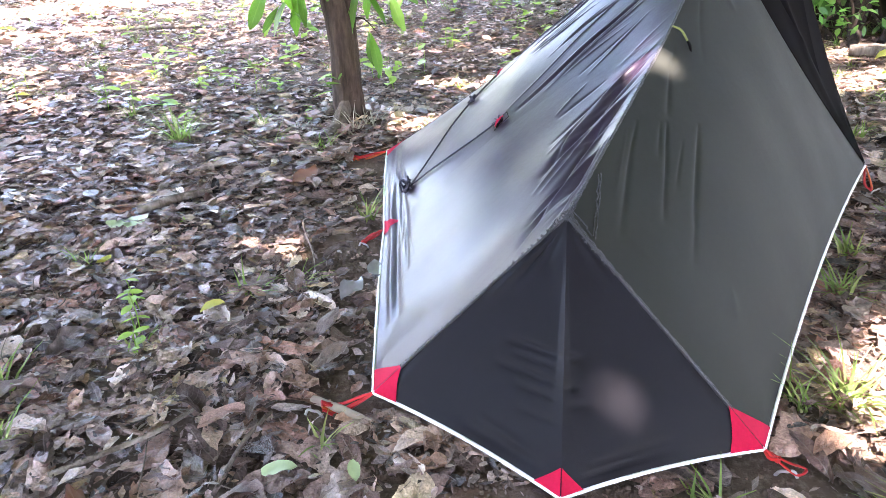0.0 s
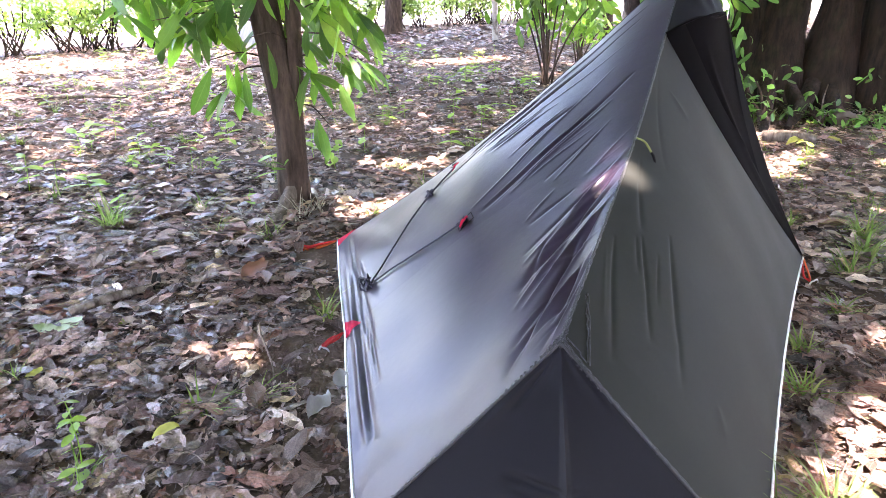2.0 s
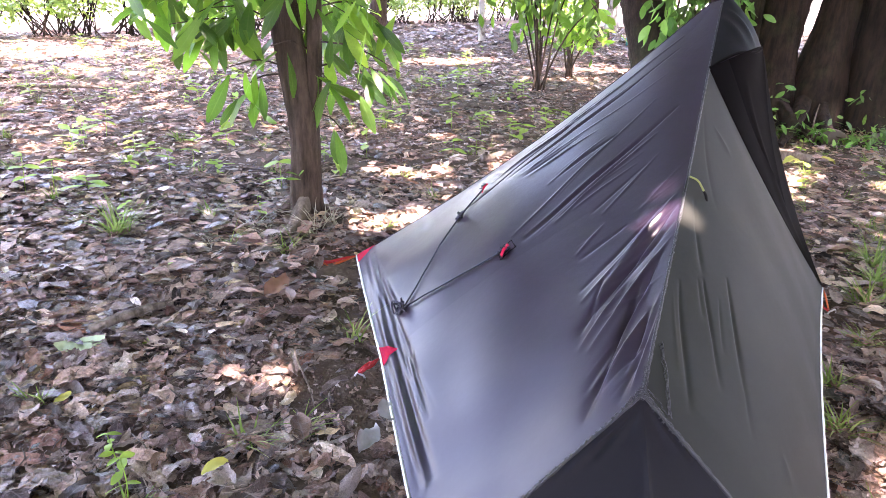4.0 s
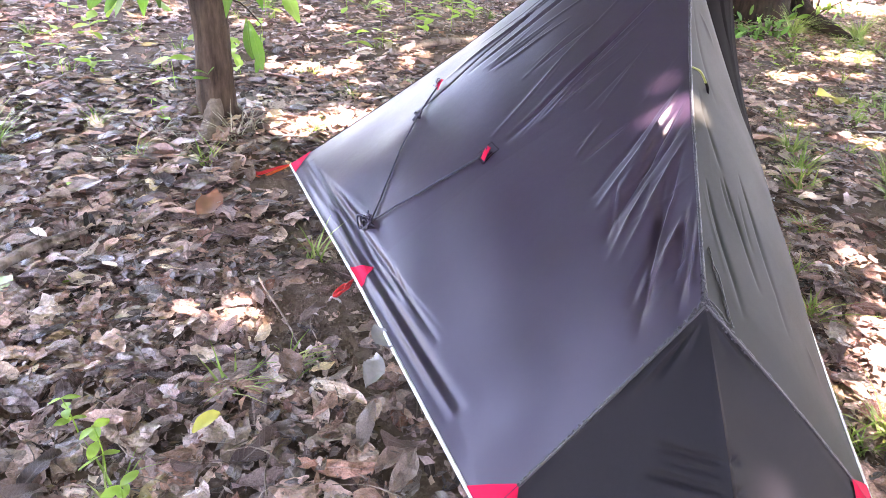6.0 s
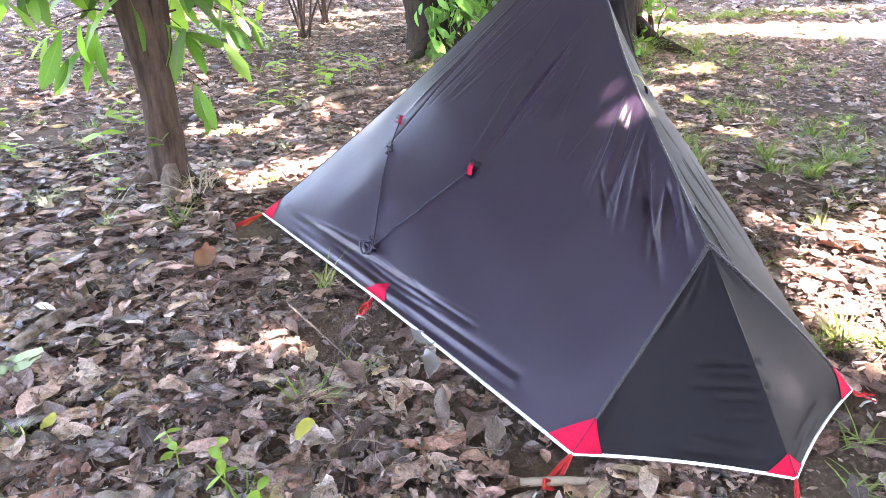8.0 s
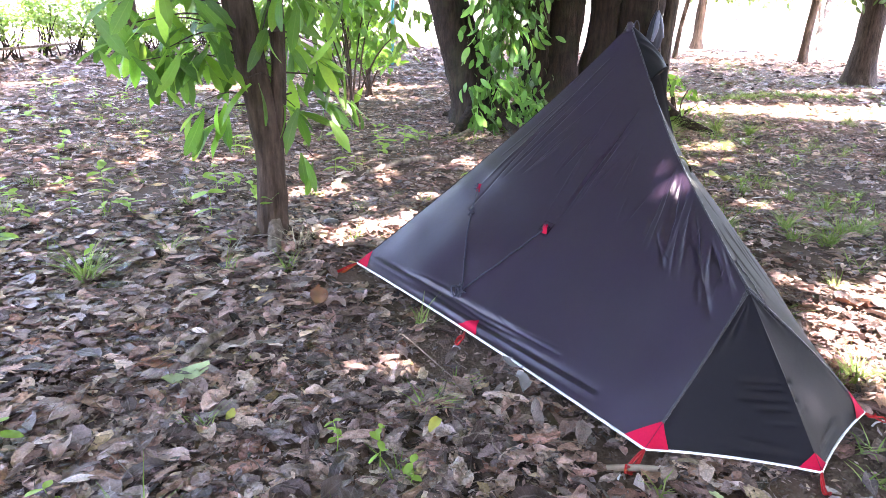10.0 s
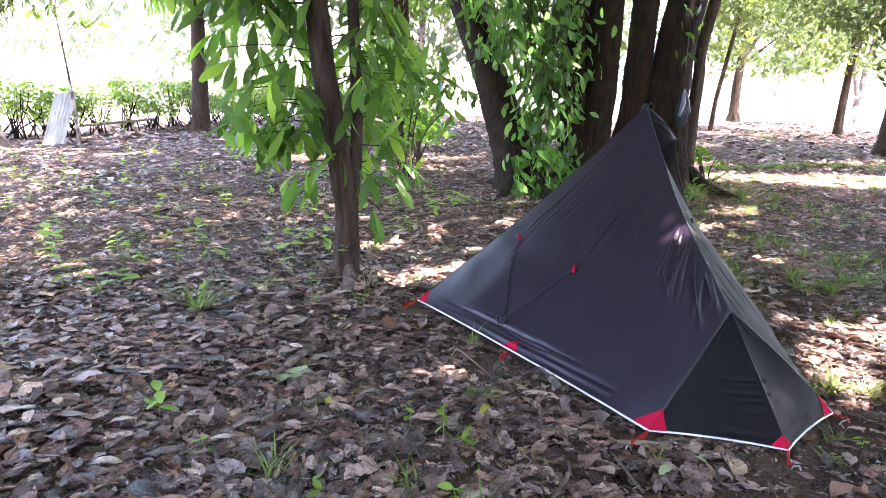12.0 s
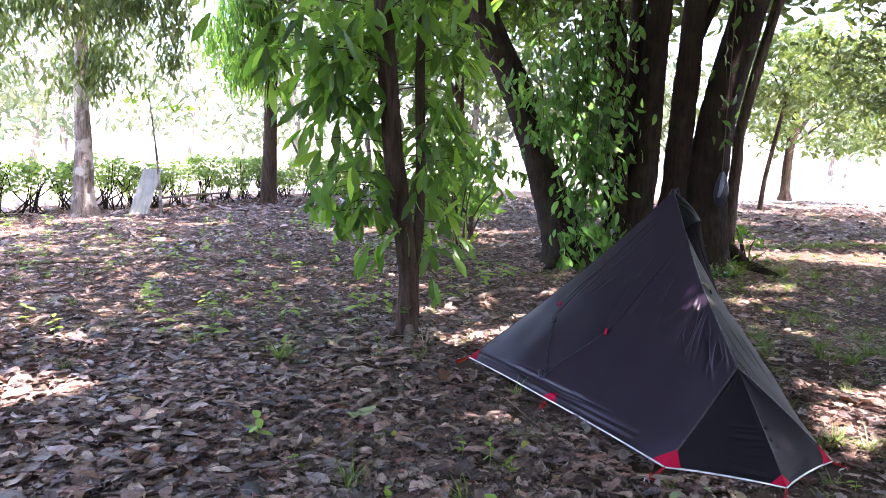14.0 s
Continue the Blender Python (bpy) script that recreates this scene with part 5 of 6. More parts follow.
tree("thin leaning sapling in front of bright open ground", (16.3, 19.1), [(16.3, 19.1, -0.1, 0.1), (16.45, 19.1, 1.2, 0.08), (16.9, 19.1, 3.2, 0.07), (17.4, 19.1, 5.4, 0.05)],
     simple_limbs((17.0, 19.1), 3.6, (17.4, 19.0, 5.0), (1.8, 1.5, 0.9), 6, 75, 0.03), cloud((17.2, 19.0, 5.2), (2.4, 1.8, 1.6), 60, 76), 3200, 0.24, 0.35, M_VERGE, M_BARK, "oval", 0.5, 77, steps=4, cols=2)
tree("slim tree with a rough pale trunk", (19.2, 16.2), [(19.2, 16.2, -0.1, 0.2), (19.2, 16.2, 0.6, 0.14), (19.35, 16.2, 2.4, 0.12), (19.5, 16.2, 5.0, 0.1)],
     simple_limbs((19.4, 16.2), 2.6, (19.6, 16.0, 4.4), (2.6, 2.2, 1.2), 9, 81, 0.04), cloud((19.6, 16.0, 4.3), (3.4, 2.4, 2.1), 80, 82), 3300, 0.22, 0.4, M_VERGE, M_BARK, "oval", 0.5, 83, steps=4, cols=2)
tree("slim pale sapling stem", (1.55, 18.8), [(1.6, 18.7, -0.1, 0.09), (1.55, 18.7, 1.0, 0.075), (1.45, 18.8, 2.6, 0.065), (1.5, 18.9, 5.0, 0.04)], [], cloud((1.5, 18.9, 5.0), (1.3, 1.2, 1.0), 30, 84), 900, 0.2, 0.3, M_CROWN, M_BARK_PALE, seed=85)
tree("pale forked tree on the sunny verge", (25.5, 20.3), [(25.5, 20.3, -0.1, 0.25), (25.5, 20.3, 0.8, 0.17), (25.9, 20.3, 3.0, 0.13), (26.3, 20.3, 5.5, 0.09)], [[(25.5, 20.3, 1.0, 0.12), (25.0, 20.3, 2.6, 0.1), (24.7, 20.3, 5.0, 0.07)]],
     cloud((25.5, 20.3, 5.6), (2.6, 2.2, 1.6), 60, 86), 2600, 0.26, 0.4, M_VERGE, M_BARK_PALE, seed=87)

# ---- hedge, sheet, stake, bag ----
def hedge_bush(x, y, h, seed):
    rng = np.random.default_rng(seed)
    ob = thing("hedge_bush", "bare-stemmed hedge bush with a clipped leafy top", "hedge", "bushes of the hedge", at=(x, y, 0))
    lines, ends = [], []
    for k in range(12):
        a = rng.uniform(0, 2 * np.pi)
        r = rng.uniform(0.1, 0.75)
        top = (x + math.cos(a) * r, y + math.sin(a) * r, h * rng.uniform(0.6, 0.95))
        lines.append([(x + rng.normal(0, 0.2), y + rng.normal(0, 0.12), -0.05, rng.uniform(0.01, 0.026)), (x + math.cos(a) * r * 0.5 + rng.normal(0, 0.05), y + math.sin(a) * r * 0.5, h * 0.4, 0.016), (*top, 0.006)])
    put_each("stem", lines, M_BARK_DARK, ob, 5, 0.05, 3)
    c = np.c_[x + rng.uniform(-0.85, 0.85, 40), y + rng.uniform(-0.5, 0.5, 40), h * (0.32 + 0.68 * rng.uniform(0, 1, 40) ** 0.6)]
    put("crown", crown(c, 760, 0.135, 0.13, M_HEDGE, "oval", 0.1, seed + 1, flat=0.7, cols=2), ob, kind="stuff")


hp = smooth_path([(*q, 0) for q in HEDGE], 40)[:, :2]
hd = np.r_[0, np.cumsum(np.linalg.norm(np.diff(hp, axis=0), axis=1))]
for k, s in enumerate(np.arange(1.0, hd[-1] - 6, 0.85)):
    if 3.3 < s - 6.2 < 3.9:
        continue
    s += 0.3 * math.sin(5.1 * k)
    hedge_bush(np.interp(s, hd, hp[:, 0]) + 0.5 + 0.16 * math.sin(7 * s), np.interp(s, hd, hp[:, 1]) + 0.4, 1.28 + 0.16 * math.sin(2.3 * s) + 0.12 * math.sin(9.7 * k), 200 + k)

sheet = thing("corrugated_sheet", "weathered corrugated sheet leaning against a stake", "sheet", at=(-4.72, 18.3, 0))
su, sv = np.meshgrid(np.linspace(0, 1, 45), np.linspace(0, 1, 12), indexing="ij")
base, across, rise = np.array((-4.98, 18.22, 0.0)), np.array((0.46, 0.0, 0.0)), np.array((0.36, 0.3, 1.2))
P = base + su[..., None] * across + sv[..., None] * rise + 0.005 * np.sin(su * 2 * np.pi * 6)[..., None] * np.array((0, -1, 0.2))
fr, bk = P, P + np.array((0, 0.006, 0))
a, b = P.shape[:2]
i, j = np.meshgrid(np.arange(a - 1), np.arange(b - 1), indexing="ij")
q = np.stack([i * b + j, (i + 1) * b + j, (i + 1) * b + j + 1, i * b + j + 1], -1).reshape(-1, 4)
put("sheet_face", mesh_np("sheet_face", np.vstack([fr.reshape(-1, 3), bk.reshape(-1, 3)]), np.vstack([q, q + a * b]), M_SHEET), sheet)
stake = thing("garden_stake", "thin leaning wooden stake with a few leaves", "stake", at=(-4.25, 18.3, 0))
put("stick", limb_mesh("stick", [[(-4.2, 18.28, -0.1, 0.06), (-4.2, 18.3, 0.5, 0.045), (-4.27, 18.3, 1.6, 0.03), (-4.42, 18.3, 3.2, 0.02)]], M_BARK_PALE, 8, 0.05), stake)
rng = np.random.default_rng(77)
c = np.array([(-4.9, 18.3, 3.0), (-4.5, 18.3, 3.1), (-4.0, 18.2, 2.8), (-3.6, 18.2, 2.85)])
put("leaves", crown(c, 46, 0.24, 0.14, M_FRESH, "oval", 0.3, 78), stake, kind="stuff")
v, f = tube([(-4.2, 18.5, 0.62, 0.03), (-3.3, 18.9, 0.7, 0.03), (-2.5, 19.5, 0.76, 0.025)], 4, 8, 0.06)
rail = thing("fallen_branch", "grey branch caught low in the hedge", "branch", at=(-3.3, 18.9, 0.6))
put("wood", mesh_np("wood", v, f, M_TWIG), rail)

bag = thing("plastic_bag", "dark plastic bag hanging from a string on a trunk", "bag", at=(5.0, 8.02, 1.1))
sides, rows = 22, 16
ring = []
rng = np.random.default_rng(5)
for r in range(rows):
    s = r / (rows - 1)
    rad = 0.005 + 0.115 * math.sin(math.pi * min(1, (1 - s) * 0.62 + 0.02)) ** 0.8 if s > 0.45 else 0.115 * math.sin(math.pi * (0.06 + s * 0.96)) ** 0.55
    for k in range(sides):
        an = 2 * math.pi * k / sides
        rr = rad * (1 + 0.12 * math.sin(5 * an + 2 * s) + 0.07 * math.sin(9 * an))
        ring.append((5.0 + rr * math.cos(an) * 1.05, 8.02 + rr * math.sin(an) * 0.8, 0.9 + 0.55 * s))
V = np.array(ring)
i, j = np.meshgrid(np.arange(rows - 1), np.arange(sides), indexing="ij")
q = np.stack([i * sides + j, i * sides + (j + 1) % sides, (i + 1) * sides + (j + 1) % sides, (i + 1) * sides + j], -1).reshape(-1, 4)
put("bag_body", mesh_np("bag_body", V, q, M_BAG), bag)
v, f = joined([tube([(5.0 - 0.1, 7.95, 1.05, 0.02), (4.94, 7.95, 1.25, 0.035), (5.0, 8.0, 1.45, 0.012)], 6, 8, 0.12), tube([(5.07, 7.93, 1.1, 0.012), (5.03, 7.95, 1.3, 0.02), (5.0, 8.0, 1.45, 0.01)], 6, 8, 0.12)])
put("bag_fold", mesh_np("bag_fold", v, f, M_BAG_PALE), bag, "pale bluish bag fold")
v, f = tube([(5.0, 8.02, 1.43, 0.006), (5.0, 8.02, 2.4, 0.006), (5.05, 8.05, 4.4, 0.006)], 3, 6)
put("string", mesh_np("string", v, f, M_TWIG), bag)
bag.location = (5.08, 8.02, 1.32)
hang = thing("climbing_vine", "thin vine strand with sparse leaves beside a trunk", "vine", at=(5.0, 8.0, 2.0))
put("stem", limb_mesh("stem", [[(4.9, 7.95, 4.6, 0.005), (4.93, 7.93, 3.2, 0.005), (5.05, 7.93, 2.0, 0.003)]], M_BARK, 5, 0.05), hang)
for k in range(34):
    z = rng.uniform(2.0, 4.4)
    set_leaf(VINE_LEAVES, hang, (4.95 + rng.normal(0, 0.16), 7.9 + rng.normal(0, 0.08), z), unit(1, rng)[0] * 0.6 + np.array((0, -0.2, -0.7)), unit(1, rng)[0] * 0.5 + np.array((0, -0.8, 0.5)), rng.uniform(0.1, 0.2), rng)
post = thing("post", "thin teal painted metal post", "post", at=(5.6, 19.2, 0))
v, f = tube([(5.6, 19.2, -0.1, 0.05), (5.6, 19.2, 1.0, 0.05), (5.6, 19.2, 2.3, 0.05)], 3, 10)
put("shaft", mesh_np("shaft", v, f, M_TEAL), post)
for x, y, sx in ((4.36, 8.02, 0.13), (5.0, 7.75, 0.16)):
    sc = thing("litter_scrap", "crumpled white scrap of paper", "litter", at=(x, y, float(ground_z(x, y))))
    g = np.array([[(x + sx * (i / 6 - 0.5), y + sx * 0.6 * (j / 6 - 0.5), float(ground_z(x, y)) + 0.03 + 0.04 * math.sin(2.1 * i + j) * math.cos(1.7 * j)) for j in range(7)] for i in range(7)])
    put("paper", grid_mesh("paper", g, M_PAPER), sc)


# ---- shade canopy: inferred crowns overhead, thickened and holed to shape the light ----
SHADE_TREES = [("clump", (3.9, 8.7)), ("near", (-1.3, 5.0)), ("a", (-7.8, 7.5)), ("b", (-6.5, -3.0)), ("c", (3.0, -4.5)), ("d", (9.5, 1.5)), ("e", (-11.5, 13.5)), ("f", (4.2, 18.4)), ("g", (-1.1, 21.9)), ("h", (13.5, 7.0))]
rng = np.random.default_rng(101)
N = 90000
p = np.c_[rng.uniform(-15, 22, N), rng.uniform(-9, 23.5, N), rng.uniform(6.2, 9.6, N)]
p2 = np.c_[rng.uniform(-3.3, 2.2, 8500), rng.uniform(0.6, 4.6, 8500), rng.uniform(6.2, 9.6, 8500)]     # unseen extra leaves, added to shade the tent
p2[:, :2] += np.array(SUN)[:2] / SUN.z * p2[:, 2:3]
s = rng.uniform(4, 30, 6000)      # unseen leaves added over the hedge to darken the tent's reflection
p3 = np.c_[np.interp(s, hd, hp[:, 0]) + rng.normal(1.2, 1.6, 6000), np.interp(s, hd, hp[:, 1]) - rng.uniform(-1.2, 4.0, 6000), rng.uniform(6.0, 11.0, 6000)]
p = np.vstack([p, p2, p3])
N = len(p)
g = p[:, :2] - np.array(SUN)[:2] / SUN.z * p[:, 2:3]
# sun flecks on the ground: centre, half sizes, turn
FLECKS = [(1.55, 2.5, 0.68, 0.23, 0.75), (2.3, 2.6, 0.36, 0.16, 0.8), (1.2, 2.1, 0.22, 0.1, 0.8), (-0.2, 4.88, 0.46, 0.22, 0.15), (-0.28, 6.3, 0.28, 0.1, 0.1), (1.65, 6.8, 0.2, 0.08, 0.1),
          (-3.75, 4.35, 0.45, 0.26, 0.25), (2.6, 5.85, 0.35, 0.13, 0.3), (3.25, 7.25, 0.5, 0.2, 0.2), (3.1, 6.3, 0.22, 0.08, 0.0), (4.9, 6.65, 0.4, 0.12, 0.0), (4.15, 6.1, 0.3, 0.1, 0.2), (3.16, 4.4, 0.14, 0.05, 0.2),
          (2.2, 12.5, 0.8, 0.18, 0.1), (3.2, 13.8, 1.2, 0.35, 0.1), (8.9, 8.6, 4.2, 0.75, -0.5), (8.3, 11.2, 0.7, 0.3, 0.1), (12.5, 10.2, 1.6, 0.3, -0.2), (17.5, 17.6, 3.5, 1.0, -0.4), (11.0, 15.0, 1.6, 0.4, -0.4), (-7.3, 9.9, 1.4, 0.5, 0.4), (-8.2, 13.5, 2.4, 1.2, 0.6),
          (-5.6, 16.6, 1.0, 0.4, 0.5), (0.6, 14.8, 1.2, 0.4, 0.3), (-3.0, 16.0, 0.8, 0.3, 0.4), (6.8, 4.2, 0.5, 0.3, 0.4)]
FLECKS += [(rng.uniform(1, 9), rng.uniform(5.6, 15), rng.uniform(0.08, 0.2), rng.uniform(0.06, 0.12), rng.uniform(0, 3)) for _ in range(12)]
FLECKS = [r for r in FLECKS if math.hypot(r[0] + 2.3, r[1] - 3.1) > 0.8 and not (r[2] < 0.21 and -1.0 < r[0] < 1.6 and 1.4 < r[1] < 4.6)]
FLECKS += [(1.72, 3.2, 0.1, 0.05, 0.5), (-0.8, 3.09, 0.165, 0.115, 0.0)]
# light spots on the tent's cloth, as places on the ground along the sun's line
for (tx, ty, tz), r in (((0.54, 2.91, 0.745), 0.14), ((0.747, 2.765, 0.668), 0.02), ((1.217, 3.31, 0.595), 0.05), ((0.977, 3.352, 0.935), 0.055), ((0.358, 1.954, 0.252), 0.05), ((0.449, 1.855, 0.098), 0.045)):
    FLECKS.append((tx - SUN.x / SUN.z * tz, ty - SUN.y / SUN.z * tz, r, r * 0.7, 0.5))
keep = np.ones(N, bool)
wob = 0.12 * np.sin(9 * g[:, 0] + 3 * g[:, 1]) + 0.1 * np.sin(13 * g[:, 1] - 5 * g[:, 0])
for fx, fy, ra, rb, turn in FLECKS:
    dx, dy = g[:, 0] - fx, g[:, 1] - fy
    a, b = dx * math.cos(turn) + dy * math.sin(turn), -dx * math.sin(turn) + dy * math.cos(turn)
    keep &= (a / (ra + 0.15)) ** 2 + (b / (rb + 0.15)) ** 2 > 1 + wob
# the shade ends at the hedge's road and at the open verge
hx = np.interp(g[:, 0], hp[:, 0], hp[:, 1])
keep &= (g[:, 1] < hx - 0.5 + wob * 8 + np.where(np.arange(N) >= N - 6000, 2.2, 0.0)) & (0.8 * g[:, 0] + 0.6 * g[:, 1] < 22.5 + wob * 16)
# crowns thinned roadward for more skylight, kept dense where the tent mirrors them
keep &= (rng.uniform(0, 1, N) < np.where((p[:, 1] > 3.0) & (p[:, 0] < -2.0), 0.35, np.where((p[:, 1] > 7.5) & (p[:, 0] < 3), 1.0, np.where((p[:, 1] > 3.2) & (p[:, 0] < 2), 0.6, 0.88))))
p = p[keep]
owner = np.argmin(np.stack([np.hypot(p[:, 0] - x, p[:, 1] - y) for _, (x, y) in SHADE_TREES]), 0)
for k, (tag, (x, y)) in enumerate(SHADE_TREES):
    q = p[owner == k]
    if tag == "clump":
        t = CLUMP_TREES[3]
    elif tag == "near":
        t = near_tree
    elif tag in "fg":
        t = {"f": tree_f, "g": tree_g}[tag]
    else:
        t = thing("tree", "tall shade tree whose leafy crown roofs the grove", "tree", at=(x, y, 0))
        put("trunk", limb_mesh("trunk", [[(x, y, -0.1, 0.4), (x + 0.05, y, 0.6, 0.26), (x - 0.1, y + 0.1, 3.5, 0.22), (x, y, 8.0, 0.12)]], M_BARK, 12, 0.05), t)
        put_each("limb", [[(x, y, 5.0, 0.1), (*((np.array((x, y, 6.0)) + q[m]) / 2), 0.07), (*q[m], 0.02)] for m in range(0, len(q), max(1, len(q) // 9))], M_BARK, t, 7, 0.05, 4)
    a = unit(len(q), rng)
    a[:, 2] *= 0.4
    L = rng.uniform(0.4, 0.62, len(q))
    a /= np.linalg.norm(a, axis=1)[:, None]
    v, f, uv = leaf_field(q - a * L[:, None] / 2, a, unit(len(q), rng) * 0.7 + np.array((0, 0, 1)), L, L * 0.5, 3, (0.05, 0.1), 0.1, rng=rng, cols=2)
    put("canopy", mesh_np("canopy", v, f, M_CANOPY, uv=uv), t, kind="stuff")

# far trees past the road and the open ground
for k, (x, y, h) in enumerate([(-20, 30, 9), (-12, 38, 10), (-5, 46, 11), (3, 50, 10), (12, 52, 12), (22, 50, 11), (32, 44, 10), (42, 38, 12), (50, 28, 11), (54, 14, 10), (-26, 18, 9), (-24, 6, 9), (30, -10, 11), (8, -24, 11), (-14, -20, 10), (36, 34, 8), (6.5, 24, 8), (9.5, 29, 9), (0.5, 33, 9), (13.5, 26, 7), (17.5, 31, 8), (-9, 30, 8)]):
    tree("sunlit broadleaf tree past the open ground", (x, y), [(x, y, -0.1, 0.26), (x, y, 1.0, 0.17), (x + 0.3, y, 4.0, 0.13), (x, y, h, 0.06)], simple_limbs((x, y), h * 0.45, (x, y, h * 0.7), (3.0, 3.0, 1.5), 7, 300 + k),
         cloud((x, y, h * 0.62), (4.4, 4.0, h * 0.42), 60, 330 + k), 1150, 0.5, 0.6, M_FAR, M_BARK_PALE, seed=360 + k, group="far trees", steps=3, cols=2)

# unseen trees, added to cut the light that reaches the tent's front
for k, (x, y, h) in enumerate([(-9, -9, 7), (-4, -11, 7.5), (1.5, -10.5, 7), (6.5, -9, 7.5), (11.5, -5, 7), (-11.5, -2.5, 7), (14, 0.5, 7)]):
    tree("unseen dense leafy tree added to block light from behind", (x, y), [(x, y, -0.1, 0.35), (x, y, 1.0, 0.24), (x + 0.2, y, 4.0, 0.18), (x, y, h, 0.08)], simple_limbs((x, y), 2.0, (x, y, 3.8), (2.4, 2.0, 2.0), 8, 400 + k),
         cloud((x, y, 3.9), (3.2, 2.4, 3.3), 90, 420 + k), 2600, 0.42, 0.5, M_CANOPY, M_BARK, seed=440 + k, group="trees behind the path", steps=3, cols=2)

# stand the far things on the rising ground
for ob in list(scene.objects):
    if ob.parent is None and ob.type == "EMPTY" and abs(ob.location.z) < 1e-6:
        ob.location.z = float(slope_z(ob.location.x, ob.location.y))

# ---- leaf litter ----
TENT_XY = np.array([CORN_L[:2], NEAR[:2], CORN_R[:2], BACK_R[:2], DOOR[:2], FAR_L[:2]])


def inside(x, y, grow=0.0):
    """Whether places lie under the tent."""
    c = TENT_XY.mean(0)
    T = c + (TENT_XY - c) * (1 + grow)
    ok = np.ones(len(x), bool)
    for k in range(len(T)):
        a, b = T[k], T[(k + 1) % len(T)]
        ok &= (b[0] - a[0]) * (y - a[1]) - (b[1] - a[1]) * (x - a[0]) > 0
    return ok


def bare(x, y):
    """0 to 1: how much bare soil shows."""
    b = 1.15 * np.exp(-((x - 0.1) / 0.5) ** 2 - ((y - 1.62) / 0.26) ** 2) + 0.8 * np.exp(-((x - 0.75) / 0.4) ** 2 - ((y - 1.72) / 0.16) ** 2)
    b = b + 1.0 * np.exp(-((x + 0.58) / 0.2) ** 2 - ((y - 2.98) / 0.24) ** 2)
    b = b + 0.7 * np.exp(-((x + 0.3 + 0.155 * (y - 2.1)) / 0.08) ** 2) * (y > 2.1) * (y < 4.1)      # along the tent's edge
    b = b + 0.75 * np.exp(-((x - 2.4) / 0.5) ** 2 - ((y - 3.4) / 0.35) ** 2) + 0.35 * (np.sin(1.7 * x + 0.6) * np.sin(1.3 * y + 2) > 0.55) + 0.4 * (x > 1.9) * (y < 8)
    b = b + 1.2 * np.exp(-(((x - 8.9) * 0.48 + (y - 8.6) * 0.88) / 0.6) ** 2) * (x > 5.6)      # the dusty strip on the open side
    for px, py in ((-0.3, 2.05), (-0.63, 4.16), (-0.42, 3.09), (0.79, 1.9), (1.77, 3.68)):
        b = b + 0.9 * np.exp(-((x - px) ** 2 + (y - py) ** 2) / 0.03)
    return np.clip(b, 0, 1)


def off_cords(x, y):
    """Whether places keep clear of the guy cords."""
    ok = np.ones(len(x), bool)
    for (ax, ay), (bx, by) in (((-0.215, 2.087), (-0.36, 2.02)), ((-0.63, 4.13), (-0.74, 4.15)), ((-0.39, 3.09), (-0.48, 3.05)), ((0.724, 1.948), (0.85, 1.88))):
        s = np.clip(((x - ax) * (bx - ax) + (y - ay) * (by - ay)) / ((bx - ax) ** 2 + (by - ay) ** 2), 0, 1)
        ok &= np.hypot(x - ax - s * (bx - ax), y - ay - s * (by - ay)) > 0.055
    return ok


def scatter(n, x0, x1, y0, y1, seed):
    rng = np.random.default_rng(seed)
    x, y = rng.uniform(x0, x1, n), rng.uniform(y0, y1, n)
    ok = ~inside(x, y, -0.04) & off_cords(x, y) & (rng.uniform(0, 1, n) > bare(x, y) * 0.87)
    return x[ok], y[ok], rng


def litter(n, box, seed, size, stations, cols, tilt, high):
    x, y, rng = scatter(n, *box, seed)
    if seed % 50 == 1:      # the finer zone below covers this part
        far = (np.abs(x) > 1.7) | (y > 3.3)
        x, y = x[far], y[far]
    m = len(x)
    edge = inside(x, y, 0.06)
    z = ground_z(x, y) + 0.004 + high * rng.uniform(0, 1, m) ** 1.6 * np.where(edge, 0.3, 1)
    ang = rng.uniform(0, 2 * np.pi, m)
    t = tilt * np.where(edge, 0.3, 1)
    a = np.c_[np.cos(ang), np.sin(ang), rng.normal(0, 0.6, m) * t]
    nr = np.c_[rng.normal(0, 1, m) * t, rng.normal(0, 1, m) * t, np.ones(m)]
    L = size * np.minimum(np.exp(rng.normal(0.0, 0.56, m)), 2.4)
    W = L * rng.uniform(0.26, 0.62, m)
    base = np.c_[x, y, z] - a * L[:, None] * 0.5
    base[:, 2] = np.maximum(base[:, 2], ground_z(base[:, 0], base[:, 1]) + 0.003)
    return leaf_field(base, a, nr, L, W, stations, (0.08, 0.18), 0.0, 0.14 if cols > 2 else 0.0, shape="dry", rng=rng, cols=cols)


# (how many, box, seed, size, stations, columns, tilt, height of the heap)
LITTER = [(6000, (-1.7, 1.7, 1.0, 3.3), 19, 0.076, 10, 5, 0.1, 0.034), (16000, (-2.6, 2.6, 1.0, 4.8), 1, 0.076, 5, 4, 0.14, 0.045), (8000, (-3.6, 3.2, 4.8, 6.0), 10, 0.076, 5, 3, 0.2, 0.05), (4300, (-3.6, -2.6, 0.9, 4.8), 11, 0.076, 5, 3, 0.18, 0.05), (2500, (2.6, 3.2, 1.0, 4.8), 12, 0.064, 5, 3, 0.18, 0.034),
          (25000, (-6.5, 7.5, 6.0, 11.0), 2, 0.07, 3, 3, 0.22, 0.045), (8800, (-6.5, -3.6, 1.0, 6.0), 3, 0.08, 5, 3, 0.22, 0.05)]
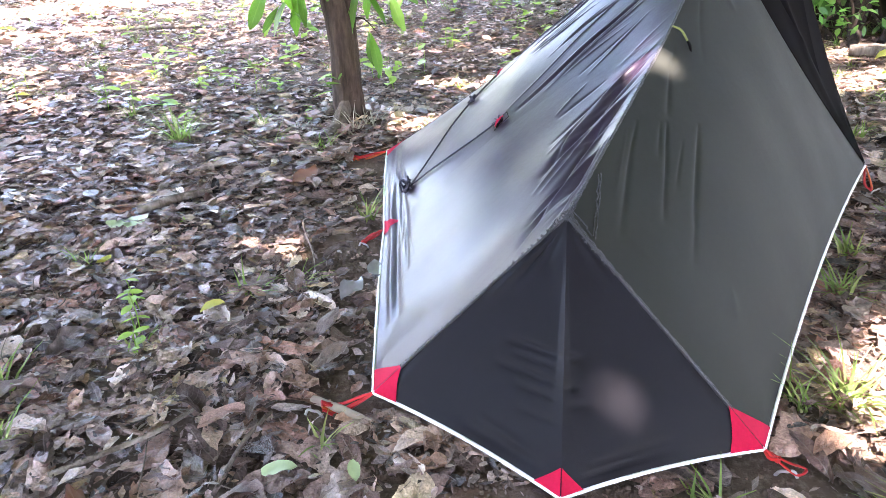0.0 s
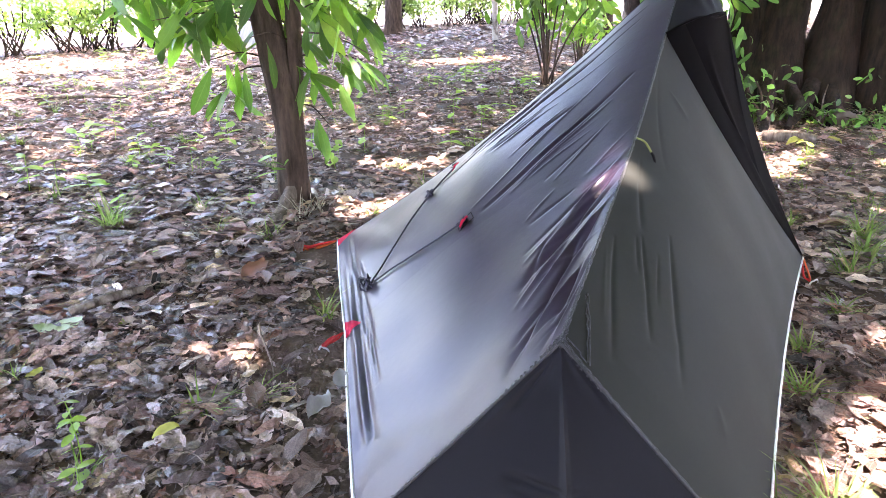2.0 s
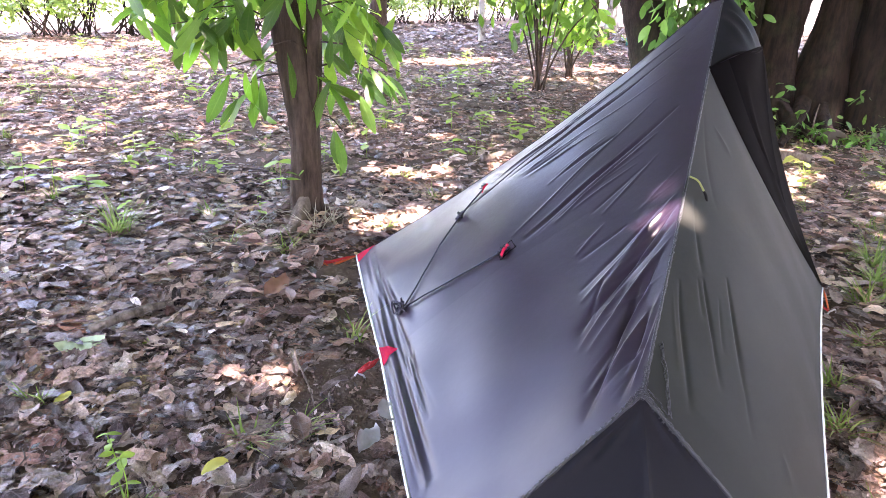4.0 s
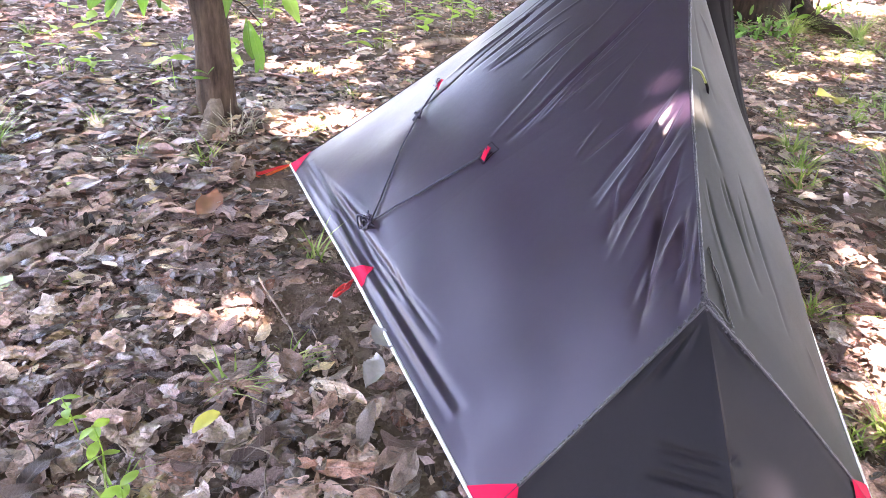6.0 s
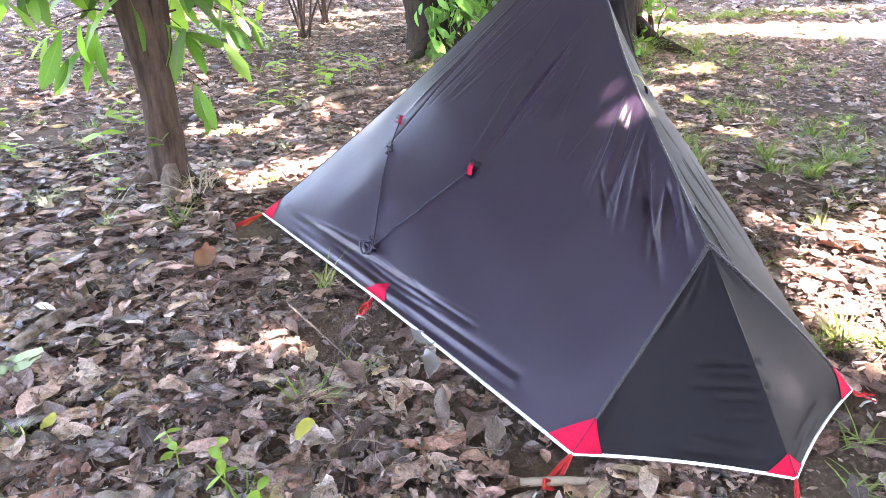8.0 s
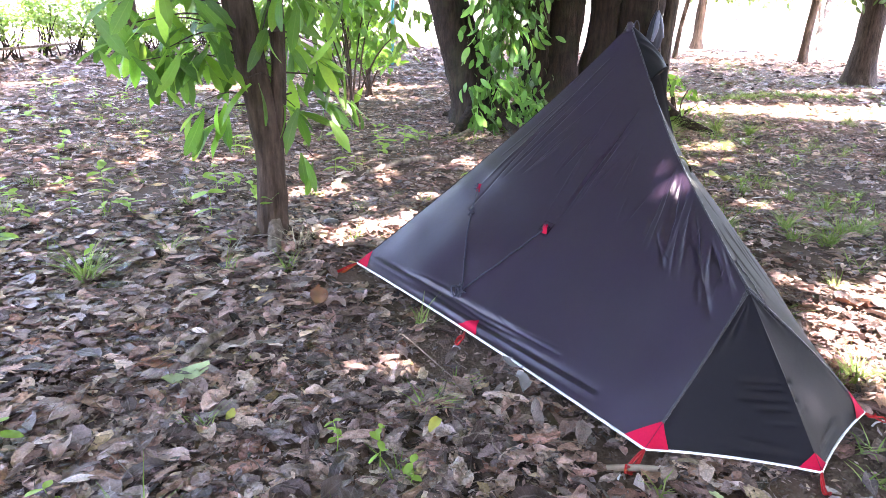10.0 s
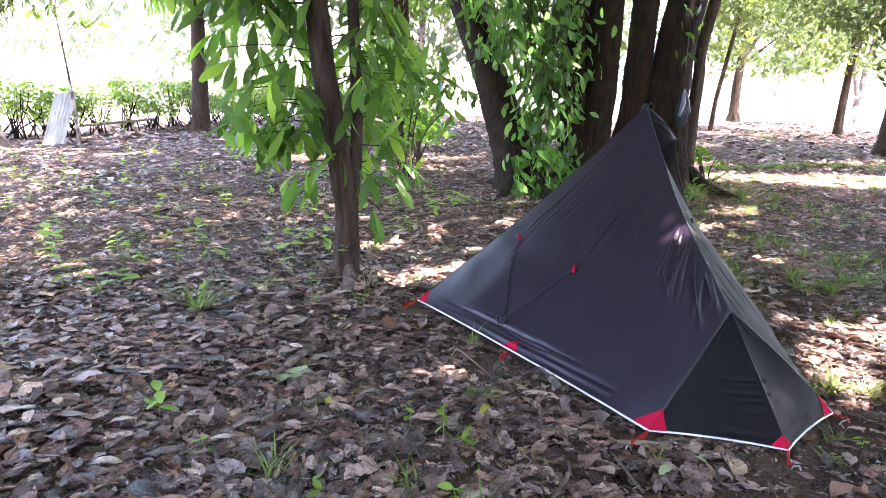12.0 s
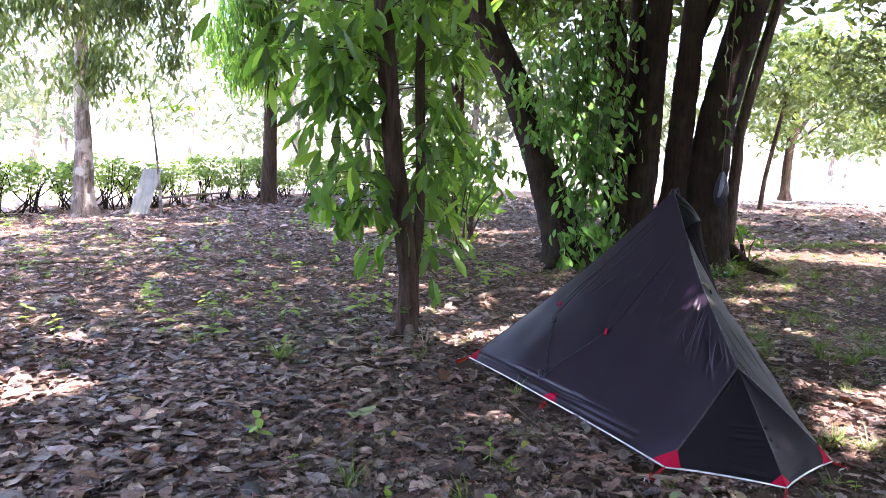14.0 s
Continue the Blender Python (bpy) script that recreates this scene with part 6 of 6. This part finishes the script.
LITTER += [(9500, (3.2, 8.0, 1.5, 6.0), 4, 0.062, 5, 3, 0.2, 0.03), (11000, (-5.0, 3.2, -2.2, 1.05), 5, 0.075, 4, 3, 0.3, 0.04), (24000, (-11, 10.0, 11.0, 18.0), 6, 0.085, 4, 2, 0.24, 0.034), (11000, (-9, 10.0, 18.0, 26.0), 7, 0.15, 3, 2, 0.34, 0.035),
           (10000, (7.5, 17.0, 3.0, 11.0), 8, 0.085, 4, 2, 0.3, 0.03), (13000, (10.0, 24.0, 11.0, 23.0), 13, 0.11, 3, 2, 0.3, 0.03)]
LITTER += [(16000, (-14.0, -6.4, -7.0, 11.1), 14, 0.12, 3, 2, 0.3, 0.03), (16000, (3.1, 14.0, -7.0, 1.6), 15, 0.12, 3, 2, 0.3, 0.03), (12000, (-6.5, 3.2, -7.0, -2.1), 16, 0.12, 3, 2, 0.3, 0.03), (3600, (-6.5, -4.9, -2.2, 1.55), 17, 0.1, 3, 2, 0.3, 0.03)]
for args in LITTER:
    n, box, seed, size, st, co, tilt, high = args
    for half, soft in ((0, True), (1, False)):
        v, f, uv = litter(n // 2, box, seed + 50 * half, size, st, co, tilt, high)
        lit = put("leaf_litter", mesh_np("leaf_litter", v, f, M_LITTER, soft or seed in (1, 10, 11, 12, 19), uv), kind="stuff")
        tagged(lit, "thick litter of dry brown and grey fallen leaves", "leaf litter")
# small crumbs between the large leaves
v, f, uv = litter(30000, (-3.4, 3.4, 1.0, 6.4), 9, 0.03, 3, 2, 0.4, 0.04)
tagged(put("leaf_fragments", mesh_np("leaf_fragments", v, f, M_DEBRIS, uv=uv), kind="stuff"), "broken bits of dry leaves and bark", "leaf litter")


v, f, uv = litter(34000, (-2.4, 2.0, 1.0, 3.9), 29, 0.019, 3, 2, 0.5, 0.045)
tagged(put("leaf_fragments", mesh_np("leaf_fragments", v, f, M_DEBRIS, uv=uv), kind="stuff"), "fine crumbled leaf debris", "leaf litter")
v, f, uv = litter(26000, (1.6, 8.5, 1.6, 8.6), 39, 0.034, 3, 2, 0.35, 0.025)
tagged(put("leaf_fragments", mesh_np("leaf_fragments", v, f, M_LITTER, uv=uv), kind="stuff"), "small broken leaves over bare soil", "leaf litter")


def pebbles(n, box, seed, lo, hi, mat):
    rng = np.random.default_rng(seed)
    x, y = rng.normal((box[0] + box[1]) / 2, (box[1] - box[0]) / 3, n), rng.normal((box[2] + box[3]) / 2, (box[3] - box[2]) / 3, n)
    cube = np.array([(a, b, c) for a in (-1, 1) for b in (-1, 1) for c in (-1, 1)], float) * 0.6
    quads = np.array([[0, 1, 3, 2], [4, 6, 7, 5], [0, 4, 5, 1], [2, 3, 7, 6], [0, 2, 6, 4], [1, 5, 7, 3]])
    v = cube[None] * rng.uniform(lo, hi, (n, 1, 1)) * rng.uniform(0.6, 1.3, (n, 8, 1))
    v = v + np.c_[x, y, ground_z(x, y) + 0.002][:, None]
    f = (quads[None] + (np.arange(n) * 8)[:, None, None]).reshape(-1, 4)
    return mesh_np("soil_crumbs", v.reshape(-1, 3), f, mat, True)


tagged(put("soil_crumbs", pebbles(2000, (-0.5, 1.0, 1.25, 1.85), 4, 0.003, 0.011, M_CRUMB), kind="stuff"), "loose crumbs of brown soil", "soil")
tagged(put("soil_crumbs", pebbles(900, (-0.85, -0.3, 2.75, 3.3), 6, 0.003, 0.009, M_CRUMB), kind="stuff"), "loose crumbs of brown soil", "soil")

# single large fallen leaves near the path, each a piece of the ground
DRY = []
for k in range(10):
    r2 = np.random.default_rng(500 + k)
    v, f, uv = leaf_field(np.array([[-0.5, 0, 0.0]]), np.array([[1.0, 0, 0]]), np.array([[0, 0, 1.0]]), np.array([1.0]), np.array([r2.uniform(0.34, 0.56)]), 9, (0.14, 0.34), 0.0, 0.16, shape="dry", rng=r2, cols=5)
    DRY.append(mesh_np("leaf", v, f, M_LEAF_DRY, k % 3 > 0, uv))
rng = np.random.default_rng(91)
placed = 0
while placed < 270:
    x, y = rng.uniform(-2.2, 2.2), rng.uniform(1.2, 4.4)
    if inside(np.array([x]), np.array([y]), 0.07)[0] or rng.random() < bare(x, y) * 0.8:
        continue
    ob = new("leaf", DRY[int(rng.integers(0, 10))])
    ob.parent = ground
    s = rng.uniform(0.07, 0.15)
    ob.matrix_basis = pose(x, y, float(ground_z(x, y)) + rng.uniform(0.034, 0.046), rng.normal(0, 9), rng.normal(0, 9), rng.uniform(0, 360)) @ Matrix.Diagonal((s, s, s, 1))
    placed += 1


def fallen_leaf(label, x, y, size, turn, mat, shape="oval", wide=0.5, lift=0.06, tilt=(0, 0), seed=1):
    r2 = np.random.default_rng(seed)
    v, f, uv = leaf_field(np.array([[-size / 2, 0, 0.0]]), np.array([[1.0, 0, 0]]), np.array([[0, 0, 1.0]]), np.array([size]), np.array([size * wide]), 9, (0.12, 0.25), 0.0, 0.08, shape=shape, rng=r2)
    ob = put("fallen_leaf", mesh_np("fallen_leaf", v, f, mat, uv=uv))
    ob.matrix_basis = pose(x, y, float(ground_z(x, y)) + lift, tilt[0], tilt[1], turn)
    return tagged(ob, label, "leaf")


M_YELLOW_LEAF = plain_material("yellow_leaf", (0.42, 0.4, 0.08), 0.5, 30.0, 0.3, 0.2)
M_PALE_GREEN = plain_material("pale_green_leaf", (0.33, 0.4, 0.2), 0.45, 30.0, 0.3, 0.2)
M_RUST = plain_material("rust_leaf", (0.2, 0.085, 0.05), 0.5, 20.0, 0.4)
M_GREY_LEAF = plain_material("silver_leaf", (0.27, 0.25, 0.25), 0.4, 26.0, 0.6, low=0.5, high=1.4)
for args in (("large yellow fallen leaf on the litter", 3.62, 5.2, 0.34, 150, M_YELLOW_LEAF, "oval", 0.5, 0.11), ("curled rust-brown bark leaf on sunlit litter", 1.84, 2.66, 0.26, 160, M_RUST), ("pale green fallen leaf near the tent's foot", -0.19, 1.77, 0.062, 110, M_PALE_GREEN),
             ("pale green curled fallen leaf", -0.37, 1.77, 0.085, 10, M_PALE_GREEN), ("yellow fallen leaf on the litter", -0.84, 2.49, 0.085, 40, M_YELLOW_LEAF), ("silvery dry leaf beside the tent", -0.38, 2.62, 0.13, 70, M_GREY_LEAF, "dry", 0.55), ("silvery curled dry leaf", -0.33, 2.78, 0.12, 110, M_GREY_LEAF, "dry", 0.6),
             ("big brown leaf standing on edge", -0.82, 1.62, 0.2, 115, M_RUST), ("pale green fallen leaf on the litter", -1.62, 3.32, 0.2, 10, M_PALE_GREEN), ("curled brown leaf by the tent peg", -0.9, 3.82, 0.2, 70, M_RUST), ("small yellow fallen leaf", -1.5, 2.92, 0.07, 60, M_YELLOW_LEAF), ("large yellow fallen leaf near the trunks", 3.3, 6.72, 0.2, 20, M_YELLOW_LEAF), ("yellow-green fallen leaf near the trunks", 3.72, 6.82, 0.18, 100, M_YELLOW_LEAF)):
    fallen_leaf(*args, seed=int(abs(args[1] * 100)), tilt=(60, 10) if "edge" in args[0] else (8, -6))

# ---- sticks ----
M_PEELED = plain_material("peeled_wood", (0.36, 0.28, 0.2), 0.7, 18.0, 0.4, low=0.6, high=1.3)
for label, pts in (("thick broken stick on the litter", [(-1.62, 3.42, 0.04, 0.022), (-1.5, 3.55, 0.05, 0.022), (-1.36, 3.68, 0.045, 0.018)]), ("peeled stick under the guy line", [(-0.38, 2.075, 0.03, 0.011), (-0.285, 2.03, 0.035, 0.012), (-0.19, 1.985, 0.028, 0.01)]),
                   ("long dark fallen branch on the litter", [(-5.9, 10.3, 0.05, 0.03), (-5.1, 10.35, 0.07, 0.028), (-4.3, 10.45, 0.05, 0.02)]), ("thin dead twig bent over the leaves", [(-0.66, 3.3, 0.02, 0.004), (-0.7, 3.12, 0.12, 0.004), (-0.62, 2.95, 0.05, 0.003), (-0.58, 2.82, 0.02, 0.002)]),
                   ("dry twig on the litter", [(-0.95, 1.75, 0.04, 0.008), (-0.75, 1.9, 0.05, 0.007), (-0.66, 2.05, 0.05, 0.005)]), ("dry twig on the litter", [(-0.52, 1.72, 0.03, 0.006), (-0.5, 1.88, 0.05, 0.006), (-0.47, 2.0, 0.045, 0.004)]),
                   ("long thin root on the litter", [(0.3, 7.6, 0.03, 0.02), (1.0, 7.7, 0.05, 0.02), (1.9, 8.1, 0.04, 0.025), (2.5, 8.5, 0.08, 0.04)]), ("fallen branch on the far litter", [(-0.8, 11.5, 0.05, 0.02), (-0.2, 11.8, 0.08, 0.018), (0.5, 12.3, 0.05, 0.012)]),
                   ("pale fallen branch on the litter", [(0.4, 6.7, 0.04, 0.03), (0.9, 7.0, 0.06, 0.03), (1.5, 7.1, 0.05, 0.02)]), ("short pale log on the litter", [(3.15, 7.05, 0.06, 0.05), (3.35, 6.95, 0.07, 0.055), (3.55, 6.82, 0.06, 0.045)]), ("thin bare stick leaning at the trunks", [(4.22, 7.95, 0.42, 0.006), (4.14, 7.85, 0.25, 0.008), (4.08, 7.72, 0.04, 0.008)]), ("dry twig on the litter", [(2.0, 2.25, 0.04, 0.006), (2.15, 2.4, 0.06, 0.005), (2.2, 2.6, 0.04, 0.003)])):
    st = thing("stick", label, "stick", at=tuple(pts[0][:3]))
    put("wood", limb_mesh("wood", [pts], M_PEELED if "peeled" in label else M_TWIG, 8, 0.08, 6), st)
for x, y, r in ((4.35, 7.75, 0.14), (4.75, 7.6, 0.1), (3.1, 8.1, 0.2), (5.35, 7.85, 0.12)):
    st = thing("stone", "rough grey-brown stone at the foot of the trunks", "stone", at=(x, y, float(ground_z(x, y))))
    v, f = tube([(x - r, y, float(ground_z(x, y)) + 0.02, r * 0.35), (x - r * 0.3, y + 0.02, float(ground_z(x, y)) + 0.05, r * 0.62), (x + r * 0.4, y, float(ground_z(x, y)) + 0.05, r * 0.55), (x + r, y, float(ground_z(x, y)) + 0.01, r * 0.3)], 5, 10, 0.1)
    put("rock", mesh_np("rock", v, f, M_STONE), st)

rng = np.random.default_rng(61)
bits = []
for k in range(1100):
    x, y, a, L = rng.uniform(-3.0, 3.2), rng.uniform(1.0, 6.0), rng.uniform(0, 2 * np.pi), rng.uniform(0.04, 0.24)
    if inside(np.array([x]), np.array([y]), 0.18)[0]:
        continue
    z = float(ground_z(x, y)) + rng.uniform(0.035, 0.06)
    d = np.array((math.cos(a), math.sin(a), rng.normal(0, 0.08)))
    s = np.array((-d[1], d[0], 0)) * rng.normal(0, 0.12)
    c = np.array((x, y, z))
    r = rng.uniform(0.0007, 0.0028)
    bits.append(tube([(*(c - d * L / 2), r), (*(c + s * L), r), (*(c + d * L / 2), r * 0.6)], 3, 4, 0.1))
v, f = joined(bits)
tagged(put("twigs", mesh_np("twigs", v, f, M_TWIG), kind="stuff"), "thin dry twigs and leaf stalks lying on the litter", "twigs")

# ---- grass and seedlings ----
def blades(x, y, n, reach, height, rng):
    """Grass blades of one tuft."""
    p = np.c_[x + rng.normal(0, 0.018, n), y + rng.normal(0, 0.018, n), np.full(n, float(ground_z(x, y)))]
    ang = rng.uniform(0, 2 * np.pi, n)
    out = rng.uniform(0.3, 1.0, n) * reach
    a = np.c_[np.cos(ang) * out, np.sin(ang) * out, np.full(n, height)]
    return leaf_field(p, a, np.c_[-np.cos(ang), -np.sin(ang), np.full(n, 0.4)], height * rng.uniform(0.7, 1.5, n), np.full(n, 0.0085) * rng.uniform(0.7, 1.4, n), 4, (0.02, 0.2), rng.uniform(0.2, 0.7, n), shape="blade", rng=rng)


def tuft(x, y, n, reach, height, seed, label="tuft of green grass growing through the litter", mat=M_GRASS):
    r2 = np.random.default_rng(seed)
    v, f, uv = blades(x, y, int(n * 1.3), reach * 1.1, height * 1.25, r2)
    ob = put("grass_tuft", mesh_np("grass_tuft", v, f, mat, uv=uv))
    return tagged(ob, label, "grass", "grass tufts")


for k, (x, y, n, reach, h) in enumerate([(-2.03, 4.72, 46, 0.22, 0.22), (-1.55, 5.0, 18, 0.12, 0.12), (-0.78, 2.67, 14, 0.1, 0.085), (-0.49, 3.4, 14, 0.06, 0.1), (-0.6, 2.75, 12, 0.1, 0.08), (-1.05, 2.35, 9, 0.1, 0.08), (-1.35, 2.1, 16, 0.1, 0.1), (-1.28, 4.45, 14, 0.1, 0.12), (-0.95, 4.35, 16, 0.1, 0.1),
                                        (-1.6, 2.95, 10, 0.08, 0.1), (1.3, 2.75, 26, 0.12, 0.1), (1.45, 3.05, 20, 0.1, 0.1), (2.0, 2.9, 10, 0.12, 0.1), (1.2, 2.05, 26, 0.12, 0.12), (1.05, 1.75, 20, 0.1, 0.1), (0.95, 2.15, 18, 0.09, 0.09), (0.62, 1.78, 16, 0.09, 0.06), (0.45, 1.66, 14, 0.08, 0.05),
                                        (2.3, 4.0, 34, 0.16, 0.14), (2.7, 3.8, 34, 0.16, 0.15), (3.1, 3.5, 40, 0.18, 0.16), (2.1, 4.5, 20, 0.1, 0.1), (3.6, 4.1, 40, 0.2, 0.14), (2.6, 2.6, 12, 0.12, 0.1), (2.4, 3.0, 8, 0.12, 0.1), (2.45, 4.29, 44, 0.14, 0.13), (2.05, 3.75, 34, 0.12, 0.12), (2.69, 3.43, 46, 0.16, 0.13), (1.8, 3.37, 40, 0.12, 0.08), (2.53, 3.6, 34, 0.14, 0.12), (3.04, 3.57, 40, 0.18, 0.13), (1.07, 2.15, 36, 0.12, 0.12), (3.63, 4.48, 24, 0.12, 0.12), (5.3, 7.75, 80, 0.3, 0.24), (5.1, 7.55, 60, 0.26, 0.2), (5.95, 7.5, 80, 0.3, 0.26), (6.4, 7.3, 60, 0.26, 0.2), (5.7, 7.2, 50, 0.25, 0.16), (-0.3, 1.9, 8, 0.06, 0.06), (-1.85, 2.4, 16, 0.1, 0.12), (-1.2, 1.85, 12, 0.1, 0.1)]):
    tuft(x, y, n, reach, h, 600 + k)
for k, (x, y, n, reach, h) in enumerate([(-1.06, 4.52, 20, 0.16, 0.1), (-0.82, 4.62, 16, 0.14, 0.12), (-1.2, 4.72, 18, 0.16, 0.1), (-0.74, 4.78, 12, 0.12, 0.12), (-1.4, 4.5, 14, 0.16, 0.08)]):
    tuft(x, y, n, reach, h, 660 + k, "tuft of dry straw-coloured grass beside the tree", M_STRAW)
rng = np.random.default_rng(66)
vs, fs, us, n0 = [], [], [], 0
spots = [(rng.uniform(2.6, 4.5), rng.uniform(3.2, 5.5)) for _ in range(50)] + [(rng.uniform(2.0, 9.0), rng.uniform(2.0, 9.5)) for _ in range(170)] + [(x, 10.0 - 0.3 * (x - 10.2) + rng.normal(0, 0.22)) for x in rng.normal(10.2, 1.5, 190)] + [(rng.normal(5.6, 0.9), rng.normal(6.8, 0.6)) for _ in range(70)] + [(rng.uniform(-6.5, 1), rng.uniform(4.5, 14)) for _ in range(170)] \
    + [(rng.uniform(8, 17), rng.uniform(8, 17)) for _ in range(160)] + [(rng.normal(3.4, 0.9), rng.normal(8.1, 0.25)) for _ in range(60)]
for x, y in spots:
    if inside(np.array([x]), np.array([y]), 0.1)[0]:
        continue
    v, f, uv = blades(x, y, int(rng.integers(8, 22)), rng.uniform(0.08, 0.2), rng.uniform(0.06, 0.14), rng)
    vs.append(v), fs.append(f + n0), us.append(uv)
    n0 += len(v)
tagged(put("grass", mesh_np("grass", np.vstack(vs), np.vstack(fs), M_GRASS, uv=np.vstack(us)), kind="stuff"), "sparse green grass among fallen leaves", "grass")


def seedling(x, y, h, pairs, leaf, seed, label="small bright green seedling among dead leaves"):
    r2 = np.random.default_rng(seed)
    z = float(ground_z(x, y))
    ob = thing("seedling", label, "seedling", "seedlings in the litter", at=(x, y, z))
    top = np.array((x + r2.normal(0, 0.1) * h, y + r2.normal(0, 0.1) * h, z + h))
    stem = put("stem", limb_mesh("stem", [[(x, y, z - 0.01, 0.0025), (*((np.array((x, y, z)) + top) / 2 + r2.normal(0, 0.006, 3)), 0.002), (*top, 0.0015)]], M_FRESH, 5, 0.0, 3), ob)
    n = pairs * 2
    s = np.repeat(np.linspace(0.45, 1, pairs), 2)[:, None]
    p = np.array((x, y, z)) + (top - np.array((x, y, z))) * s
    ang = np.repeat(r2.uniform(0, 6.3, pairs), 2) + np.tile((0, np.pi), pairs) + r2.normal(0, 0.3, n)
    a = np.c_[np.cos(ang), np.sin(ang), r2.uniform(-0.2, 0.5, n)]
    L = leaf * r2.uniform(0.7, 1.2, n)
    for k in range(n):
        v, f, uv = leaf_field(p[k:k + 1], a[k:k + 1], np.array([[0, 0, 1.0]]) + r2.normal(0, 0.2, (1, 3)), L[k:k + 1], L[k:k + 1] * 0.55, 5, (0.03, 0.15), 0.2, rng=r2)
        put("leaf", mesh_np("leaf", v, f, M_FRESH, uv=uv), stem)


SEED = [(-1.08, 2.42, 0.17, 3, 0.05), (-1.02, 2.3, 0.09, 2, 0.055), (-1.18, 2.6, 0.14, 3, 0.045), (-2.28, 3.1, 0.15, 3, 0.085), (-2.1, 2.7, 0.08, 2, 0.06), (-2.65, 6.9, 0.08, 2, 0.12), (-1.5, 4.1, 0.06, 2, 0.04), (-1.35, 3.35, 0.05, 1, 0.06), (-2.0, 4.75, 0.2, 3, 0.07), (-1.2, 4.9, 0.1, 2, 0.06), (-1.3, 5.3, 0.08, 2, 0.06),
        (-1.25, 1.9, 0.1, 2, 0.06), (-1.7, 2.2, 0.08, 2, 0.07), (0.7, 1.7, 0.05, 2, 0.04), (-3.3, 7.6, 0.3, 4, 0.1), (-3.4, 7.4, 0.2, 3, 0.1)]
for k, row in enumerate(SEED):
    seedling(*row, seed=700 + k)
rng = np.random.default_rng(88)
for k in range(160):
    x, y = rng.uniform(-7.5, 1.5), rng.uniform(5.4, 16)
    seedling(x, y, rng.uniform(0.12, 0.28), int(rng.integers(2, 4)), rng.uniform(0.08, 0.15), 800 + k, "small yellow-green seedling in open litter")
for k in range(16):
    x, y = rng.uniform(2.2, 6.5), rng.uniform(3.0, 7.8)
    seedling(x, y, rng.uniform(0.06, 0.16), 2, rng.uniform(0.06, 0.1), 900 + k)
